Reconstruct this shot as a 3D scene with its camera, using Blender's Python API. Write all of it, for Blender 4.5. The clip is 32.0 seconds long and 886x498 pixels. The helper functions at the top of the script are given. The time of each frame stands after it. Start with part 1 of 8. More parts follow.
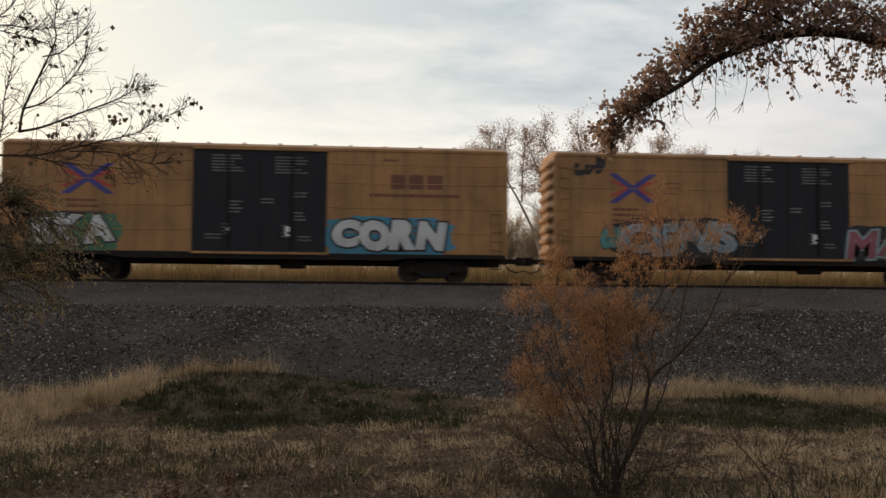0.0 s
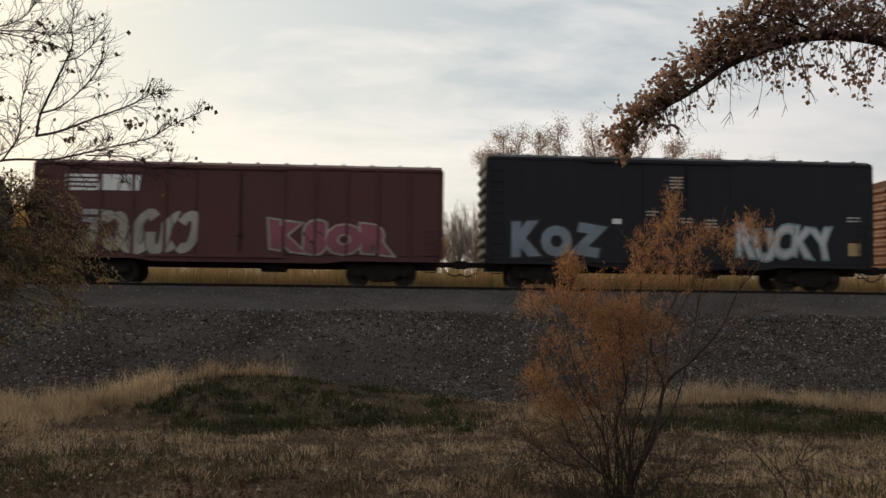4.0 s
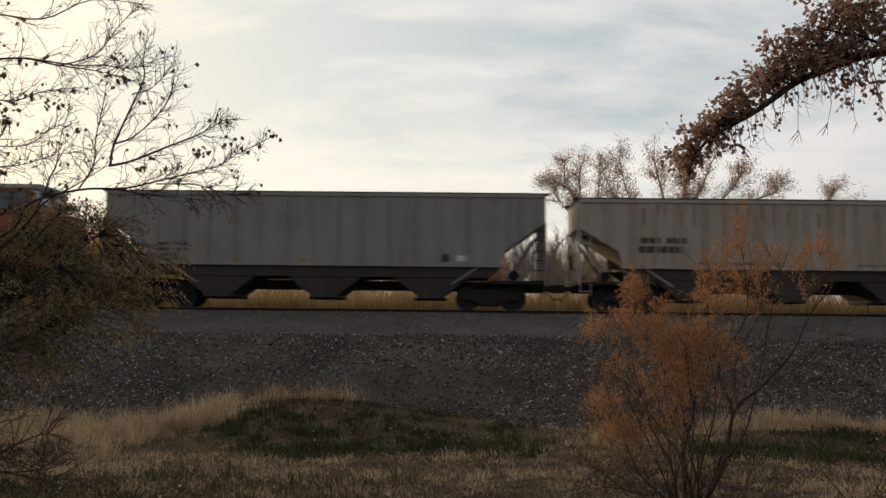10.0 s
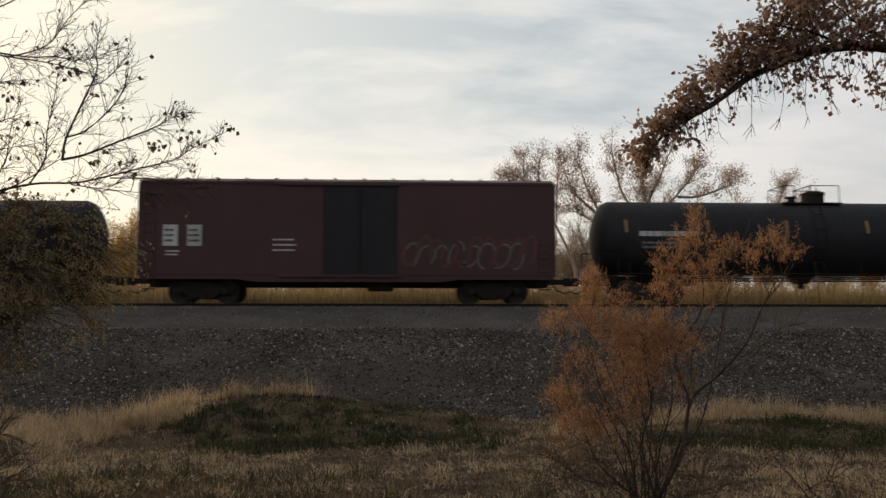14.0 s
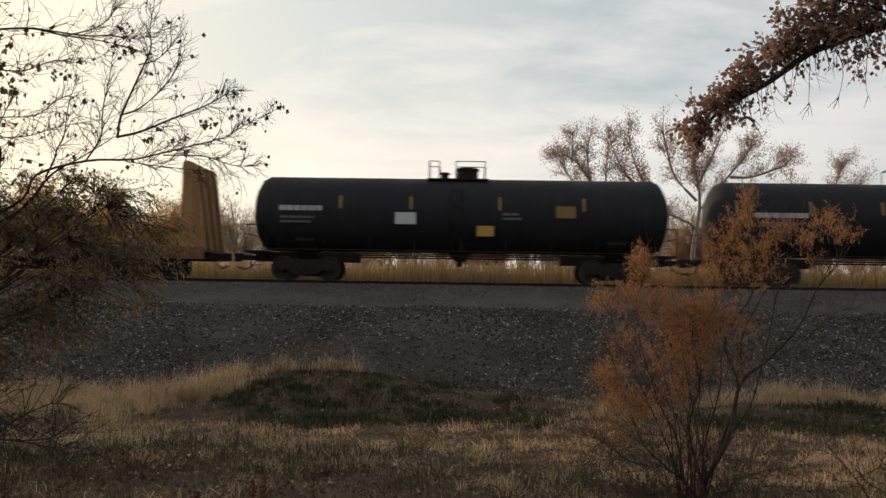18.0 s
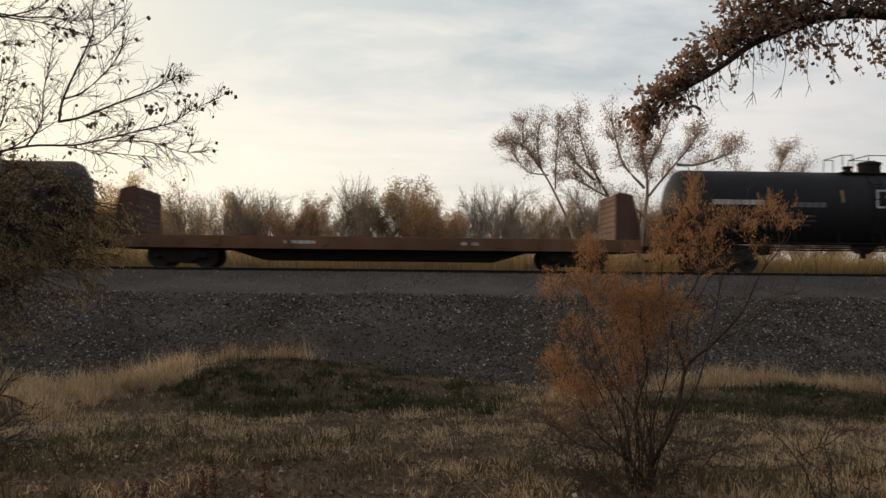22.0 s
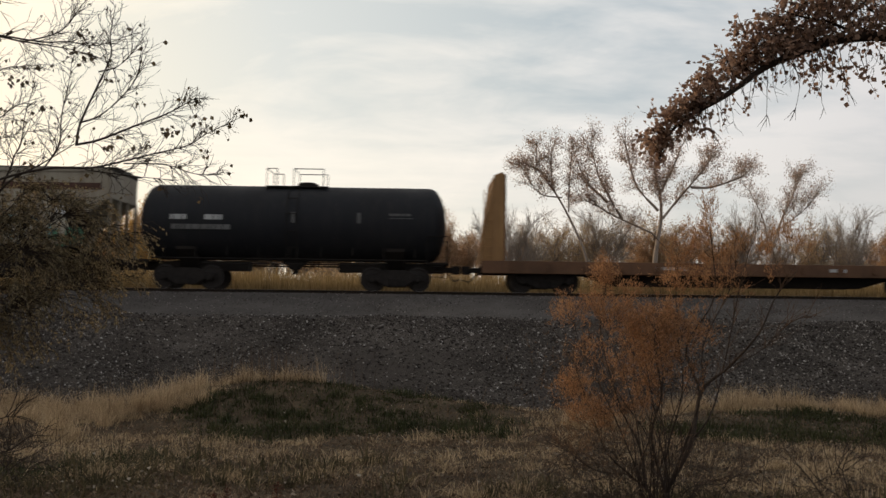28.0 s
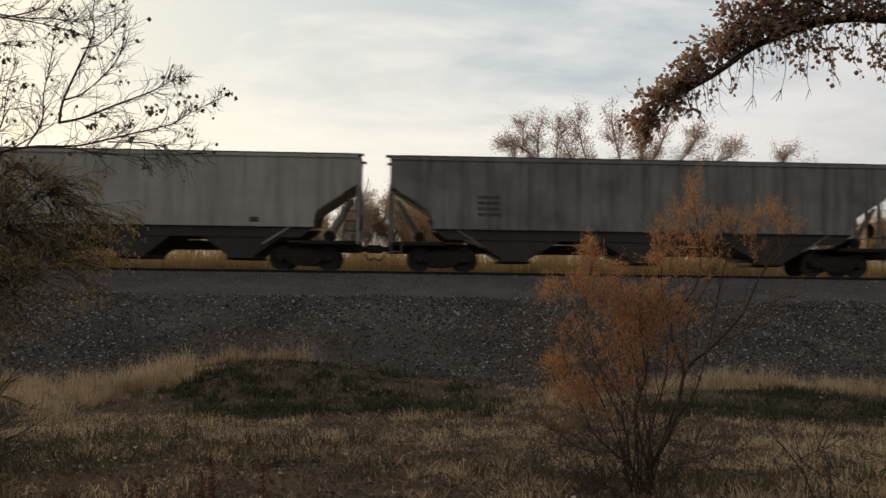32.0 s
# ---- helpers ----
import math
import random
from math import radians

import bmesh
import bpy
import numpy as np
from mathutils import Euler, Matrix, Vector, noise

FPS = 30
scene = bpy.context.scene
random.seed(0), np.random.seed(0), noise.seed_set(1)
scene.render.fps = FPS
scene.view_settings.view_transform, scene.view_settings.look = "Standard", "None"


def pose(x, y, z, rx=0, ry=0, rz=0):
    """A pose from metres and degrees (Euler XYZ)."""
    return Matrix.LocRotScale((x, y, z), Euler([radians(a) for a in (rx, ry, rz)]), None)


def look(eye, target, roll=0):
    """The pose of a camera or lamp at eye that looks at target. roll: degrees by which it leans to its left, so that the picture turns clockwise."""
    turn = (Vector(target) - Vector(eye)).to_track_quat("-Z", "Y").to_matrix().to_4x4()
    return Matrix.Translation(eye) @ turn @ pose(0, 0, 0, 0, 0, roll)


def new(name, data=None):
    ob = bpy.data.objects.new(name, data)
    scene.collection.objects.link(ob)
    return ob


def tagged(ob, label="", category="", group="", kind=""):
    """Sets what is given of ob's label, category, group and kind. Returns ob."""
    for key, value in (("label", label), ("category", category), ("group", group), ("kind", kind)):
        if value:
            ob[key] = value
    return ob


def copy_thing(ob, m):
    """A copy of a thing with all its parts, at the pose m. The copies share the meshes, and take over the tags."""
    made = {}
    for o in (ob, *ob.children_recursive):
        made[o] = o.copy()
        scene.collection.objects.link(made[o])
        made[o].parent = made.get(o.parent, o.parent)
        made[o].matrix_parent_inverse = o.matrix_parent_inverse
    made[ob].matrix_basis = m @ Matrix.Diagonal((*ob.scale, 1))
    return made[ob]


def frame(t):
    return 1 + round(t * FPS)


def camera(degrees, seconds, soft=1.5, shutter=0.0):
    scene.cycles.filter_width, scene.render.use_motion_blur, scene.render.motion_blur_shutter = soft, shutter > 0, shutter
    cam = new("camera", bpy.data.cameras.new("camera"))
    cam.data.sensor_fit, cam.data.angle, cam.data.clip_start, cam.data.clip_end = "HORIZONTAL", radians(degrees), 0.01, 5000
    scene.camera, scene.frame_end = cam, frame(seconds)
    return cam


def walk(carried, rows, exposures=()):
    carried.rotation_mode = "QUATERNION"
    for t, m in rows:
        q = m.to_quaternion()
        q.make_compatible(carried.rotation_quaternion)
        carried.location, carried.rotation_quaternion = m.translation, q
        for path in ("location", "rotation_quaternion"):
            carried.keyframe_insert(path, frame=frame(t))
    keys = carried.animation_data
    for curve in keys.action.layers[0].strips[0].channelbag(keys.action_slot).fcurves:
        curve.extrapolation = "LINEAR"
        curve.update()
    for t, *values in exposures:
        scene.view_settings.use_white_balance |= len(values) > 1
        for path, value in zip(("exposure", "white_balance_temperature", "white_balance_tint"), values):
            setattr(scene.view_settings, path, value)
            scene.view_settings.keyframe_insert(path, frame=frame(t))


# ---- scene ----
cam = camera(55.5, 32.0, soft=1.5, shutter=0.22)
EYE = (0.0, 0.0, -0.3)  # rail top is z = 0; the eye is a little lower than the rails
# seconds, yaw, pitch, roll in degrees
TURNS = (
    (0, -4.55, 2.79, -0.56),
    (0.5, -4.51, 2.65, -0.64),
    (1, -4.08, 2.77, -0.73),
    (1.5, -4.03, 2.89, -0.73),
    (2, -3.93, 2.84, -0.79),
    (2.5, -3.92, 2.75, -0.82),
    (4.5, -3.35, 3.31, -0.68),
    (5, -2.83, 3.64, -0.76),
    (5.5, -2.10, 4.09, -0.87),
    (6, -0.58, 4.50, -0.65),
    (6.5, 0.56, 5.10, -0.69),
    (7, 1.23, 5.38, -0.58),
    (7.5, 0.92, 4.78, -0.09),
    (8, 1.04, 4.32, -0.16),
    (8.5, 1.53, 4.39, -0.44),
    (9, 1.76, 4.95, -0.40),
    (9.5, 1.33, 5.15, -0.32),
    (10, 0.53, 4.64, -0.60),
    (10.5, -0.15, 4.42, -0.49),
    (11, -1.16, 4.26, -0.42),
    (11.5, -1.61, 3.64, -0.33),
    (12, -1.75, 3.94, -0.12),
    (12.5, -2.08, 4.49, -0.03),
    (13, -2.52, 4.77, -0.14),
    (13.5, -2.62, 4.78, -0.24),
    (14, -2.15, 4.23, -0.08),
    (14.5, -1.27, 4.02, -0.21),
    (16.5, 0.64, 2.23, -1.15),
    (17, 1.34, 1.90, -0.62),
    (17.5, 0.99, 1.93, -0.38),
    (18, 1.00, 2.76, -0.86),
    (18.5, 1.90, 2.65, -0.92),
    (19, 1.90, 1.16, -0.84),
    (19.5, 0.82, 0.66, -1.16),
    (20, -0.54, 1.14, -1.45),
    (20.5, -1.65, 0.95, -1.22),
    (21, -2.39, 1.05, -0.82),
    (21.5, -2.60, 1.45, -0.62),
    (22, -2.30, 1.92, -0.56),
    (22.5, -2.22, 2.04, -0.52),
    (23, -2.50, 2.20, -0.55),
    (23.5, -2.39, 2.26, -0.61),
    (24, -2.04, 2.22, -0.52),
    (24.5, -2.04, 2.42, -0.55),
    (26.5, -2.23, 2.71, -0.65),
    (27, -2.05, 2.84, -0.61),
    (27.5, -1.72, 3.54, -0.65),
    (28, -1.41, 3.43, -0.70),
    (28.5, -1.48, 2.99, -0.72),
    (29, -1.78, 2.76, -0.74),
    (29.5, -2.11, 2.73, -0.74),
    (30, -2.02, 2.52, -0.71),
    (30.5, -1.89, 2.26, -0.78),
    (31, -2.07, 2.17, -0.84),
    (31.5, -2.22, 2.12, -0.84),
    (32, -2.33, 2.07, -0.75),
)
walk(cam, [(t, pose(*EYE, 90 + pitch, roll, yaw)) for t, yaw, pitch, roll in TURNS],
     exposures=[(0, 0.08), (2, 0.06), (5, 0.0), (18, 0.0), (18.6, -0.15), (19, -0.22), (19.5, -0.16), (20.2, -0.04), (21, 0.0), (32, 0.0)])

# ---- light ----
SUN_AZ, SUN_EL = 52.0, 9.0   # degrees to the left of straight ahead, and above the horizon
SUN_DIR = Vector((-math.sin(radians(SUN_AZ)) * math.cos(radians(SUN_EL)),
                  math.cos(radians(SUN_AZ)) * math.cos(radians(SUN_EL)), math.sin(radians(SUN_EL))))


def link(nt, a, b):
    nt.links.new(a, b)


def node(nt, kind, **values):
    n = nt.nodes.new(kind)
    for k, v in values.items():
        if k in n.inputs:
            n.inputs[k].default_value = v
    return n


def ramp(nt, source, stops):
    n = nt.nodes.new("ShaderNodeValToRGB")
    els = n.color_ramp.elements
    while len(els) < len(stops):
        els.new(0.5)
    for e, (p, c) in zip(els, stops):
        e.position = p
        e.color = (*c, 1) if len(c) == 3 else c
    link(nt, source, n.inputs[0])
    return n.outputs[0]


def mixed(nt, fac, a, b, mode="MIX"):
    n = nt.nodes.new("ShaderNodeMix")
    n.data_type, n.blend_type = "RGBA", mode
    for sock, v in ((n.inputs[0], fac), (n.inputs[6], a), (n.inputs[7], b)):
        if isinstance(v, (int, float)):
            sock.default_value = v
        elif isinstance(v, tuple):
            sock.default_value = (*v, 1)
        else:
            link(nt, v, sock)
    return n.outputs[2]


def maths(nt, op, a, b=None):
    n = nt.nodes.new("ShaderNodeMath")
    n.operation = op
    for sock, v in zip(n.inputs, (a, b)):
        if v is None:
            continue
        if isinstance(v, (int, float)):
            sock.default_value = v
        else:
            link(nt, v, sock)
    return n.outputs[0]


def make_world():
    w = bpy.data.worlds.new("sky")
    w.use_nodes = True
    scene.world = w
    nt = w.node_tree
    bg, out = nt.nodes["Background"], nt.nodes["World Output"]
    sky = nt.nodes.new("ShaderNodeTexSky")
    sky.sky_type, sky.sun_disc = "NISHITA", False
    sky.sun_elevation, sky.sun_rotation = radians(SUN_EL), radians(-SUN_AZ)
    sky.dust_density, sky.ozone_density, sky.air_density = 2.5, 1.0, 1.0
    geo = nt.nodes.new("ShaderNodeTexCoord")
    ray = geo.outputs["Generated"]
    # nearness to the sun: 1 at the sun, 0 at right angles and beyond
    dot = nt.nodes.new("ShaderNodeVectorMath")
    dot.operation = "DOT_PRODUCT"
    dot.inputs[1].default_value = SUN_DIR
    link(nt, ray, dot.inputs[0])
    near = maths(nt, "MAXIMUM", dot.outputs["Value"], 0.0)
    # thin layered clouds: the direction laid onto a flat layer high above
    sep = nt.nodes.new("ShaderNodeSeparateXYZ")
    link(nt, ray, sep.inputs[0])
    height = maths(nt, "ADD", maths(nt, "MAXIMUM", sep.outputs[2], 0.0), 0.22)
    com = nt.nodes.new("ShaderNodeCombineXYZ")
    link(nt, maths(nt, "DIVIDE", sep.outputs[0], height), com.inputs[0])
    link(nt, maths(nt, "DIVIDE", sep.outputs[1], height), com.inputs[1])
    mp = nt.nodes.new("ShaderNodeMapping")
    mp.inputs["Rotation"].default_value = (0, 0, radians(24))
    mp.inputs["Scale"].default_value = (0.50, 0.85, 1)
    mp.inputs["Location"].default_value = (2.3, 0.7, 0)
    link(nt, com.outputs[0], mp.inputs[0])
    n1 = node(nt, "ShaderNodeTexNoise", Scale=1.7, Detail=6.0, Roughness=0.52, Distortion=0.7)
    n2 = node(nt, "ShaderNodeTexNoise", Scale=5.0, Detail=5.0, Roughness=0.6, Distortion=0.5)
    link(nt, mp.outputs[0], n1.inputs["Vector"])
    link(nt, mp.outputs[0], n2.inputs["Vector"])
    both = maths(nt, "ADD", maths(nt, "MULTIPLY", n1.outputs[0], 0.72), maths(nt, "MULTIPLY", n2.outputs[0], 0.28))
    cover = ramp(nt, both, ((0.40, (0.0,) * 3), (0.50, (0.55,) * 3), (0.60, (1.0,) * 3)))
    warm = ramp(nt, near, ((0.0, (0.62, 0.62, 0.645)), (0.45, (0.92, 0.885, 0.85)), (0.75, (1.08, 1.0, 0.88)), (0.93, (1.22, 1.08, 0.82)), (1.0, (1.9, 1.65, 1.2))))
    clear = mixed(nt, 1.0, sky.outputs[0], (0.085, 0.085, 0.085), "MULTIPLY")
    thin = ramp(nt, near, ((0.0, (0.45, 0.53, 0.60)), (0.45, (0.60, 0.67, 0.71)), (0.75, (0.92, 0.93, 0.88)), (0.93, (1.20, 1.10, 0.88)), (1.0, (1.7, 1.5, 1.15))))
    haze = mixed(nt, 0.75, clear, thin)
    over = mixed(nt, cover, haze, warm)
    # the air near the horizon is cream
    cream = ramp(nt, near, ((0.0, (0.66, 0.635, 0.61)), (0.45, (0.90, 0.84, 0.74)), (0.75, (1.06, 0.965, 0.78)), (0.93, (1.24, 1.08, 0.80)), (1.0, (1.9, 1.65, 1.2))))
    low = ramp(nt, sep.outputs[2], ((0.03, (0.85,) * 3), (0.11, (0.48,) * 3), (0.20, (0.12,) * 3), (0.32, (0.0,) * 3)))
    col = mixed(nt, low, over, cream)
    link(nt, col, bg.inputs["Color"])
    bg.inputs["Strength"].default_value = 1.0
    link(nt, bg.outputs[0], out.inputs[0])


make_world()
sun_data = bpy.data.lights.new("sun", "SUN")
sun_data.energy, sun_data.angle, sun_data.color = 2.2, radians(2.0), (1.0, 0.74, 0.48)
sun = new("sun", sun_data)
sun.matrix_world = look(SUN_DIR * 200, (0, 0, 0))


# ---- materials ----
def blank(name, rough=0.8, metal=0.0):
    m = bpy.data.materials.new(name)
    m.use_nodes = True
    nt = m.node_tree
    b = nt.nodes["Principled BSDF"]
    b.inputs["Roughness"].default_value, b.inputs["Metallic"].default_value = rough, metal
    b.inputs["Specular IOR Level"].default_value = 0.3
    return m, nt, b


def coords(nt, scale=(1, 1, 1), kind="Object"):
    tc = nt.nodes.new("ShaderNodeTexCoord")
    mp = nt.nodes.new("ShaderNodeMapping")
    mp.inputs["Scale"].default_value = scale
    link(nt, tc.outputs[kind], mp.inputs[0])
    return mp.outputs[0]


def bump(nt, b, source, strength=0.3, distance=0.02):
    n = node(nt, "ShaderNodeBump", Strength=strength, Distance=distance)
    link(nt, source, n.inputs["Height"])
    link(nt, n.outputs[0], b.inputs["Normal"])


def paint(name, col, dirt=(0.055, 0.04, 0.03), amount=0.45, rough=0.55, streak=0.5, metal=0.0, shine=0.3):
    """Weathered paint on steel: broad grime, streaks that run down, fine specks."""
    m, nt, b = blank(name, rough, metal)
    b.inputs["Specular IOR Level"].default_value = shine
    big = node(nt, "ShaderNodeTexNoise", Scale=0.55, Detail=5.0, Roughness=0.6)
    link(nt, coords(nt), big.inputs["Vector"])
    run = node(nt, "ShaderNodeTexNoise", Scale=1.0, Detail=4.0, Roughness=0.65)
    link(nt, coords(nt, (3.2, 3.2, 0.22)), run.inputs["Vector"])
    fine = node(nt, "ShaderNodeTexNoise", Scale=9.0, Detail=4.0, Roughness=0.7)
    link(nt, coords(nt), fine.inputs["Vector"])
    a = ramp(nt, big.outputs[0], ((0.38, (0, 0, 0)), (0.72, (1, 1, 1))))
    c = ramp(nt, run.outputs[0], ((0.47, (0, 0, 0)), (0.70, (1, 1, 1))))
    d = ramp(nt, fine.outputs[0], ((0.55, (0, 0, 0)), (0.78, (1, 1, 1))))
    x = mixed(nt, maths(nt, "MULTIPLY", a, amount), col, dirt)
    x = mixed(nt, maths(nt, "MULTIPLY", c, streak), x, dirt)
    x = mixed(nt, maths(nt, "MULTIPLY", d, amount * 0.5), x, dirt)
    link(nt, x, b.inputs["Base Color"])
    r = ramp(nt, big.outputs[0], ((0.3, (rough - 0.12,) * 3), (0.8, (min(1, rough + 0.25),) * 3)))
    link(nt, r, b.inputs["Roughness"])
    bump(nt, b, fine.outputs[0], 0.12, 0.01)
    return m


def earthy(name, stops, scale=3.0, fine=40.0, rough=0.95, relief=0.5, island=0.0):
    """Soil, stone, bark: two scales of mottling."""
    m, nt, b = blank(name, rough)
    b.inputs["Specular IOR Level"].default_value = 0.12
    v = coords(nt)
    n1 = node(nt, "ShaderNodeTexNoise", Scale=scale, Detail=6.0, Roughness=0.62)
    n2 = node(nt, "ShaderNodeTexNoise", Scale=fine, Detail=4.0, Roughness=0.7)
    link(nt, v, n1.inputs["Vector"])
    link(nt, v, n2.inputs["Vector"])
    s = maths(nt, "ADD", maths(nt, "MULTIPLY", n1.outputs[0], 0.55), maths(nt, "MULTIPLY", n2.outputs[0], 0.45))
    if island:
        g = nt.nodes.new("ShaderNodeNewGeometry")
        s = maths(nt, "ADD", s, maths(nt, "MULTIPLY", maths(nt, "SUBTRACT", g.outputs["Random Per Island"], 0.5), island))
    link(nt, ramp(nt, s, stops), b.inputs["Base Color"])
    bump(nt, b, s, relief, 0.05)
    return m


def leafy(name, stops, through_light=0.35, rough=0.75):
    """Leaves and blades: colour by piece, light passes through."""
    m, nt, b = blank(name, rough)
    b.inputs["Specular IOR Level"].default_value = 0.15
    g = nt.nodes.new("ShaderNodeNewGeometry")
    n1 = node(nt, "ShaderNodeTexNoise", Scale=0.9, Detail=3.0)
    link(nt, coords(nt), n1.inputs["Vector"])
    s = maths(nt, "ADD", maths(nt, "MULTIPLY", g.outputs["Random Per Island"], 0.5), maths(nt, "MULTIPLY", n1.outputs[0], 0.5))
    c = ramp(nt, s, stops)
    link(nt, c, b.inputs["Base Color"])
    tr = nt.nodes.new("ShaderNodeBsdfTranslucent")
    link(nt, c, tr.inputs["Color"])
    mx = nt.nodes.new("ShaderNodeMixShader")
    mx.inputs[0].default_value = through_light
    link(nt, b.outputs[0], mx.inputs[1])
    link(nt, tr.outputs[0], mx.inputs[2])
    link(nt, mx.outputs[0], nt.nodes["Material Output"].inputs[0])
    return m


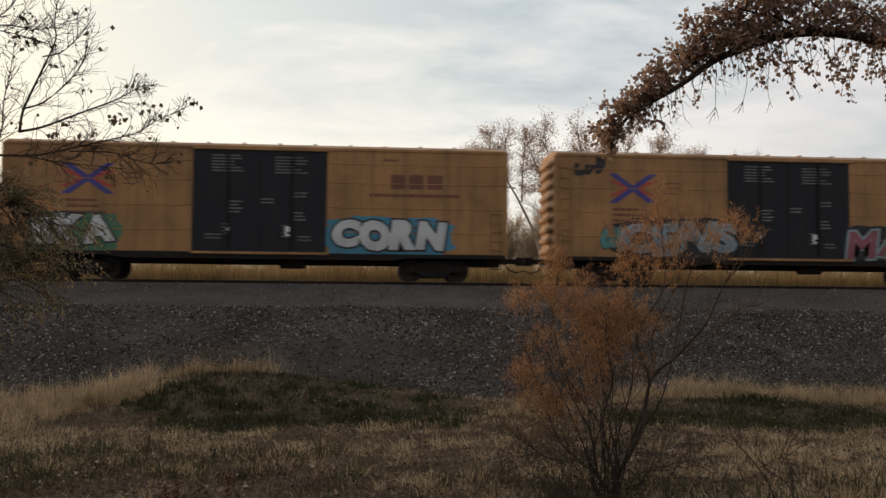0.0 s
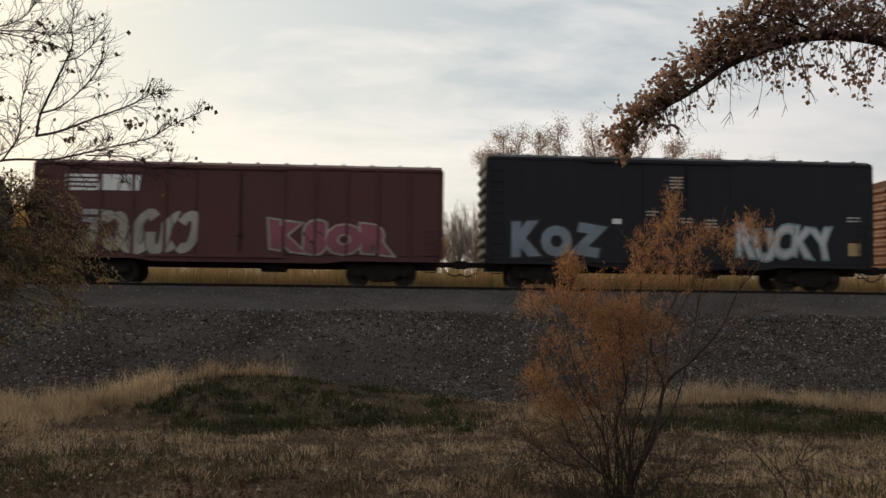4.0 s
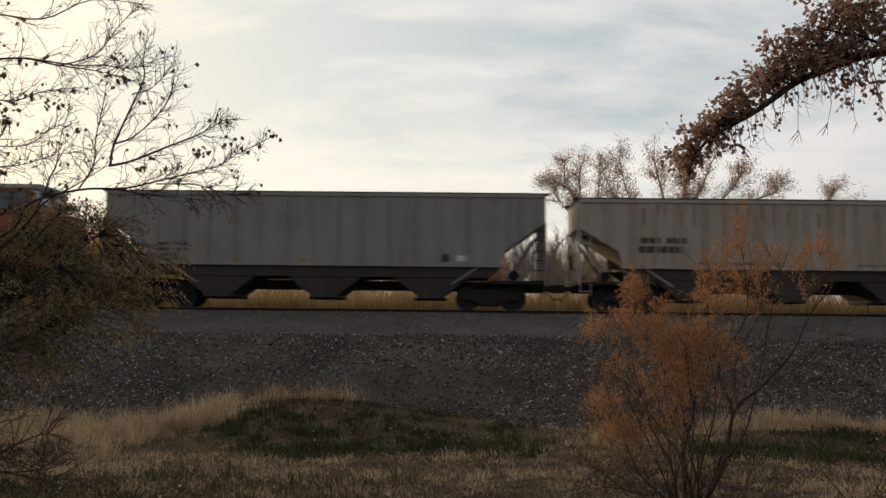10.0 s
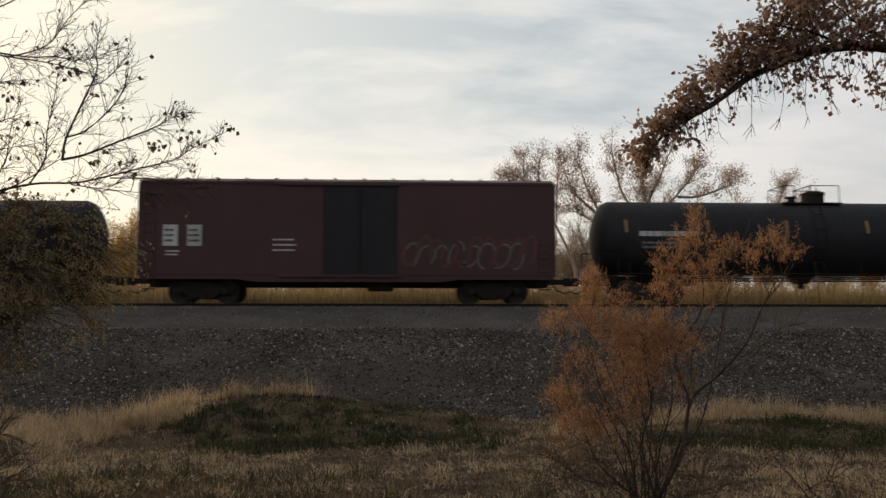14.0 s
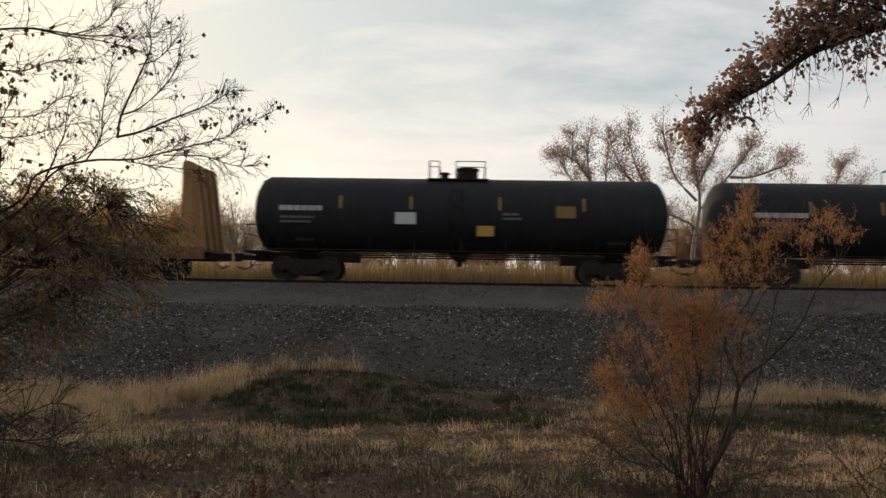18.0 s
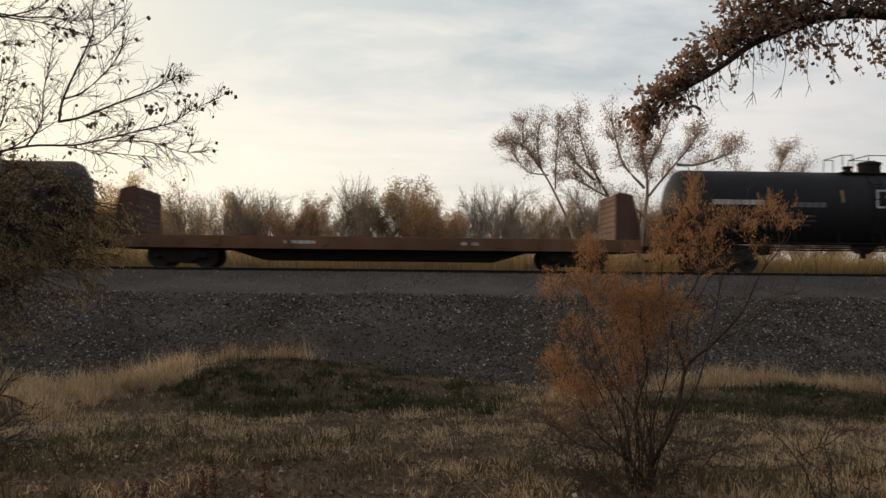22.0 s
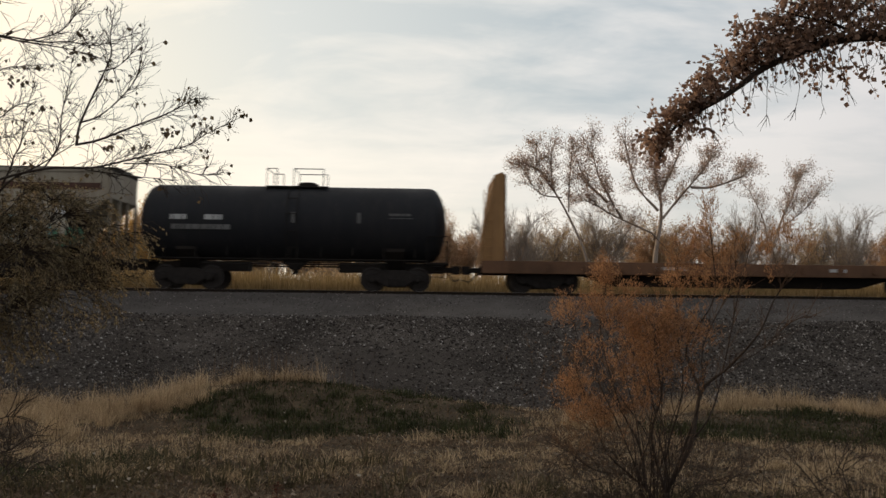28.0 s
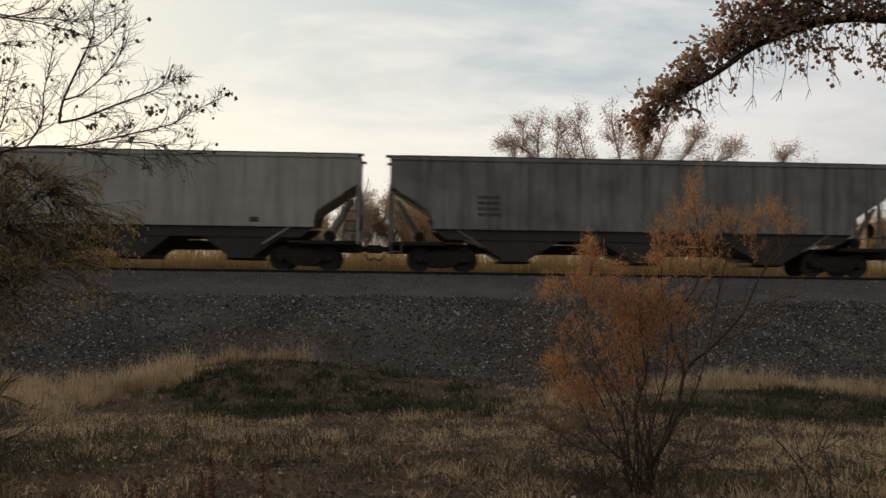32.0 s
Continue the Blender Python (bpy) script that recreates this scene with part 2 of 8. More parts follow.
M = {
    "yellow": paint("boxcar_yellow", (0.345, 0.170, 0.062), amount=0.5, streak=0.4),
    "black": paint("black_paint", (0.014, 0.0145, 0.018), shine=0.15, dirt=(0.036, 0.030, 0.026), amount=0.3, streak=0.25, rough=0.5),
    "tank": paint("tank_black", (0.015, 0.0155, 0.018), dirt=(0.032, 0.029, 0.028), shine=0.12, amount=0.3, streak=0.4, rough=0.62),
    "navy": paint("dark_blue_grey_paint", (0.017, 0.0175, 0.022), shine=0.15, dirt=(0.032, 0.028, 0.024), amount=0.3, streak=0.3),
    "red": paint("oxide_red_paint", (0.145, 0.032, 0.026), amount=0.35, streak=0.3),
    "maroon_dark": paint("dark_maroon_paint", (0.050, 0.017, 0.018), dirt=(0.030, 0.020, 0.018), amount=0.5, streak=0.4),
    "tank_dusty": paint("tank_dusty_black", (0.022, 0.021, 0.021), dirt=(0.065, 0.058, 0.052), shine=0.15, amount=0.5, streak=0.6, rough=0.6),
    "maroon": paint("maroon_paint", (0.082, 0.023, 0.022), amount=0.4, streak=0.3),
    "brown": paint("rusty_brown_paint", (0.135, 0.060, 0.034), dirt=(0.055, 0.03, 0.02), amount=0.55, streak=0.5),
    "cream": paint("cream_panel_paint", (0.42, 0.30, 0.145), dirt=(0.15, 0.08, 0.04), amount=0.35, streak=0.4),
    "rust": paint("rusted_door", (0.085, 0.040, 0.028), dirt=(0.04, 0.025, 0.02), amount=0.6, streak=0.5, rough=0.8),
    "grey": paint("hopper_grey", (0.24, 0.24, 0.236), dirt=(0.10, 0.083, 0.066), amount=0.5, streak=0.4),
    "pale": paint("hopper_pale_grey", (0.35, 0.348, 0.335), dirt=(0.15, 0.12, 0.09), amount=0.3, streak=0.35),
    "dirty": paint("hopper_sooty_grey", (0.16, 0.144, 0.128), dirt=(0.048, 0.041, 0.036), amount=0.75, streak=0.85),
    "rusty_grey": paint("hopper_rust_streaked", (0.245, 0.230, 0.200), dirt=(0.19, 0.085, 0.04), amount=0.3, streak=0.7),
    "tan": paint("hopper_tan", (0.30, 0.268, 0.205), dirt=(0.12, 0.08, 0.055), amount=0.5, streak=0.6),
    "loco": paint("locomotive_yellow", (0.185, 0.083, 0.028), dirt=(0.060, 0.038, 0.026), amount=0.7, streak=0.45),
    "loco_dull": paint("locomotive_faded_yellow", (0.155, 0.080, 0.048), dirt=(0.058, 0.037, 0.028), amount=0.65, streak=0.4),
    "loco_grey": paint("locomotive_grey", (0.048, 0.041, 0.036), dirt=(0.04, 0.036, 0.034), amount=0.5, streak=0.3),
    "loco_red": paint("locomotive_red_line", (0.25, 0.035, 0.025), amount=0.3, streak=0.2),
    "bay": paint("bay_dark_brown", (0.036, 0.030, 0.025), dirt=(0.022, 0.017, 0.014), amount=0.5, streak=0.4, rough=0.85),
    "walk": paint("roof_walk_steel", (0.060, 0.055, 0.048), dirt=(0.035, 0.028, 0.022), amount=0.5, streak=0.2, rough=0.85),
    "warm_grey": paint("hopper_warm_grey", (0.27, 0.25, 0.215), dirt=(0.10, 0.08, 0.062), amount=0.45, streak=0.5),
    "g_dull_teal": paint("spray_dull_teal", (0.065, 0.135, 0.128), amount=0.5, streak=0.4),
    "g_pale_teal": paint("spray_pale_teal", (0.17, 0.25, 0.225), amount=0.5, streak=0.4),
    "dark_grey": paint("hopper_dark_grey", (0.182, 0.172, 0.158), dirt=(0.09, 0.075, 0.062), amount=0.4, streak=0.4),
    "rust_run": paint("rust_runs", (0.165, 0.100, 0.062), dirt=(0.22, 0.17, 0.125), amount=0.5, streak=0.5, rough=0.9),
    "banner_blue": paint("banner_blue", (0.040, 0.050, 0.075), amount=0.4, streak=0.3),
    "g_rose": paint("spray_rose", (0.125, 0.034, 0.045), dirt=(0.17, 0.075, 0.045), amount=0.5, streak=0.3),
    "g_ice": paint("spray_ice_blue", (0.24, 0.32, 0.34), amount=0.4, streak=0.3),
    "g_faint": paint("spray_faint", (0.24, 0.18, 0.16), dirt=(0.1, 0.04, 0.035), amount=0.6, streak=0.4),
    "sill": paint("underframe_black", (0.016, 0.014, 0.013), shine=0.1, dirt=(0.030, 0.023, 0.018), amount=0.55, streak=0.4, rough=0.85),
    "deck": paint("deck_brown", (0.15, 0.074, 0.038), dirt=(0.045, 0.03, 0.022), amount=0.6, streak=0.3, rough=0.85),
    "orange_steel": paint("bulkhead_ochre", (0.29, 0.155, 0.055), dirt=(0.12, 0.06, 0.03), amount=0.5, streak=0.55),
    "truck": earthy("truck_grime", ((0.3, (0.010, 0.009, 0.009)), (0.7, (0.034, 0.028, 0.024))), 6, 40, 0.85, 0.3),
    "wheel": paint("wheel_steel", (0.040, 0.034, 0.030), dirt=(0.020, 0.016, 0.014), amount=0.6, streak=0.2, rough=0.7, metal=0.2),
    "rail": paint("rail_steel", (0.026, 0.019, 0.015), dirt=(0.016, 0.012, 0.010), amount=0.6, streak=0.2, rough=0.85, shine=0.1),
    "railhead": paint("polished_rail", (0.45, 0.43, 0.41), dirt=(0.2, 0.17, 0.15), amount=0.3, streak=0.1, rough=0.3, metal=1.0),
    "tie": earthy("tie_timber", ((0.3, (0.045, 0.034, 0.026)), (0.7, (0.12, 0.095, 0.075))), 5, 30, 0.95, 0.5),
    "white": paint("white_paint", (0.72, 0.71, 0.69), dirt=(0.3, 0.26, 0.22), amount=0.25, streak=0.25),
    "dim": paint("stencil_dim", (0.17, 0.17, 0.168), dirt=(0.05, 0.045, 0.04), amount=0.6, streak=0.5),
    "stencil": paint("stencil_white", (0.45, 0.45, 0.44), dirt=(0.1, 0.09, 0.08), amount=0.5, streak=0.4),
    "faded": paint("stencil_faded", (0.11, 0.108, 0.105), dirt=(0.05, 0.045, 0.04), amount=0.5, streak=0.4),
    "red_brown": paint("lettering_red_brown", (0.16, 0.055, 0.03), amount=0.35, streak=0.3),
    "dark_letter": paint("lettering_dark", (0.03, 0.028, 0.027), amount=0.3, streak=0.2),
    "blue": paint("marking_blue", (0.05, 0.05, 0.22), amount=0.3, streak=0.2),
    "stripe_blue": paint("stripe_blue", (0.055, 0.14, 0.34), amount=0.25, streak=0.2),
    "mark_red": paint("marking_red", (0.40, 0.055, 0.045), amount=0.3, streak=0.2),
    "banner_red": paint("banner_red", (0.14, 0.040, 0.032), amount=0.5, streak=0.3),
    "banner_pale": paint("banner_pale", (0.20, 0.16, 0.12), amount=0.5, streak=0.4),
    "reflector": paint("reflector_yellow", (0.20, 0.115, 0.034), amount=0.2, streak=0.2, rough=0.4),
    "g_white": paint("spray_white", (0.52, 0.52, 0.52), amount=0.35, streak=0.3),
    "g_cyan": paint("spray_cyan", (0.05, 0.20, 0.29), amount=0.3, streak=0.3),
    "g_black": paint("spray_black", (0.018, 0.018, 0.02), amount=0.2, streak=0.1),
    "g_pink": paint("spray_pink", (0.26, 0.080, 0.105), amount=0.45, streak=0.3),
    "g_red": paint("spray_red", (0.28, 0.035, 0.05), amount=0.3, streak=0.3),
    "g_steel": paint("spray_grey_blue", (0.20, 0.25, 0.29), amount=0.4, streak=0.3),
    "g_teal": paint("spray_teal", (0.08, 0.24, 0.22), amount=0.4, streak=0.3),
    "g_cream": paint("spray_cream", (0.36, 0.33, 0.27), amount=0.5, streak=0.3),
    "g_green": paint("spray_green", (0.06, 0.16, 0.09), amount=0.4, streak=0.3),
    "g_yellow": paint("spray_yellow", (0.40, 0.24, 0.04), amount=0.3, streak=0.3),
}


def glassy(name):
    m, nt, b = blank(name, 0.08)
    b.inputs["Base Color"].default_value = (0.02, 0.024, 0.026, 1)
    b.inputs["Specular IOR Level"].default_value = 0.6
    return m


def glowing(name, col, power):
    m, nt, b = blank(name, 0.4)
    b.inputs["Base Color"].default_value = (*col, 1)
    b.inputs["Emission Color"].default_value = (*col, 1)
    b.inputs["Emission Strength"].default_value = power
    return m


M["glass"] = glassy("cab_glass")
M["lamp"] = glowing("step_lamp", (1.0, 0.93, 0.78), 4.0)

M["soil"] = earthy("soil_and_thatch", ((0.30, (0.028, 0.020, 0.013)), (0.48, (0.052, 0.037, 0.023)), (0.62, (0.092, 0.066, 0.040)), (0.8, (0.155, 0.112, 0.068))), 1.4, 22, 1.0, 0.6)
M["ballast"] = earthy("ballast_bed", ((0.32, (0.022, 0.017, 0.0145)), (0.48, (0.048, 0.040, 0.034)), (0.62, (0.088, 0.074, 0.064)), (0.76, (0.19, 0.165, 0.146))), 0.5, 34, 1.0, 1.0)
M["fines"] = earthy("ballast_shoulder_fines", ((0.30, (0.044, 0.038, 0.034)), (0.5, (0.067, 0.059, 0.054)), (0.66, (0.096, 0.086, 0.079)), (0.82, (0.156, 0.142, 0.131))), 0.7, 26, 1.0, 0.6)
M["stone"] = earthy("ballast_stone", ((0.22, (0.025, 0.020, 0.017)), (0.5, (0.062, 0.052, 0.045)), (0.78, (0.125, 0.108, 0.095)), (0.96, (0.38, 0.35, 0.32))), 4, 30, 0.9, 0.4, island=0.85)
M["straw"] = leafy("dry_grass", ((0.2, (0.20, 0.136, 0.080)), (0.5, (0.44, 0.318, 0.192)), (0.8, (0.72, 0.55, 0.36))), 0.58)
M["straw_brown"] = leafy("brown_grass", ((0.2, (0.052, 0.034, 0.023)), (0.5, (0.112, 0.075, 0.048)), (0.8, (0.215, 0.148, 0.095))), 0.35)
M["straw_mid"] = leafy("matted_brown_grass", ((0.2, (0.070, 0.047, 0.032)), (0.5, (0.150, 0.102, 0.066)), (0.8, (0.29, 0.205, 0.135))), 0.4)
M["debris"] = leafy("leaf_debris", ((0.15, (0.035, 0.024, 0.016)), (0.5, (0.095, 0.063, 0.040)), (0.72, (0.19, 0.130, 0.085)), (0.9, (0.34, 0.26, 0.19))), 0.2)
M["weed"] = leafy("green_weeds", ((0.2, (0.017, 0.020, 0.008)), (0.5, (0.036, 0.042, 0.016)), (0.8, (0.082, 0.074, 0.031))), 0.3)
M["litter"] = leafy("pale_fallen_leaves", ((0.2, (0.14, 0.105, 0.07)), (0.6, (0.28, 0.225, 0.165)), (0.9, (0.45, 0.40, 0.33))), 0.1)
M["reed"] = leafy("yellow_tall_grass", ((0.2, (0.11, 0.072, 0.033)), (0.45, (0.22, 0.150, 0.068)), (0.8, (0.37, 0.265, 0.125))), 0.42)
M["bark"] = earthy("grey_brown_bark", ((0.3, (0.035, 0.027, 0.022)), (0.7, (0.105, 0.085, 0.068))), 5, 30, 0.95, 0.7)
M["bark_dark"] = earthy("dark_bark", ((0.3, (0.022, 0.016, 0.013)), (0.7, (0.062, 0.046, 0.036))), 6, 40, 0.95, 0.6)
M["cottonwood"] = leafy("brown_cottonwood_leaves", ((0.15, (0.125, 0.077, 0.060)), (0.45, (0.24, 0.152, 0.112)), (0.75, (0.36, 0.232, 0.160)), (0.95, (0.50, 0.33, 0.185))), 0.55)
M["tamarisk"] = leafy("orange_tamarisk_sprays", ((0.15, (0.21, 0.104, 0.050)), (0.5, (0.38, 0.198, 0.096)), (0.85, (0.53, 0.308, 0.155))), 0.5)
M["olive"] = leafy("olive_brown_leaves", ((0.15, (0.092, 0.074, 0.044)), (0.5, (0.19, 0.150, 0.088)), (0.85, (0.33, 0.255, 0.15))), 0.48)
M["withered"] = leafy("dark_withered_leaves", ((0.15, (0.040, 0.031, 0.020)), (0.5, (0.085, 0.066, 0.038)), (0.85, (0.15, 0.11, 0.06))), 0.35)
M["tamarisk_dull"] = leafy("faded_tamarisk_sprays", ((0.15, (0.12, 0.068, 0.036)), (0.5, (0.21, 0.125, 0.068)), (0.85, (0.32, 0.20, 0.11))), 0.45)
M["twig_brown"] = earthy("brown_twig_bark", ((0.3, (0.045, 0.028, 0.020)), (0.7, (0.11, 0.072, 0.048))), 6, 40, 0.95, 0.5)
M["brushweed"] = leafy("olive_brown_weeds", ((0.2, (0.038, 0.033, 0.018)), (0.5, (0.082, 0.066, 0.035)), (0.8, (0.17, 0.125, 0.066))), 0.35)
# far foliage: the backlit haze of distance is put into these paler colours
M["far_rust"] = leafy("far_hazed_rust_foliage", ((0.15, (0.32, 0.185, 0.105)), (0.5, (0.47, 0.300, 0.178)), (0.85, (0.59, 0.41, 0.25))), 0.55)
M["far_tan"] = leafy("far_hazed_tan_foliage", ((0.15, (0.31, 0.20, 0.11)), (0.5, (0.46, 0.32, 0.185)), (0.85, (0.58, 0.43, 0.26))), 0.55)
M["far_gold"] = leafy("far_hazed_gold_foliage", ((0.15, (0.40, 0.240, 0.075)), (0.5, (0.58, 0.37, 0.125)), (0.85, (0.68, 0.47, 0.18))), 0.5)
M["far_grey"] = leafy("far_hazed_bare_twigs", ((0.15, (0.18, 0.132, 0.095)), (0.5, (0.27, 0.205, 0.15)), (0.85, (0.36, 0.285, 0.21))), 0.4)


# ---- mesh helpers ----
def box(bm, x0, x1, y0, y1, z0, z1):
    v = [bm.verts.new(p) for p in ((x0, y0, z0), (x1, y0, z0), (x1, y1, z0), (x0, y1, z0),
                                   (x0, y0, z1), (x1, y0, z1), (x1, y1, z1), (x0, y1, z1))]
    for f in ((3, 2, 1, 0), (4, 5, 6, 7), (0, 1, 5, 4), (1, 2, 6, 5), (2, 3, 7, 6), (3, 0, 4, 7)):
        bm.faces.new([v[i] for i in f])
    return bm


def prism(bm, pts, a, b, axis="y"):
    """A polygon, given in the two other axes, drawn out from a to b along the axis."""
    def at(p, d):
        return (p[0], d, p[1]) if axis == "y" else (d, p[0], p[1]) if axis == "x" else (p[0], p[1], d)
    lo, hi = [bm.verts.new(at(p, a)) for p in pts], [bm.verts.new(at(p, b)) for p in pts]
    n = len(pts)
    made = [bm.faces.new(lo), bm.faces.new(hi[::-1])]
    for i in range(n):
        made.append(bm.faces.new((lo[i], hi[i], hi[(i + 1) % n], lo[(i + 1) % n])))
    bmesh.ops.recalc_face_normals(bm, faces=made)
    return bm


def rod(bm, p, q, r, n=6, r2=None):
    p, q = Vector(p), Vector(q)
    d = (q - p).normalized()
    u = d.orthogonal().normalized()
    w = d.cross(u)
    r2 = r if r2 is None else r2
    ring = []
    for c, rr in ((p, r), (q, r2)):
        ring.append([bm.verts.new(c + (u * math.cos(2 * math.pi * i / n) + w * math.sin(2 * math.pi * i / n)) * rr) for i in range(n)])
    for i in range(n):
        bm.faces.new((ring[0][i], ring[0][(i + 1) % n], ring[1][(i + 1) % n], ring[1][i]))
    bm.faces.new(ring[0][::-1])
    bm.faces.new(ring[1])
    return bm


def lathe(bm, profile, n=32, axis="x", centre=(0, 0, 0)):
    """Profile of (along, radius) turned about the axis."""
    rings = []
    for a, r in profile:
        ring = []
        for i in range(n):
            t = 2 * math.pi * i / n
            c, s = r * math.cos(t), r * math.sin(t)
            p = (a, c, s) if axis == "x" else (c, a, s) if axis == "y" else (c, s, a)
            ring.append(bm.verts.new(Vector(p) + Vector(centre)))
        rings.append(ring)
    made = []
    for a, b in zip(rings, rings[1:]):
        for i in range(n):
            made.append(bm.faces.new((a[i], a[(i + 1) % n], b[(i + 1) % n], b[i])))
    made += [bm.faces.new(rings[0]), bm.faces.new(rings[-1])]
    bmesh.ops.recalc_face_normals(bm, faces=made)
    return bm


def finish(bm, name, bevel=0.0, smooth=False):
    if bevel:
        bmesh.ops.bevel(bm, geom=bm.edges[:], offset=bevel, segments=1, affect="EDGES", clamp_overlap=True)
    me = bpy.data.meshes.new(name)
    bm.to_mesh(me)
    bm.free()
    if smooth:
        me.shade_smooth()
    return me


def part(name, bm, material, parent, label="", bevel=0.0, smooth=False):
    me = bm if isinstance(bm, bpy.types.Mesh) else finish(bm, name, bevel, smooth)
    if not me.materials:
        me.materials.append(M[material])
    ob = new(name, me)
    ob.parent = parent
    if label:
        ob["label"] = label
    return ob


def thing(name, label, category, group="", kind=""):
    return tagged(new(name), label, category, group, kind)


def sheet(name, verts, faces, material, smooth=True):
    """A mesh object from arrays worked out in the script."""
    me = bpy.data.meshes.new(name)
    verts = np.asarray(verts, dtype=np.float32)
    faces = np.asarray(faces, dtype=np.int32)
    k = faces.shape[1]
    me.vertices.add(len(verts))
    me.vertices.foreach_set("co", verts.ravel())
    me.loops.add(faces.size)
    me.loops.foreach_set("vertex_index", faces.ravel())
    me.polygons.add(len(faces))
    me.polygons.foreach_set("loop_start", np.arange(0, faces.size, k, dtype=np.int32))
    me.update(calc_edges=True)
    if smooth:
        me.shade_smooth()
    me.materials.append(M[material])
    return me


def lettering(body, size, bold=0.0, depth=0.012, slant=0.0, squeeze=1.0):
    """Words in the built-in font as a mesh that stands upright, facing -y, centred on its origin."""
    cu = bpy.data.curves.new("letters", "FONT")
    cu.body, cu.size, cu.offset, cu.extrude, cu.shear = body, size, bold, depth, slant
    cu.align_x, cu.align_y, cu.resolution_u, cu.space_character = "CENTER", "CENTER", 3, squeeze
    ob = bpy.data.objects.new("letters", cu)
    scene.collection.objects.link(ob)
    me = bpy.data.meshes.new_from_object(ob.evaluated_get(bpy.context.evaluated_depsgraph_get()))
    bpy.data.objects.remove(ob)
    me.transform(Matrix.Rotation(radians(90), 4, "X"))
    me.name = "letters"
    me.materials.clear()
    return me


# ---- ground ----
TRACK_Y = 33.5


def swell(x, y, s, seed=0.0):
    return noise.noise(Vector((x * s + seed, y * s - seed, seed * 0.37)))


def hump(x, y, cx, cy, rx, ry, h):
    d = ((x - cx) / rx) ** 2 + ((y - cy) / ry) ** 2
    return h * math.exp(-d)


LINE = ((-60, -2.1), (0, -1.9), (8, -2.3), (14, -2.75), (19, -3.1), (22.5, -3.35), (24.5, -3.3), (28.3, -2.2), (31, -1.6), (40, -1.5), (46, -1.35), (60, -1.3), (4000, -1.3))


def land(x, y):
    """Height of the natural ground."""
    z = np.interp(y, [p[0] for p in LINE], [p[1] for p in LINE])
    if -12 < y < 30:
        z += 0.16 * swell(x, y, 0.23, 3.1) + 0.06 * swell(x, y, 0.9, 7.7)
        z += hump(x, y, -3.9, 20.8, 2.7, 2.6, 0.78) + hump(x, y, -0.8, 20.2, 2.6, 2.2, 0.34) + hump(x, y, -11.0, 20.0, 4.5, 2.0, 0.18)
        z += hump(x, y, 9.0, 20.2, 3.8, 2.2, 0.42) + hump(x, y, 1.2, 19.2, 2.4, 1.5, 0.15)
    elif y > 45:
        z += 0.5 * swell(x, y, 0.02, 1.7) * min(1, (y - 45) / 60)
    return z


def grid(xs, ys, height):
    v = [(x, y, height(x, y)) for y in ys for x in xs]
    n = len(xs)
    f = [(j * n + i, j * n + i + 1, (j + 1) * n + i + 1, (j + 1) * n + i) for j in range(len(ys) - 1) for i in range(n - 1)]
    return v, f


def make_ground():
    xs = [-3000, -1200, -500, -220, -120, -70, -45, -32] + [-26 + 0.5 * i for i in range(105)] + [32, 45, 70, 120, 220, 500, 1200, 3000]
    ys = [-800, -200, -60, -20, -8, 0, 3] + [5 + 0.5 * i for i in range(52)] + [31.5, 33.5, 36, 38, 40, 43, 46, 52, 60, 75, 100, 150, 250, 500, 1200, 4000]
    v, f = grid(xs, ys, land)
    ob = new("ground", sheet("ground", v, f, "soil"))
    tagged(ob, "uneven soil with dry thatch and weeds", "ground", kind="structure")


BED = ((22.0, -3.75), (23.2, -3.22), (28.2, -0.93), (28.5, -0.86), (31.15, -0.26), (31.6, -0.125), (35.4, -0.125), (35.9, -0.28), (39.5, -1.75))


def bed(x, y):
    z = np.interp(y, [p[0] for p in BED], [p[1] for p in BED])
    if 23 < y < 28.3:
        z += 0.10 * swell(x, y, 0.35, 5.0) + 0.05 * swell(x, y, 1.3, 9.0)
    return z


def make_bed():
    xs = [-700, -300, -120, -60, -40] + [-30 + 0.4 * i for i in range(151)] + [40, 60, 120, 300, 700]
    lower = [22.0, 22.6] + [23.2 + 0.25 * i for i in range(21)]
    v, f = grid(xs, lower, bed)
    tagged(new("ballast_slope", sheet("ballast_slope", v, f, "ballast")), "dark grey crushed stone embankment slope", "embankment", kind="structure")
    upper = [28.2, 28.5, 29.2, 30, 30.6, 31.15, 31.6, 33.5, 35.4, 35.9, 37.5, 39.5]
    v, f = grid(xs, upper, lambda x, y: bed(x, y) + (0.02 * swell(x, y, 0.6, 2.0) if y > 28.4 else 0.0))
    tagged(new("ballast_shoulder", sheet("ballast_shoulder", v, f, "fines")), "finer grey ballast shoulder beside the track", "track bed", kind="structure")


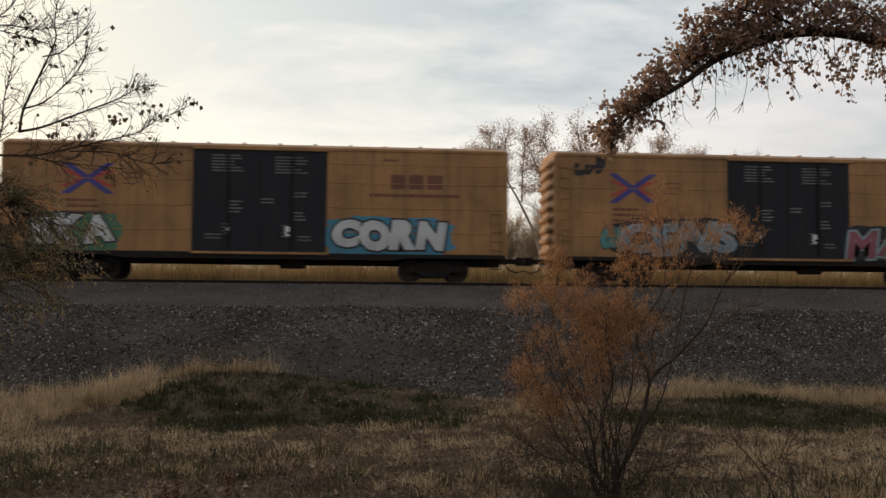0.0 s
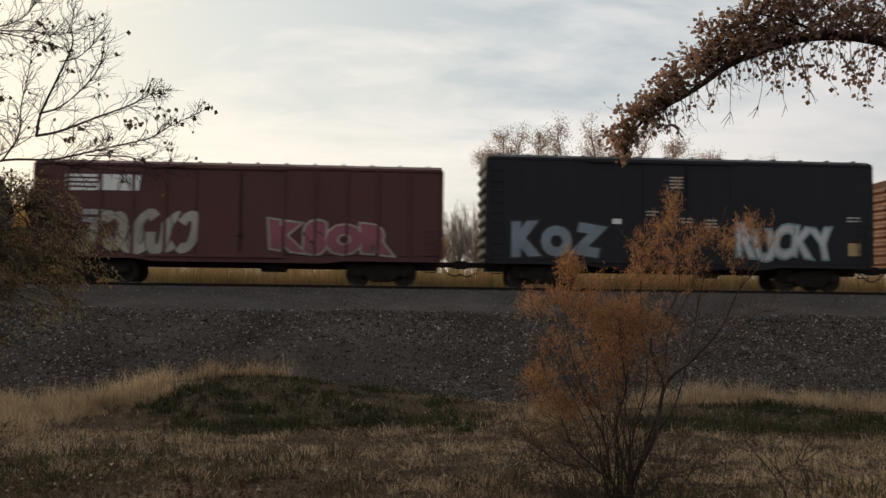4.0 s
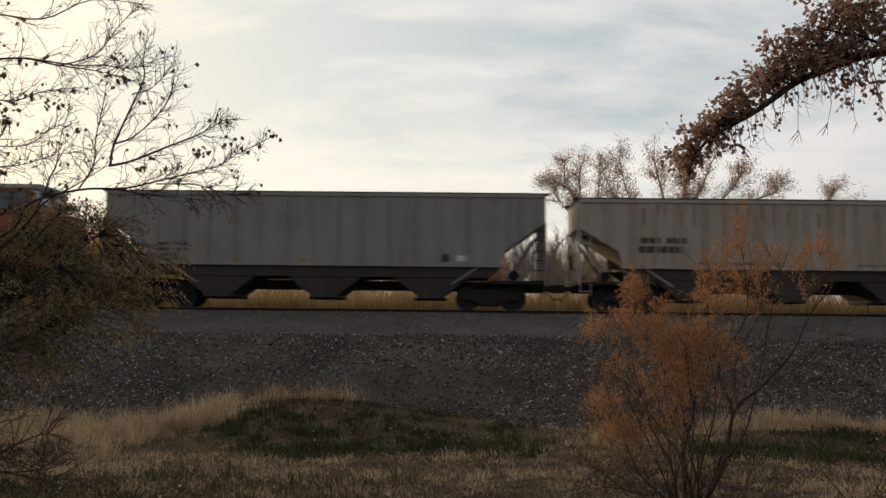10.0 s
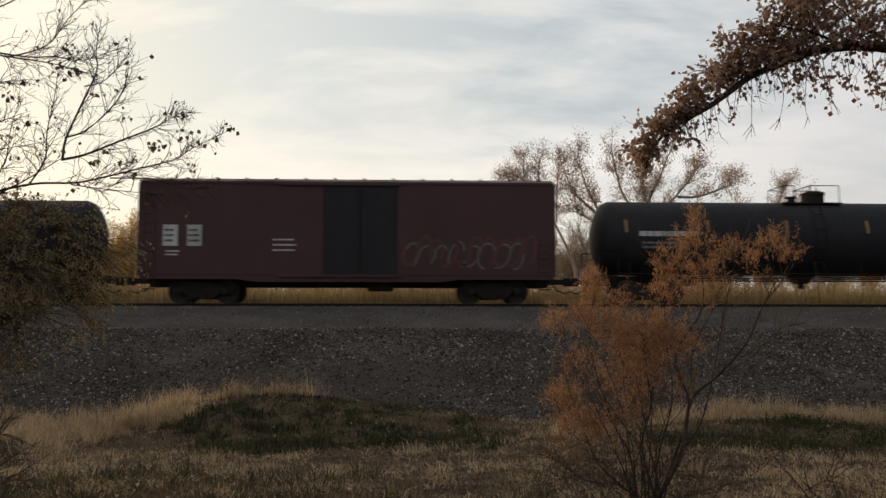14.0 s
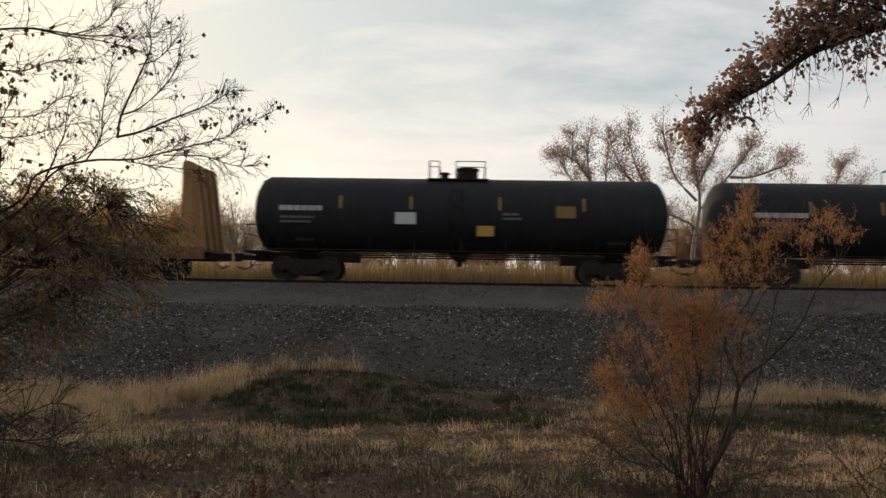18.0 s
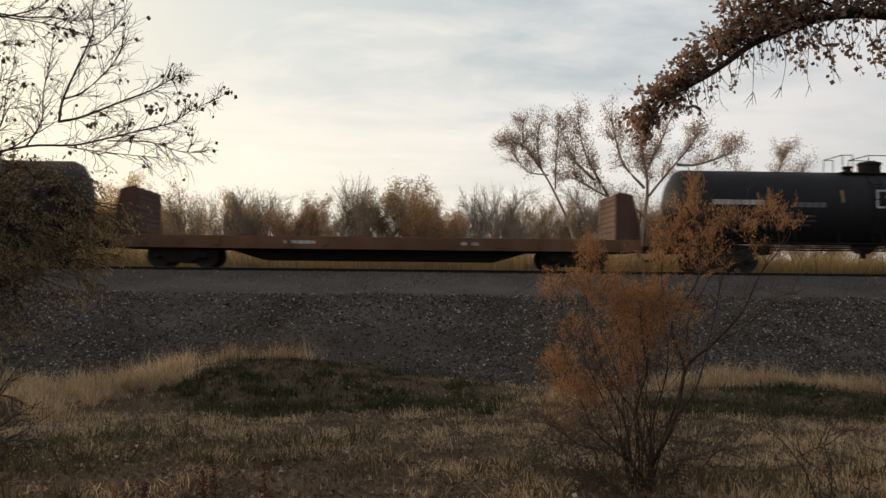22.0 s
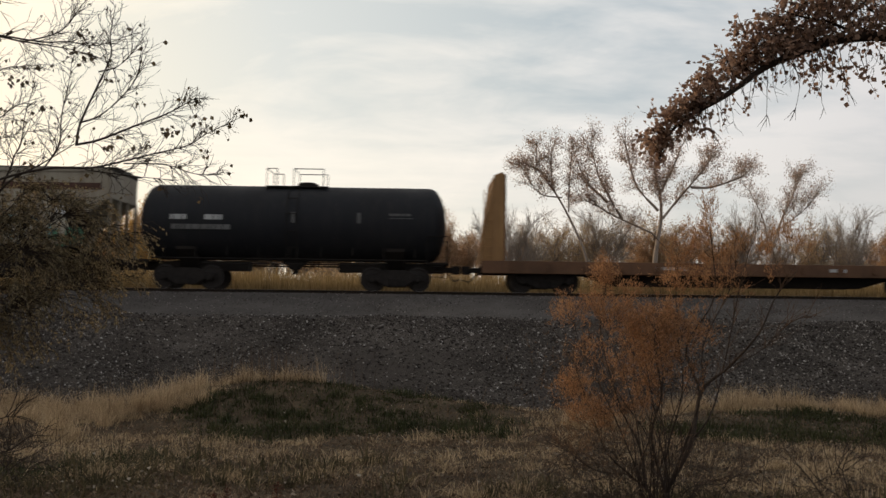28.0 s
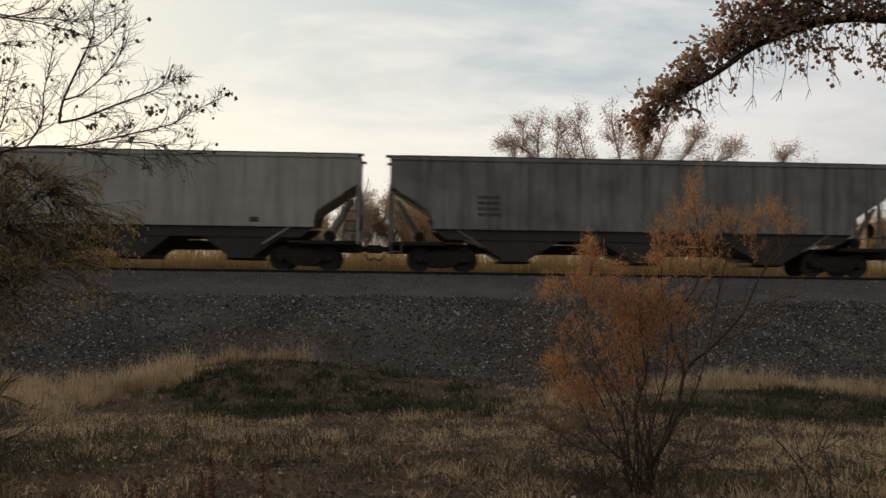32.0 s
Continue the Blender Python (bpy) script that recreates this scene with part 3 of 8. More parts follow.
def make_track():
    for side in (-1, 1):
        bm = bmesh.new()
        prof = ((-0.07, -0.18), (0.07, -0.18), (0.07, -0.165), (0.012, -0.15), (0.012, -0.05), (0.036, -0.04), (0.036, -0.003), (-0.036, -0.003), (-0.036, -0.04), (-0.012, -0.05), (-0.012, -0.15), (-0.07, -0.165))
        prism(bm, [(TRACK_Y + side * 0.755 + a, b) for a, b in prof], -700, 700, "x")
        rail = thing("rail", "rusty steel rail with a polished running top", "rail", "rails of the track", kind="structure")
        part("rail_web", bm, "rail", rail)
        bm = bmesh.new()
        box(bm, -700, 700, TRACK_Y + side * 0.755 - 0.030, TRACK_Y + side * 0.755 + 0.030, -0.0029, 0.0)
        part("rail_head", bm, "railhead", rail, "polished running surface")
    bm = bmesh.new()
    box(bm, -0.115, 0.115, -1.3, 1.3, -0.17, 0.0)
    tie = finish(bm, "tie", 0.012)
    tie.materials.append(M["tie"])
    ties = thing("railway_ties", "weathered timber ties half sunk in ballast", "railway ties", kind="structure")
    for i in range(-60, 61):
        ob = new("tie", tie)
        ob.parent = ties
        ob.matrix_basis = pose(i * 0.5, TRACK_Y + 0.02 * math.sin(i * 7.1), -0.185 + 0.008 * math.sin(i * 3.3), 0, 0, 0.6 * math.sin(i * 5.7))


make_ground()
make_bed()
make_track()

# ---- rolling stock ----
NEAR = -1.5          # the side of a car that faces the camera, in its own space
WHEEL_R = 0.457
CARS = []            # (thing, place along the train, half turn)
WHEELSETS = []       # (wheelset, place along the train, place on its truck, turned car)
SHARED = {}


def shared(key, make):
    if key not in SHARED:
        SHARED[key] = make()
    return SHARED[key]


def wheelset_mesh():
    bm = bmesh.new()
    rod(bm, (0, -0.95, 0), (0, 0.95, 0), 0.075, 10)
    for s in (-1, 1):
        lathe(bm, [(s * 0.68, 0.485), (s * 0.71, 0.485), (s * 0.715, 0.46), (s * 0.80, 0.455), (s * 0.805, 0.40), (s * 0.765, 0.38), (s * 0.765, 0.16), (s * 0.83, 0.13), (s * 0.83, 0.05)], 28, "y")
        for k in range(5):
            a = 2 * math.pi * k / 5
            box(bm, 0.26 * math.cos(a) - 0.03, 0.26 * math.cos(a) + 0.03, min(s * 0.76, s * 0.79), max(s * 0.76, s * 0.79), 0.26 * math.sin(a) - 0.03, 0.26 * math.sin(a) + 0.03)
    me = finish(bm, "wheelset")
    me.materials.append(M["wheel"])
    return me


def truck_mesh():
    bm = bmesh.new()
    for s in (-1, 1):
        a, b = s * 0.93, s * 1.07
        prism(bm, [(-1.12, 0.36), (-1.12, 0.62), (-0.75, 0.66), (-0.42, 0.80), (0.42, 0.80), (0.75, 0.66), (1.12, 0.62), (1.12, 0.36), (0.72, 0.38), (0.36, 0.16), (-0.36, 0.16), (-0.72, 0.38)], min(a, b), max(a, b))
        for x in (-0.89, 0.89):
            lathe(bm, [(s * 0.90, 0.15), (s * 1.13, 0.15), (s * 1.16, 0.11)], 12, "y", (x, 0, 0.457))
        for x in (-0.2, -0.07, 0.07, 0.2):
            rod(bm, (x, s * 1.06, 0.22), (x, s * 1.06, 0.48), 0.058, 8)
    box(bm, -0.24, 0.24, -1.05, 1.05, 0.46, 0.74)
    box(bm, -0.32, 0.32, -0.3, 0.3, 0.70, 0.84)
    for x in (-1.30, 1.30):
        rod(bm, (x * 0.36, -0.85, 0.42), (x * 0.36, 0.85, 0.42), 0.05, 6)
    me = finish(bm, "truck", 0.015)
    me.materials.append(M["truck"])
    return me


def coupler_mesh(reach):
    bm = bmesh.new()
    box(bm, -0.35, reach - 0.22, -0.10, 0.10, 0.76, 0.96)
    prism(bm, [(reach - 0.30, -0.16), (reach - 0.05, -0.20), (reach + 0.05, -0.05), (reach - 0.02, 0.17), (reach - 0.28, 0.20)], 0.70, 1.02, "z")
    pts = [(0.05, -0.45, 0.75), (0.25, -0.47, 0.52), (reach * 0.65, -0.40, 0.40), (reach, -0.33, 0.50)]
    for p, q in zip(pts, pts[1:]):
        rod(bm, p, q, 0.028, 6)
    rod(bm, (-0.02, -1.35, 0.72), (-0.02, 0.1, 0.95), 0.018, 5)
    me = finish(bm, "coupler")
    me.materials.append(M["truck"])
    return me


def running_gear(car, e, length, inset, gap=1.7, turned=False, axles=(-0.89, 0.89), gear="truck"):
    """Trucks with turning wheelsets, and couplers at both ends."""
    for s in (-1, 1):
        tx = s * (length / 2 - inset)
        t = part("truck", shared("truck", truck_mesh), "truck", car)
        t.matrix_basis = pose(tx, 0, 0)
        for ax in axles:
            w = part("wheelset", shared("wheelset", wheelset_mesh), "wheel", t)
            w.matrix_basis = pose(ax, 0, WHEEL_R)
            WHEELSETS.append((w, e, ax, turned))
        reach = gap / 2
        c = part("coupler", shared("coupler%.2f" % reach, lambda: coupler_mesh(reach)), "truck", car)
        c.matrix_basis = pose(s * length / 2, 0, 0, 0, 0, 0 if s > 0 else 180)


def new_car(name, label, category, e0, e1, turned=False, group="freight train"):
    car = thing(name, label, category, group)
    CARS.append((car, (e0 + e1) / 2, turned))
    return car, (e0 + e1) / 2, e1 - e0


def ladder(car, x, z0, z1, y=NEAR - 0.04, width=0.4, material="sill", rungs=6, name="ladder"):
    bm = bmesh.new()
    for s in (-1, 1):
        rod(bm, (x + s * width / 2, y, z0), (x + s * width / 2, y, z1), 0.018, 5)
    for i in range(rungs):
        z = z0 + (z1 - z0) * (i + 0.5) / rungs
        rod(bm, (x - width / 2, y, z), (x + width / 2, y, z), 0.016, 5)
    part(name, bm, material, car)


def bars(car, x, z, width, rows, material="stencil", pitch=0.13, height=0.055, y=None, ragged=0.3, name="stencil", label=""):
    """Lettering too small to read, as plain bars of its size."""
    y = NEAR if y is None else y
    bm = bmesh.new()
    rnd = random.Random(int(abs(x * 131 + z * 17) * 10))
    for r in range(rows):
        w = width * (1 - ragged * rnd.random())
        x0, zz = x - width / 2, z - r * pitch
        while x0 < x - width / 2 + w - 0.04:
            step = rnd.uniform(0.10, 0.34)
            x1 = min(x0 + step, x - width / 2 + w)
            box(bm, x0, x1, y - 0.006, y + 0.002, zz - height / 2, zz + height / 2)
            x0 = x1 + 0.035
    part(name, bm, material, car, label)["kind"] = "stuff"


def plate(car, x, z, w, h, material, name="marking", y=None, label="", tilt=0.0):
    y = NEAR if y is None else y
    bm = bmesh.new()
    t = tilt
    prism(bm, [(x - w / 2, z - h / 2), (x + w / 2, z - h / 2), (x + w / 2 + t, z + h / 2), (x - w / 2 + t, z + h / 2)], y - 0.006, y + 0.002)
    return part(name, bm, material, car, label)


def blob(bm, x, z, w, h, y, seed, lobes=9):
    rnd = random.Random(seed)
    pts = []
    for i in range(lobes * 6):
        a = 2 * math.pi * i / (lobes * 6)
        k = 1 + 0.05 * math.sin(lobes * a + seed) + 0.03 * math.sin(2.7 * lobes * a)
        c, s = math.cos(a), math.sin(a)
        pts.append((x + w / 2 * k * math.copysign(abs(c) ** 0.55, c), z + h / 2 * k * math.copysign(abs(s) ** 0.55, s)))
    prism(bm, pts, y - 0.004, y)


def graffiti(car, word, x, z, size, fill, edge="g_black", cloud=None, width=None, slant=0.0, label="", bold=0.085, squeeze=1.0, halo=0.0):
    """A sprayed word: a cloud behind, a dark edge and a filled face."""
    if cloud:
        bm = bmesh.new()
        w = width or size * 0.62 * len(word) * squeeze
        blob(bm, x, z, w * 1.16, size * 1.18, NEAR - 0.002, len(word) * 7 + int(x * 3))
        part("graffiti_cloud", bm, cloud, car)
    faces = [(lettering(c, size, bold * size, 0.004, slant), lettering(c, size, bold * size + 0.055 * size + halo, 0.004, slant)) for c in word]
    widths = [max(v.co.x for v in f.vertices) - min(v.co.x for v in f.vertices) for f, _ in faces]
    rnd = random.Random(int(abs(x) * 100) + len(word))
    total = sum(widths) - 0.02 * size * (len(word) - 1)
    k = (width or total) / total
    x0 = x - total * k / 2
    for i, ((f, e), w) in enumerate(zip(faces, widths)):
        ob = part("graffiti_letter", f, fill, car, label if i == 0 else "")
        mid = (max(v.co.x for v in f.vertices) + min(v.co.x for v in f.vertices)) / 2
        tall, kick = rnd.uniform(0.92, 1.18), rnd.uniform(-0.22, 0.22)
        ob.matrix_basis = pose(x0 + w * k / 2, NEAR - 0.028, z + rnd.uniform(-0.06, 0.06) * size, 0, rnd.uniform(-9, 9), 0)
        for me in (f, e):
            me.transform(Matrix.Diagonal((k, 1, tall, 1)) @ Matrix(((1, 0, kick, 0), (0, 1, 0, 0), (0, 0, 1, 0), (0, 0, 0, 1))) @ Matrix.Translation((-mid, 0, 0)))
        eg = part("graffiti_edge", e, edge, ob)
        eg.matrix_basis = pose(0, 0.009 - 0.0006 * i, 0)
        x0 += (w - 0.02 * size) * k


def ribbed_end(bm, x, s, z0, z1, n, half=1.45):
    """Car end with bulging horizontal ribs."""
    step = (z1 - z0) / n
    pts = [(x, z0)]
    for i in range(n):
        a = z0 + step * i
        pts += [(x, a + 0.12 * step), (x + s * 0.10, a + 0.40 * step), (x + s * 0.10, a + 0.62 * step), (x, a + 0.9 * step)]
    pts += [(x, z1), (x - s * 0.05, z1), (x - s * 0.05, z0)]
    prism(bm, pts, -half, half)


def boxcar(e0, e1, height, colour, label, door=None, door_mat="black", plug=False, posts=0, seams=(), end_mat=None, roof_mat="loco_grey", name="boxcar", floor_z=1.02, inset=2.55, gap=1.75):
    car, e, L = new_car(name, label, "boxcar", e0, e1)
    h = L / 2
    eave = height - 0.22
    bm = bmesh.new()
    box(bm, -h + 0.06, h - 0.06, -1.46, 1.46, floor_z, eave)
    part("body", bm, colour, car, bevel=0.02)
    # side sheets between the posts stand as panels of their own
    d0, d1 = door if door else (-0.0, 0.0)
    n = posts
    spans = []
    if n:
        for a, b in ((-h + 0.05, d0), (d1, h - 0.05)) if door else ((-h + 0.05, h - 0.05),):
            k = max(1, round(n * (b - a) / L))
            for i in range(k):
                spans.append((a + (b - a) * i / k, a + (b - a) * (i + 1) / k))
        for a, b in spans:
            bm = bmesh.new()
            box(bm, a + 0.055, b - 0.055, NEAR + 0.005, NEAR + 0.06, floor_z + 0.1, eave - 0.08)
            part("side_sheet", bm, colour, car, bevel=0.01)
            bm = bmesh.new()
            box(bm, a - 0.05, a + 0.05, NEAR - 0.05, NEAR + 0.05, floor_z + 0.02, eave - 0.02)
            part("side_post", bm, colour, car, bevel=0.012)
    else:
        for a, b in ((-h + 0.05, d0), (d1, h - 0.05)) if door else ((-h + 0.05, h - 0.05),):
            zs = [floor_z + 0.02, *seams, eave - 0.02]
            for z0, z1 in zip(zs, zs[1:]):
                bm = bmesh.new()
                box(bm, a, b, NEAR, NEAR + 0.05, z0 + 0.012, z1 - 0.012)
                part("side_sheet", bm, colour, car, bevel=0.008)
            for z in seams:
                bm = bmesh.new()
                box(bm, a + 0.25, b - 0.3, NEAR - 0.012, NEAR + 0.01, z - 0.022, z + 0.022)
                part("side_seam", bm, colour, car, bevel=0.01)
    # the far side
    bm = bmesh.new()
    box(bm, -h + 0.05, h - 0.05, 1.44, 1.5, floor_z + 0.02, eave - 0.02)
    part("far_side", bm, colour, car)
    if door:
        bm = bmesh.new()
        box(bm, d0 + 0.02, d1 - 0.02, NEAR - 0.02, NEAR + 0.05, floor_z + 0.04, eave - 0.06)
        dr = part("door", bm, door_mat, car, bevel=0.015)
        k = 2 if plug else 1
        for i in range(1, 2 * k):
            bm = bmesh.new()
            x = d0 + (d1 - d0) * i / (2 * k)
            box(bm, x - 0.03, x + 0.03, NEAR - 0.05, NEAR - 0.02, floor_z + 0.1, eave - 0.12)
            part("door_post", bm, door_mat, dr)
        for f in (0.27, 0.73) if plug else (0.5,):
            bm = bmesh.new()
            x = d0 + (d1 - d0) * f
            rod(bm, (x, NEAR - 0.07, floor_z + 0.2), (x, NEAR - 0.07, eave - 0.2), 0.022, 6)
            box(bm, x - 0.12, x + 0.12, NEAR - 0.08, NEAR - 0.02, 1.75, 1.83)
            part("door_lock_rod", bm, "sill", dr)
        for z in (floor_z + 0.0, eave - 0.06):
            bm = bmesh.new()
            box(bm, d0 - (d1 - d0) * (0.0 if plug else 0.6), d1 + 0.1, NEAR - 0.09, NEAR - 0.03, z - 0.05, z + 0.05)
            part("door_track", bm, colour, car, bevel=0.01)
    bm = bmesh.new()
    prism(bm, [(-1.53, eave - 0.06), (-1.53, eave + 0.05), (-1.15, height - 0.03), (0, height), (1.15, height - 0.03), (1.53, eave + 0.05), (1.53, eave - 0.06)], -h + 0.02, h - 0.02, "x")
    part("roof", bm, roof_mat, car, bevel=0.01)
    k = 14
    for i in range(k):
        bm = bmesh.new()
        x = -h + L * (i + 0.5) / k
        box(bm, x - 0.04, x + 0.04, -1.2, 1.2, height - 0.06, height + 0.015)
        part("roof_rib", bm, roof_mat, car)
    for s in (-1, 1):
        bm = bmesh.new()
        ribbed_end(bm, s * (h - 0.05), s, floor_z + 0.05, eave, 9)
        part("end_panel", bm, end_mat or colour, car)
        bm = bmesh.new()
        box(bm, s * (h - 0.02) - 0.06, s * (h - 0.02) + 0.06, NEAR - 0.01, NEAR + 0.1, floor_z, eave)
        part("corner_post", bm, colour, car, bevel=0.015)
        ladder(car, s * (h - 0.4), floor_z + 0.05, eave - (0.3 if s < 0 else 2.2), material=colour, rungs=9 if s < 0 else 5)
        bm = bmesh.new()
        box(bm, s * (h - 0.42) - 0.22, s * (h - 0.42) + 0.22, NEAR - 0.02, NEAR + 0.05, 0.50, 0.54)
        for q in (-0.22, 0.19):
            box(bm, s * (h - 0.42) + q, s * (h - 0.42) + q + 0.03, NEAR - 0.02, NEAR + 0.01, 0.5, floor_z)
        part("step", bm, "sill", car)
    bm = bmesh.new()
    box(bm, -h + 0.1, h - 0.1, -0.35, 0.35, 0.62, floor_z)
    part("centre_sill", bm, "sill", car)
    bm = bmesh.new()
    drop = 0.22
    prism(bm, [(-h + 0.05, floor_z + 0.02), (-h + 0.05, floor_z - 0.12), (-h + 3.7, floor_z - 0.12), (-h + 4.4, floor_z - drop), (h - 4.4, floor_z - drop), (h - 3.7, floor_z - 0.12), (h - 0.05, floor_z - 0.12), (h - 0.05, floor_z + 0.02)], NEAR - 0.01, NEAR + 0.06)
    part("side_sill", bm, colour if not plug else "sill", car)
    for x in (-2.2, -1.1, 1.4, 2.6):
        bm = bmesh.new()
        box(bm, x - 0.12, x + 0.16, -1.2, 1.2, 0.72, floor_z)
        part("cross_bearer", bm, "sill", car)
    bm = bmesh.new()
    lathe(bm, [(-0.5, 0.15), (-0.45, 0.2), (0.45, 0.2), (0.5, 0.15)], 12, "x", (1.2, -0.75, 0.66))
    part("brake_cylinder", bm, "truck", car)
    running_gear(car, e, L, inset, gap)
    return car, L


def cross_mark(car, x, z, w, h, a="mark_red", b="blue"):
    """A blue saltire with a red chevron lying in it from either side."""
    def stroke(p, q, t, material, lift):
        (x0, z0), (x1, z1) = p, q
        bm = bmesh.new()
        prism(bm, [(x0 - t, z0), (x0 + t, z0), (x1 + t, z1), (x1 - t, z1)], NEAR - lift, NEAR)
        part("emblem", bm, material, car)
    for s in (-1, 1):
        for v in (-1, 1):
            stroke((x + s * w * 0.46, z + v * h / 2), (x, z), 0.16, b, 0.009)
            stroke((x + s * w * 0.50, z + v * h * 0.27), (x + s * 0.14, z), 0.15, a, 0.007)


def streaks(car, material, x0, x1, z, seed, n=14, longest=1.1, wide=0.16):
    """Rust that has run down from the roof seam."""
    rnd = random.Random(seed)
    for i in range(n):
        x = x0 + (x1 - x0) * (i + rnd.uniform(0.2, 0.8)) / n
        k, w = longest * rnd.uniform(0.25, 1.0), wide * rnd.uniform(0.4, 1.2)
        top = z - rnd.uniform(0.0, 0.35)
        bm = bmesh.new()
        prism(bm, [(x - w / 2, top), (x + w * 0.5, top + 0.03), (x + w * 0.42, top - k * 0.5), (x + w * 0.15, top - k), (x - w * 0.1, top - k * 0.96), (x - w * 0.46, top - k * 0.6)], NEAR - 0.004, NEAR + 0.001)
        part("rust_streak", bm, material, car)


def block_letters(car, x, z, widths, h, material, gap=0.14, name="emblem", y=None):
    total = sum(widths) + gap * (len(widths) - 1)
    x0 = x - total / 2
    for w in widths:
        plate(car, x0 + w / 2, z, w, h, material, name, y)
        x0 += w + gap


def pool_boxcar(e0, e1, label, tail):
    """Sixty-foot yellow boxcar with a pair of black plug doors."""
    car, L = boxcar(e0, e1, 5.22, "yellow", label, door=(-2.5, 2.5), plug=True, seams=(1.85, 2.78, 3.72, 4.45), roof_mat="yellow", inset=2.75)
    cross_mark(car, -6.3, 3.72, 1.75, 1.15)
    for x, z, w, n in ((-1.15, 4.68, 1.3, 6), (1.2, 4.64, 1.3, 6)):
        bars(car, x, z, w, n, "dim", 0.115, 0.05, y=NEAR - 0.022, ragged=0.45)
    for x, z, w, n in ((-0.85, 2.95, 0.55, 4), (0.35, 3.05, 0.6, 2), (1.55, 3.3, 0.6, 2), (1.5, 2.55, 0.45, 3), (-1.2, 2.1, 0.35, 3), (1.0, 2.05, 0.3, 4), (1.75, 1.65, 0.6, 2), (-1.6, 1.7, 0.8, 2)):
        bars(car, x, z, w, n, "dim", y=NEAR - 0.022)
    plate(car, -1.2, 1.85, 0.16, 0.22, "white", y=NEAR - 0.024)
    plate(car, 1.05, 1.85, 0.16, 0.35, "white", y=NEAR - 0.024)
    bars(car, -4.7, 3.95, 0.7, 3, "red_brown", 0.2)
    bars(car, -6.3, 2.9, 1.6, 3, "red_brown", 0.22, 0.1)
    bars(car, 6.3, 2.3, 1.0, 3, "red_brown", 0.25)
    plate(car, 4.9, 4.62, 0.6, 0.07, "red_brown")
    if tail == "plain":
        block_letters(car, 5.9, 3.8, (0.55, 0.55, 0.6), 0.55, "red_brown")
        bars(car, 5.9, 3.28, 3.6, 1, "red_brown", height=0.13, ragged=0.1)
    else:
        plate(car, 6.95, 4.0, 2.4, 0.56, "g_black")
        block_letters(car, 6.95, 4.0, (0.55, 0.55, 0.6), 0.40, "white", y=NEAR - 0.009)
        for words, z in (("Railcar Pooling", 3.4), ("Experts", 2.85)):
            ob = part("lettering", lettering(words, 0.52, 0.012), "red_brown", car)
            ob.matrix_basis = pose(6.85, NEAR - 0.006, z)
    return car


def squiggle(car, x, z, w, h, material, seed, n=9, thick=0.11, edge="g_black"):
    """A sprayed scrawl that cannot be read: bent strokes side by side, each with a dark rim."""
    rnd = random.Random(seed)
    n = max(3, round(n * 0.7))
    for i in range(n):
        cx = x - w / 2 + w * (i + 0.5) / n
        rx, rz = w / n * rnd.uniform(0.42, 0.62), h / 2 * rnd.uniform(0.7, 1.0)
        a0 = rnd.choice((40, 130, 220, -50, 200)) + rnd.uniform(-20, 20)
        span = rnd.uniform(150, 290) * rnd.choice((-1, 1))
        lean = rnd.uniform(0.0, 0.35)
        lift = 0.003 * (i % 3)

        def band(t):
            outer, inner = [], []
            for q in range(11):
                a = radians(a0 + span * q / 10)
                for out, k in ((outer, 0.5), (inner, -0.5)):
                    u, v = math.cos(a) * (rx + k * t), math.sin(a) * (rz + k * t)
                    out.append((cx + u + lean * v, z + v))
            return outer + inner[::-1]
        bm = bmesh.new()
        prism(bm, band(thick * 2.4 + 0.07), NEAR - 0.005 - lift, NEAR + 0.001)
        rim = part("graffiti_edge", bm, edge, car)
        bm = bmesh.new()
        prism(bm, band(thick * 2.4), NEAR - 0.0075 - lift, NEAR - 0.002)
        part("graffiti_stroke", bm, material, rim)


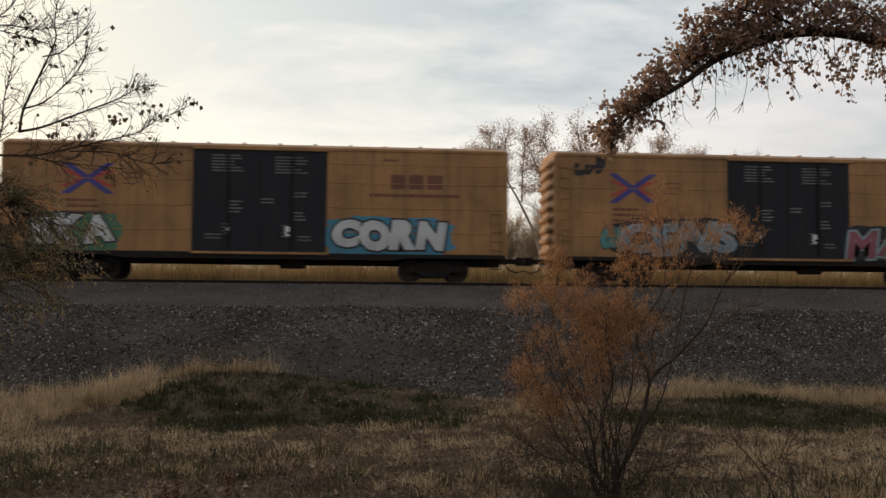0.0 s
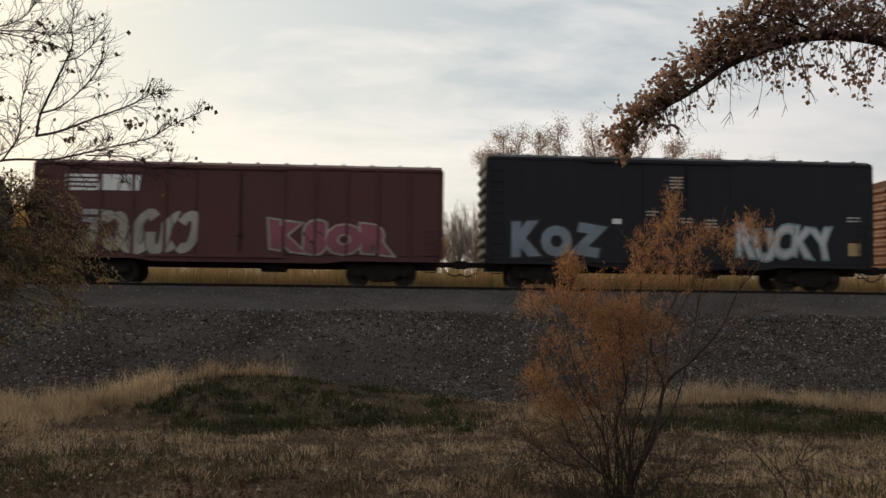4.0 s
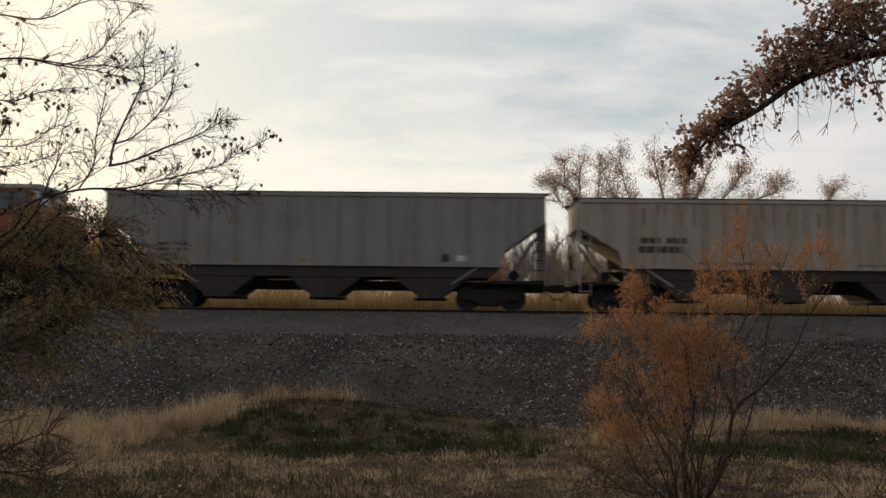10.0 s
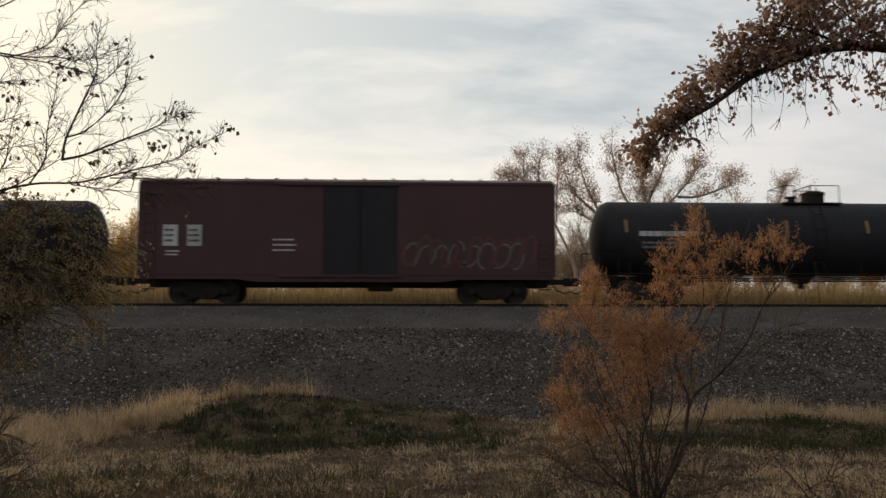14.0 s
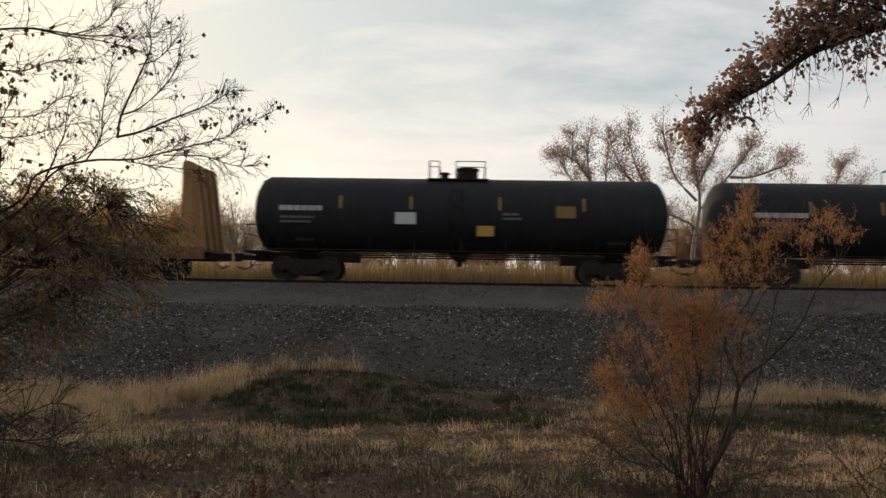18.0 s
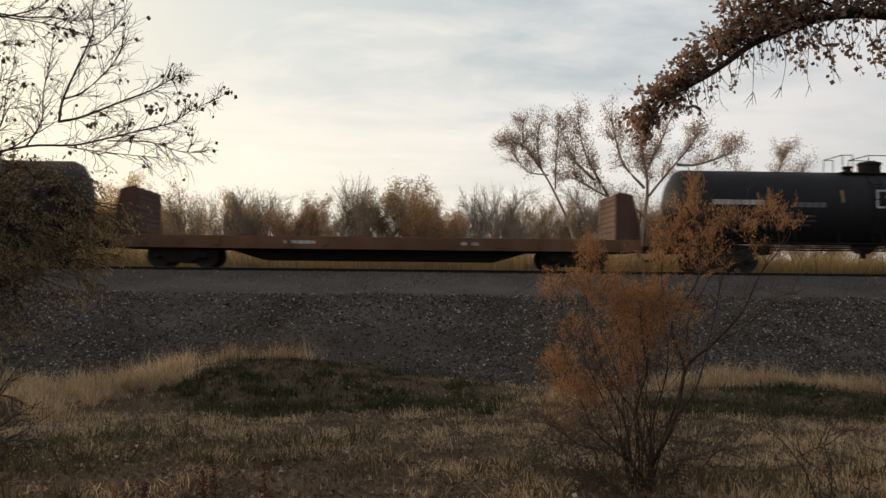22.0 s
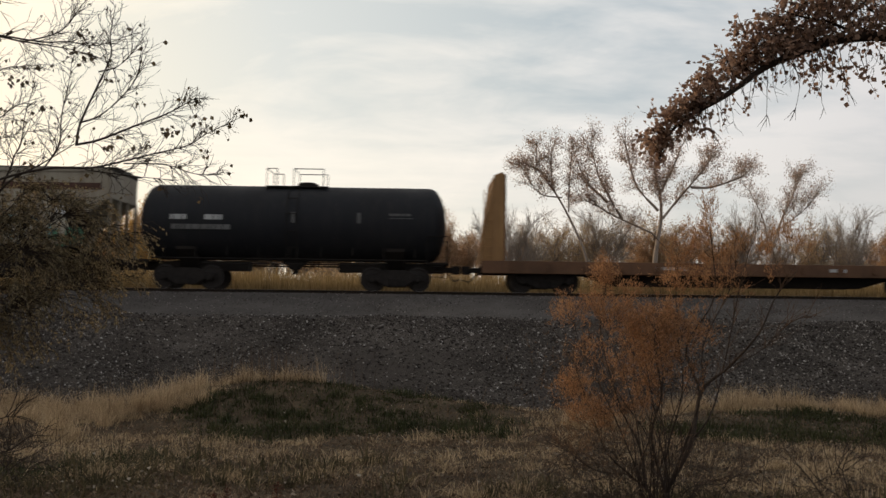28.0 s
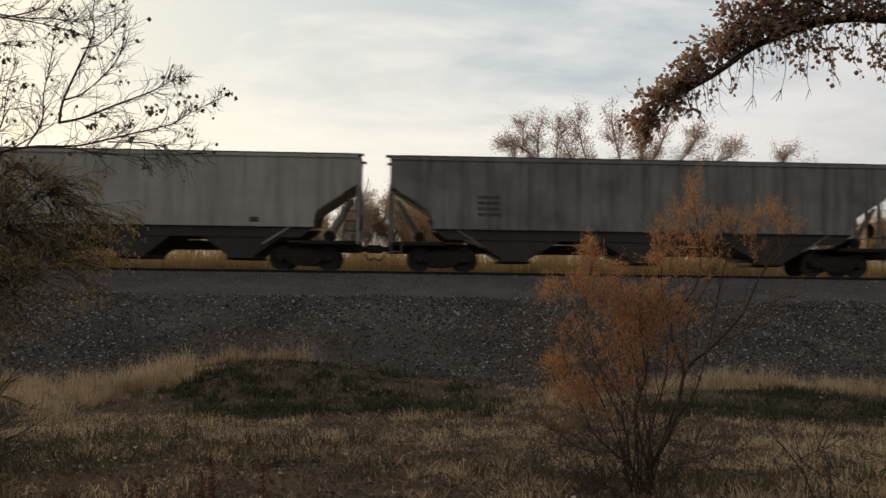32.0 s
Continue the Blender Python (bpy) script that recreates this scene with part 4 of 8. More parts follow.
def tank_car(e0, e1, label, dome=0.0, radius=1.48, centre=2.62, stripes=(), shell="tank", inset=2.15, cage=1.0, gap=1.65, name="tank_car"):
    car, e, L = new_car(name, label, "tank car", e0, e1)
    h = L / 2
    bm = bmesh.new()
    prof = []
    for a in (0, 0.12, 0.27, 0.45, 0.68, 0.92, 1.0):
        prof.append((-h + 0.62 * (1 - math.sqrt(max(0, 1 - a * a))), radius * max(a, 0.02)))
    prof.append((-h + 0.62 + 0.15, radius))
    sl = [-h + 0.8 + (L - 1.6) * i / 6 for i in range(7)]
    body = prof + [(x, radius) for x in sl[1:-1]] + [(-x, r) for x, r in prof[::-1]]
    lathe(bm, body, 48, "x", (0, 0, centre))
    part("tank_shell", bm, shell, car, smooth=True)
    for x in (sl[2], sl[4]) + ((sl[1], sl[5]) if L > 14 else ()):
        bm = bmesh.new()
        lathe(bm, [(-0.02, radius + 0.004), (0.02, radius + 0.004)], 40, "x", (x, 0, centre))
        part("weld_band", bm, shell, car)
    for s in (-1, 1):
        bm = bmesh.new()
        tx = s * (h - inset)
        prism(bm, [(-1.25, centre - 1.0), (-1.25, centre - 1.12), (-0.5, 0.86), (0.5, 0.86), (1.25, centre - 1.12), (1.25, centre - 1.0), (0.8, centre - 1.3), (0, centre - 1.46), (-0.8, centre - 1.3)], tx - 0.35, tx + 0.35, "x")
        part("saddle", bm, "sill", car)
        bm = bmesh.new()
        box(bm, min(s * (h - 0.05), s * (h - 4.2)), max(s * (h - 0.05), s * (h - 4.2)), -0.33, 0.33, 0.72, 1.08)
        box(bm, min(s * (h + 0.1), s * (h - 0.75)), max(s * (h + 0.1), s * (h - 0.75)), -1.42, 1.42, 1.02, 1.10)
        part("stub_sill", bm, "sill", car, bevel=0.015)
        for y in (-1.4, 1.4):
            bm = bmesh.new()
            rod(bm, (s * (h + 0.08), y, 1.08), (s * (h + 0.08), y, 2.1), 0.02, 5)
            rod(bm, (s * (h - 0.75), y, 1.08), (s * (h - 0.75), y, 2.1), 0.02, 5)
            rod(bm, (s * (h + 0.08), y, 2.1), (s * (h - 0.75), y, 2.1), 0.02, 5)
            part("corner_handrail", bm, "sill", car)
        bm = bmesh.new()
        rod(bm, (s * (h + 0.08), -1.4, 1.75), (s * (h + 0.08), 1.4, 1.75), 0.02, 5)
        part("end_handrail", bm, "sill", car)
        ladder(car, s * (h - 0.35), 0.45, 1.05, y=-1.42, material="sill", rungs=3, name="step")
    bm = bmesh.new()
    for y in (-1.46, 1.46):
        rod(bm, (-h + 0.7, y, 1.16), (h - 0.7, y, 1.16), 0.022, 5)
        rod(bm, (-h + 2.6, y * 0.8, 0.98), (h - 2.6, y * 0.8, 0.98), 0.03, 5)
        for i in range(9):
            x = -h + 1.2 + (L - 2.4) * i / 8
            rod(bm, (x, y, 1.16), (x, y * 0.93, centre - 1.0), 0.018, 5)
    part("grab_rail", bm, "sill", car)
    bm = bmesh.new()
    prism(bm, [(-0.55, 1.2), (0.55, 1.2), (0.18, 0.82), (-0.18, 0.82)], -0.25, 0.25)
    rod(bm, (0, 0, 0.82), (0, 0, 0.62), 0.12, 8)
    ob = part("outlet_valve", bm, "sill", car)
    ob.matrix_basis = pose(dome * 0.2, 0, 0)
    # fittings on top
    top = centre + radius
    bm = bmesh.new()
    box(bm, dome - 1.2, dome + 1.2, -0.75, 0.75, top - 0.10, top - 0.05)
    part("top_platform", bm, "sill", car)
    if cage > 0.5:
        bm = bmesh.new()
        lathe(bm, [(top - 0.1, 0.43), (top + 0.30, 0.43), (top + 0.32, 0.47), (top + 0.42, 0.47), (top + 0.46, 0.30)], 16, "z", (dome + 0.35, 0, 0))
        part("manway", bm, "sill", car)
        bm = bmesh.new()
        lathe(bm, [(top - 0.1, 0.14), (top + 0.18, 0.14), (top + 0.2, 0.24), (top + 0.26, 0.2)], 12, "z", (dome - 0.55, 0, 0))
        part("relief_valve", bm, "sill", car)
    else:
        bm = bmesh.new()
        lathe(bm, [(top - 0.1, 0.42), (top + 0.10, 0.42), (top + 0.16, 0.3)], 16, "z", (dome + 0.35, 0, 0))
        part("manway", bm, "sill", car)
    z1 = top + 0.62
    for xa, xb in ((dome - 1.15, dome - 0.75), (dome - 0.1, dome + 1.05)):
        bm = bmesh.new()
        for y in (-0.8, 0.8):
            rod(bm, (xa, y, top - 0.25), (xa, y * 0.95, z1), 0.018, 5)
            rod(bm, (xb, y, top - 0.25), (xb, y * 0.95, z1), 0.018, 5)
            rod(bm, (xa, y * 0.95, z1), (xb, y * 0.95, z1), 0.018, 5)
        rod(bm, (xa, -0.76, z1), (xa, 0.76, z1), 0.018, 5)
        part("top_handrail", bm, "sill", car)
    bm = bmesh.new()
    x = dome - 0.05
    pts = [(x, -1.42, 1.16)] + [(x, -1.05 * radius * math.cos(radians(a)), centre + 1.05 * radius * math.sin(radians(a))) for a in (-40, -15, 10, 35, 60)]
    for q in (-0.2, 0.2):
        for a, b in zip(pts, pts[1:]):
            rod(bm, (a[0] + q, a[1], a[2]), (b[0] + q, b[1], b[2]), 0.018, 5)
    for p in pts[1:-1]:
        rod(bm, (x - 0.2, p[1], p[2]), (x + 0.2, p[1], p[2]), 0.016, 5)
    part("ladder", bm, "sill", car)["kind"] = "stuff"
    # markings follow the shell at the height given
    def on(z):
        return -math.sqrt(max(0.01, radius ** 2 - (z - centre) ** 2)) - 0.012
    for x in stripes:
        bm = bmesh.new()
        prism(bm, [(on(3.25), 3.25), (on(3.0), 3.0), (on(2.75), 2.75), (on(2.75) + 0.02, 2.75), (on(3.0) + 0.02, 3.0), (on(3.25) + 0.02, 3.25)], x - 0.055, x + 0.055, "x")
        part("reflector_strip", bm, "reflector" if abs(x) > 0.1 else "stencil", car)
    running_gear(car, e, L, inset, gap)
    return car, on


def tank_marks(car, on, rows):
    for x, z, w, n, mat in rows:
        bars(car, x, z, w, n, mat, 0.17, 0.19 if n == 1 else 0.09, y=on(z))


def hopper(e0, e1, colour, label, height=4.55, ribs=15, sill_z=1.74, bays=3, slope=1.6, curved=False, roof_mat=None, trim=None, name="covered_hopper", board=-0.13, gap=1.1, inset=2.1, bay_mat="bay"):
    """Covered hopper: tall side sheets cut away over the trucks, sloped ends, bays below."""
    car, e, L = new_car(name, label, "hopper car", e0, e1)
    h = L / 2
    top = height - 0.22
    cut = top - 1.05
    low = sill_z + 0.55
    if curved:
        arc = [(h - slope * math.sin(radians(a)) ** 1.5, low + (cut + 0.5 - low) * math.cos(radians(a))) for a in (0, 22, 45, 68, 90)]
    else:
        arc = [(h - 0.10, cut), (h - slope, low)]
    side = [(-x, z) for x, z in arc] + [(-(h - slope - 0.15), sill_z), ((h - slope - 0.15), sill_z)] + arc[::-1] + [(h - 0.06, top), (-(h - 0.06), top)]
    for s in (-1, 1):
        bm = bmesh.new()
        y = s * 1.5
        prism(bm, side, min(y, y - s * 0.05), max(y, y - s * 0.05))
        part("side_sheet" if s < 0 else "far_side", bm, colour, car)
    n = ribs
    for i in range(n):
        x = -h + 1.1 + (L - 2.2) * i / max(1, n - 1)
        z0 = sill_z + 0.02 if abs(x) < h - slope else low + (abs(x) - (h - slope)) / slope * (cut - low) + 0.1
        bm = bmesh.new()
        box(bm, x - 0.035, x + 0.035, NEAR - 0.045, NEAR, z0, top - 0.02)
        part("side_post", bm, colour, car)
    for s in (-1, 1):
        bm = bmesh.new()
        prism(bm, [(s * (h - 0.12), cut), (s * (h - 0.06), cut), (s * (h - slope), low - 0.05), (s * (h - slope - 2.0), 0.95), (s * (h - slope - 2.1), 0.95), (s * (h - slope - 0.1), low)], -1.45, 1.45)
        box(bm, min(s * (h - 0.06), s * (h - 0.1)), max(s * (h - 0.06), s * (h - 0.1)), -1.47, 1.47, cut, top)
        part("slope_sheet", bm, colour, car)
        for y in (-1.42, 1.42, -0.45, 0.45):
            bm = bmesh.new()
            box(bm, s * (h - 0.08) - 0.05, s * (h - 0.08) + 0.05, y - 0.05, y + 0.05, 1.0, cut + 0.05)
            part("end_post", bm, colour, car)
        for y in (-0.62, 0.62):
            bm = bmesh.new()
            prism(bm, [(s * (h - 0.3), cut - 0.5), (s * (h - 0.45), cut - 0.5), (s * (h - slope + 0.1), 1.15), (s * (h - slope + 0.35), 1.15)], y - 0.04, y + 0.04)
            part("end_brace", bm, colour, car)
        bm = bmesh.new()
        box(bm, min(s * h, s * (h - slope - 0.6)), max(s * h, s * (h - slope - 0.6)), -1.45, 1.45, 0.98, 1.12)
        box(bm, min(s * h, s * (h - 3.5)), max(s * h, s * (h - 3.5)), -0.33, 0.33, 0.70, 1.05)
        part("end_platform", bm, trim or "sill", car, bevel=0.015)
        ladder(car, s * (h - 0.32), 0.55, top, y=NEAR + 0.02, material=colour if s < 0 else "sill", rungs=10)
        bm = bmesh.new()
        for z in (1.6, 2.2):
            rod(bm, (s * (h - 0.05), -1.42, z), (s * (h - 0.05), 1.42, z), 0.018, 5)
        lathe(bm, [(-0.03, 0.28), (0.03, 0.28)], 14, "x", (s * (h - 0.02), 0.3, 1.9))
        part("end_handrail", bm, "sill", car)
        bm = bmesh.new()
        lathe(bm, [(-0.55, 0.2), (0.55, 0.2)], 12, "y", (s * (h - 1.2), -0.2, 1.34))
        part("brake_reservoir", bm, "sill", car)
    bm = bmesh.new()
    box(bm, -(h - slope - 0.1), h - slope - 0.1, NEAR - 0.05, NEAR + 0.02, sill_z - 0.12, sill_z + 0.03)
    part("side_sill", bm, trim or colour, car)
    bm = bmesh.new()
    box(bm, -(h - 0.1), h - 0.1, NEAR - 0.05, NEAR + 0.03, top - 0.06, top + 0.06)
    part("top_chord", bm, colour, car)
    span = (2 * (h - slope) - 1.6) / bays
    for i in range(bays):
        c = (i - (bays - 1) / 2) * span
        w = span * 0.49
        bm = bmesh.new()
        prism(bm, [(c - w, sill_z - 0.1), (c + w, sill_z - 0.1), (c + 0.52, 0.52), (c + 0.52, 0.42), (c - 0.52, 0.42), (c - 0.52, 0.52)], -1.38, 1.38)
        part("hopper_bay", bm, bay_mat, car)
        bm = bmesh.new()
        box(bm, c - 0.62, c + 0.62, -1.0, 1.0, 0.36, 0.44)
        part("outlet_gate", bm, "truck", car)
    bm = bmesh.new()
    box(bm, -(h - slope), h - slope, -0.3, 0.3, 0.74, 1.1)
    part("centre_sill", bm, "sill", car)
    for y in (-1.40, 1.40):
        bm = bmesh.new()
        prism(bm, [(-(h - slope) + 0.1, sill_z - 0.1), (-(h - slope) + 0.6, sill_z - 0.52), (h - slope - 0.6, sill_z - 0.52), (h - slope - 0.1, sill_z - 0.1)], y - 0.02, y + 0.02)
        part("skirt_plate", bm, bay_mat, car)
    bm = bmesh.new()
    prism(bm, [(-1.53, top), (-1.53, top + 0.07), (-0.8, height - 0.02), (0.8, height - 0.02), (1.53, top + 0.07), (1.53, top)], -h + 0.04, h - 0.04, "x")
    part("roof", bm, roof_mat or "walk", car)
    bm = bmesh.new()
    box(bm, -h + 0.5, h - 0.5, -0.3, 0.3, height - 0.02, height + 0.08)
    part("loading_hatch", bm, "sill", car)
    for y0, y1 in ((-1.36, -0.86), (0.86, 1.36)):
        bm = bmesh.new()
        box(bm, -h - 0.12, h + 0.12, y0, y1, height + board, height + board + 0.045)
        for i in range(10):
            x = -h + 0.15 + (L - 0.3) * i / 9
            box(bm, x - 0.03, x + 0.03, y0 + 0.1, y1 - 0.1, min(height - 0.2, height + board - 0.08), height + board)
        part("running_board", bm, "walk", car)
    running_gear(car, e, L, inset, gap)
    return car


def bulkhead_flat(e0, e1, colour, label, bulk_h, bulk_mat, top_w=0.40, base_w=0.85, name="bulkhead_flatcar", plank_mat=None):
    car, e, L = new_car(name, label, "flatcar", e0, e1)
    h = L / 2
    bm = bmesh.new()
    box(bm, -h, h, -1.42, 1.42, 1.02, 1.10)
    part("deck_frame", bm, colour, car)
    n = 40
    for i in range(n):
        bm = bmesh.new()
        x0 = -h + base_w + (L - 2 * base_w) * i / n
        box(bm, x0 + 0.01, x0 + (L - 2 * base_w) / n - 0.01, -1.40, 1.40, 1.10, 1.16)
        part("deck_plank", bm, "tie", car)
    for s in (-1, 1):
        bm = bmesh.new()
        prism(bm, [(-h, 1.14), (-h, 0.72), (-h + 4.2, 0.70), (-h + 5.6, 0.30), (h - 5.6, 0.30), (h - 4.2, 0.70), (h, 0.72), (h, 1.14)], s * 0.55 - 0.03, s * 0.55 + 0.03)
        part("fish_belly_sill", bm, "sill", car)
        bm = bmesh.new()
        box(bm, -h, h, s * 1.46 - 0.04, s * 1.46 + 0.04, 0.72, 1.20)
        part("side_sill", bm, colour, car, bevel=0.012)
        for i in range(14):
            x = -h + 1.2 + (L - 2.4) * i / 13
            bm = bmesh.new()
            box(bm, x - 0.09, x + 0.09, s * 1.54 - 0.05, s * 1.54 + 0.05, 0.86, 1.08)
            if s < 0:
                part("stake_pocket", bm, colour, car)
            else:
                bm.free()
    bm = bmesh.new()
    for i in range(18):
        x = -h + 1.0 + (L - 2.0) * i / 17
        box(bm, x - 0.05, x + 0.05, -1.4, 1.4, 0.85, 1.02)
    part("cross_bearer", bm, "sill", car)
    for s in (-1, 1):
        o, i_ = s * h, s * (h - base_w)
        for y in (-1.36, -0.46, 0.46, 1.36):
            bm = bmesh.new()
            prism(bm, [(o, 1.0), (o - s * 0.0, 1.2), (s * (h - base_w + top_w), bulk_h - 0.12), (i_ + s * 0.06, bulk_h), (i_, bulk_h - 0.1), (i_, 1.0)], y - 0.09, y + 0.09)
            part("bulkhead_post", bm, bulk_mat, car, bevel=0.012)
        n = 9
        for k in range(n):
            z0 = 1.12 + (bulk_h - 1.2) * k / n
            bm = bmesh.new()
            box(bm, min(i_ - s * 0.07, i_ - s * 0.004), max(i_ - s * 0.07, i_ - s * 0.004), -1.44, 1.44, z0 + 0.01, z0 + (bulk_h - 1.2) / n - 0.01)
            part("bulkhead_plank", bm, plank_mat or bulk_mat, car)
        bm = bmesh.new()
        for z in (1.9, 2.9, bulk_h - 0.5):
            if z < bulk_h:
                box(bm, min(i_ + s * 0.02, i_ + s * 0.2), max(i_ + s * 0.02, i_ + s * 0.2), -1.3, 1.3, z - 0.06, z + 0.06)
        part("bulkhead_girt", bm, bulk_mat, car)
        ladder(car, s * (h - 0.22), 1.2, bulk_h - 0.7, y=-1.5, width=0.3, material=bulk_mat, rungs=8)
    bars(car, -3.0, 0.98, 1.2, 1, "stencil", height=0.12, y=-1.5)
    bars(car, 3.5, 0.98, 0.8, 1, "stencil", height=0.12, y=-1.5)
    running_gear(car, e, L, 2.5, 1.3)
    return car


def centrebeam(e0, e1, label):
    car, e, L = new_car("centrebeam_flatcar", label, "flatcar", e0, e1)
    h, top = L / 2, 4.72
    bm = bmesh.new()
    box(bm, -h, h, -1.42, 1.42, 0.98, 1.10)
    part("deck", bm, "deck", car)
    for s in (-1, 1):
        bm = bmesh.new()
        prism(bm, [(-h, 1.10), (-h, 0.84), (-h + 4.6, 0.84), (-h + 6, 0.80), (h - 6, 0.80), (h - 4.6, 0.84), (h, 0.84), (h, 1.10)], s * 1.45 - 0.04, s * 1.45 + 0.04)
        part("side_sill", bm, "deck", car, bevel=0.01)
    bm = bmesh.new()
    box(bm, -h + 0.2, h - 0.2, -0.4, 0.4, 0.70, 0.98)
    part("centre_sill", bm, "sill", car)
    bm = bmesh.new()
    box(bm, -h + 0.05, h - 0.05, -0.22, 0.22, top - 0.24, top)
    part("top_chord", bm, "sill", car, bevel=0.015)
    n = 17
    xs = [-h + 1.15 + (L - 2.3) * i / n for i in range(n + 1)]
    for i, x in enumerate(xs):
        bm = bmesh.new()
        w = 0.085 if i % 2 == 0 else 0.055
        box(bm, x - w, x + w, -0.16, 0.16, 1.1, top - 0.24)
        if i % 2 == 0:
            box(bm, x - 0.13, x + 0.13, -0.18, 0.18, top - 0.5, top - 0.22)
        part("post", bm, "sill", car)
    for i in range(0, n - 1, 2):
        left = i < n / 2 - 0.5
        xa, xb = (xs[i], xs[i + 2]) if left else (xs[i + 2], xs[i])
        bm = bmesh.new()
        rod(bm, (xa, 0, 1.15), (xb, 0, top - 0.35), 0.07, 6)
        part("diagonal_brace", bm, "sill", car)
    for s in (-1, 1):
        bm = bmesh.new()
        x = s * (h - 0.45)
        box(bm, min(x, x + s * 0.10), max(x, x + s * 0.10), -1.42, 1.42, 1.1, top + 0.02)
        bk = part("bulkhead", bm, "maroon", car, bevel=0.015)
        for y in (-1.36, -0.5, 0.5, 1.36):
            bm = bmesh.new()
            prism(bm, [(s * (h - 0.02), 1.0), (s * (h - 0.10), top + 0.05), (s * (h - 0.40), top + 0.05), (s * (h - 0.40), 1.0)], y - 0.07, y + 0.07)
            part("bulkhead_post", bm, "maroon" if s > 0 else "sill", car)
        bm = bmesh.new()
        for i in range(7):
            z = 1.4 + i * 0.48
            for y in (-0.95, 0.0, 0.95):
                box(bm, min(x - s * 0.03, x + s * 0.0), max(x - s * 0.03, x), y - 0.3, y + 0.3, z, z + 0.14)
        part("lettering_bars", bm, "stencil", bk)
    running_gear(car, e, L, 3.0, 1.6)
    return car


def six_wheel_truck_mesh():
    bm = bmesh.new()
    for s in (-1, 1):
        a, b = sorted((s * 0.98, s * 1.12))
        prism(bm, [(-2.75, 0.42), (-2.75, 0.95), (-1.6, 1.12), (1.6, 1.12), (2.75, 0.95), (2.75, 0.42), (2.2, 0.30), (1.6, 0.42), (0.5, 0.42), (0.35, 0.30), (-0.35, 0.30), (-0.5, 0.42), (-1.6, 0.42), (-2.2, 0.30)], a, b)
        for x in (-2.03, 0, 2.03):
            lathe(bm, [(s * 0.95, 0.19), (s * 1.20, 0.19), (s * 1.23, 0.14)], 12, "y", (x, 0, 0.5))
            for q in (-0.32, 0.32):
                rod(bm, (x + q, s * 1.10, 0.5), (x + q, s * 1.10, 0.86), 0.075, 8)
        for x in (-1.0, 1.0):
            rod(bm, (x - 0.28, s * 1.18, 0.62), (x + 0.28, s * 1.18, 0.62), 0.09, 8)
    box(bm, -2.4, 2.4, -0.9, 0.9, 0.62, 1.35)
    me = finish(bm, "locomotive_truck", 0.012)
    me.materials.append(M["truck"])
    return me


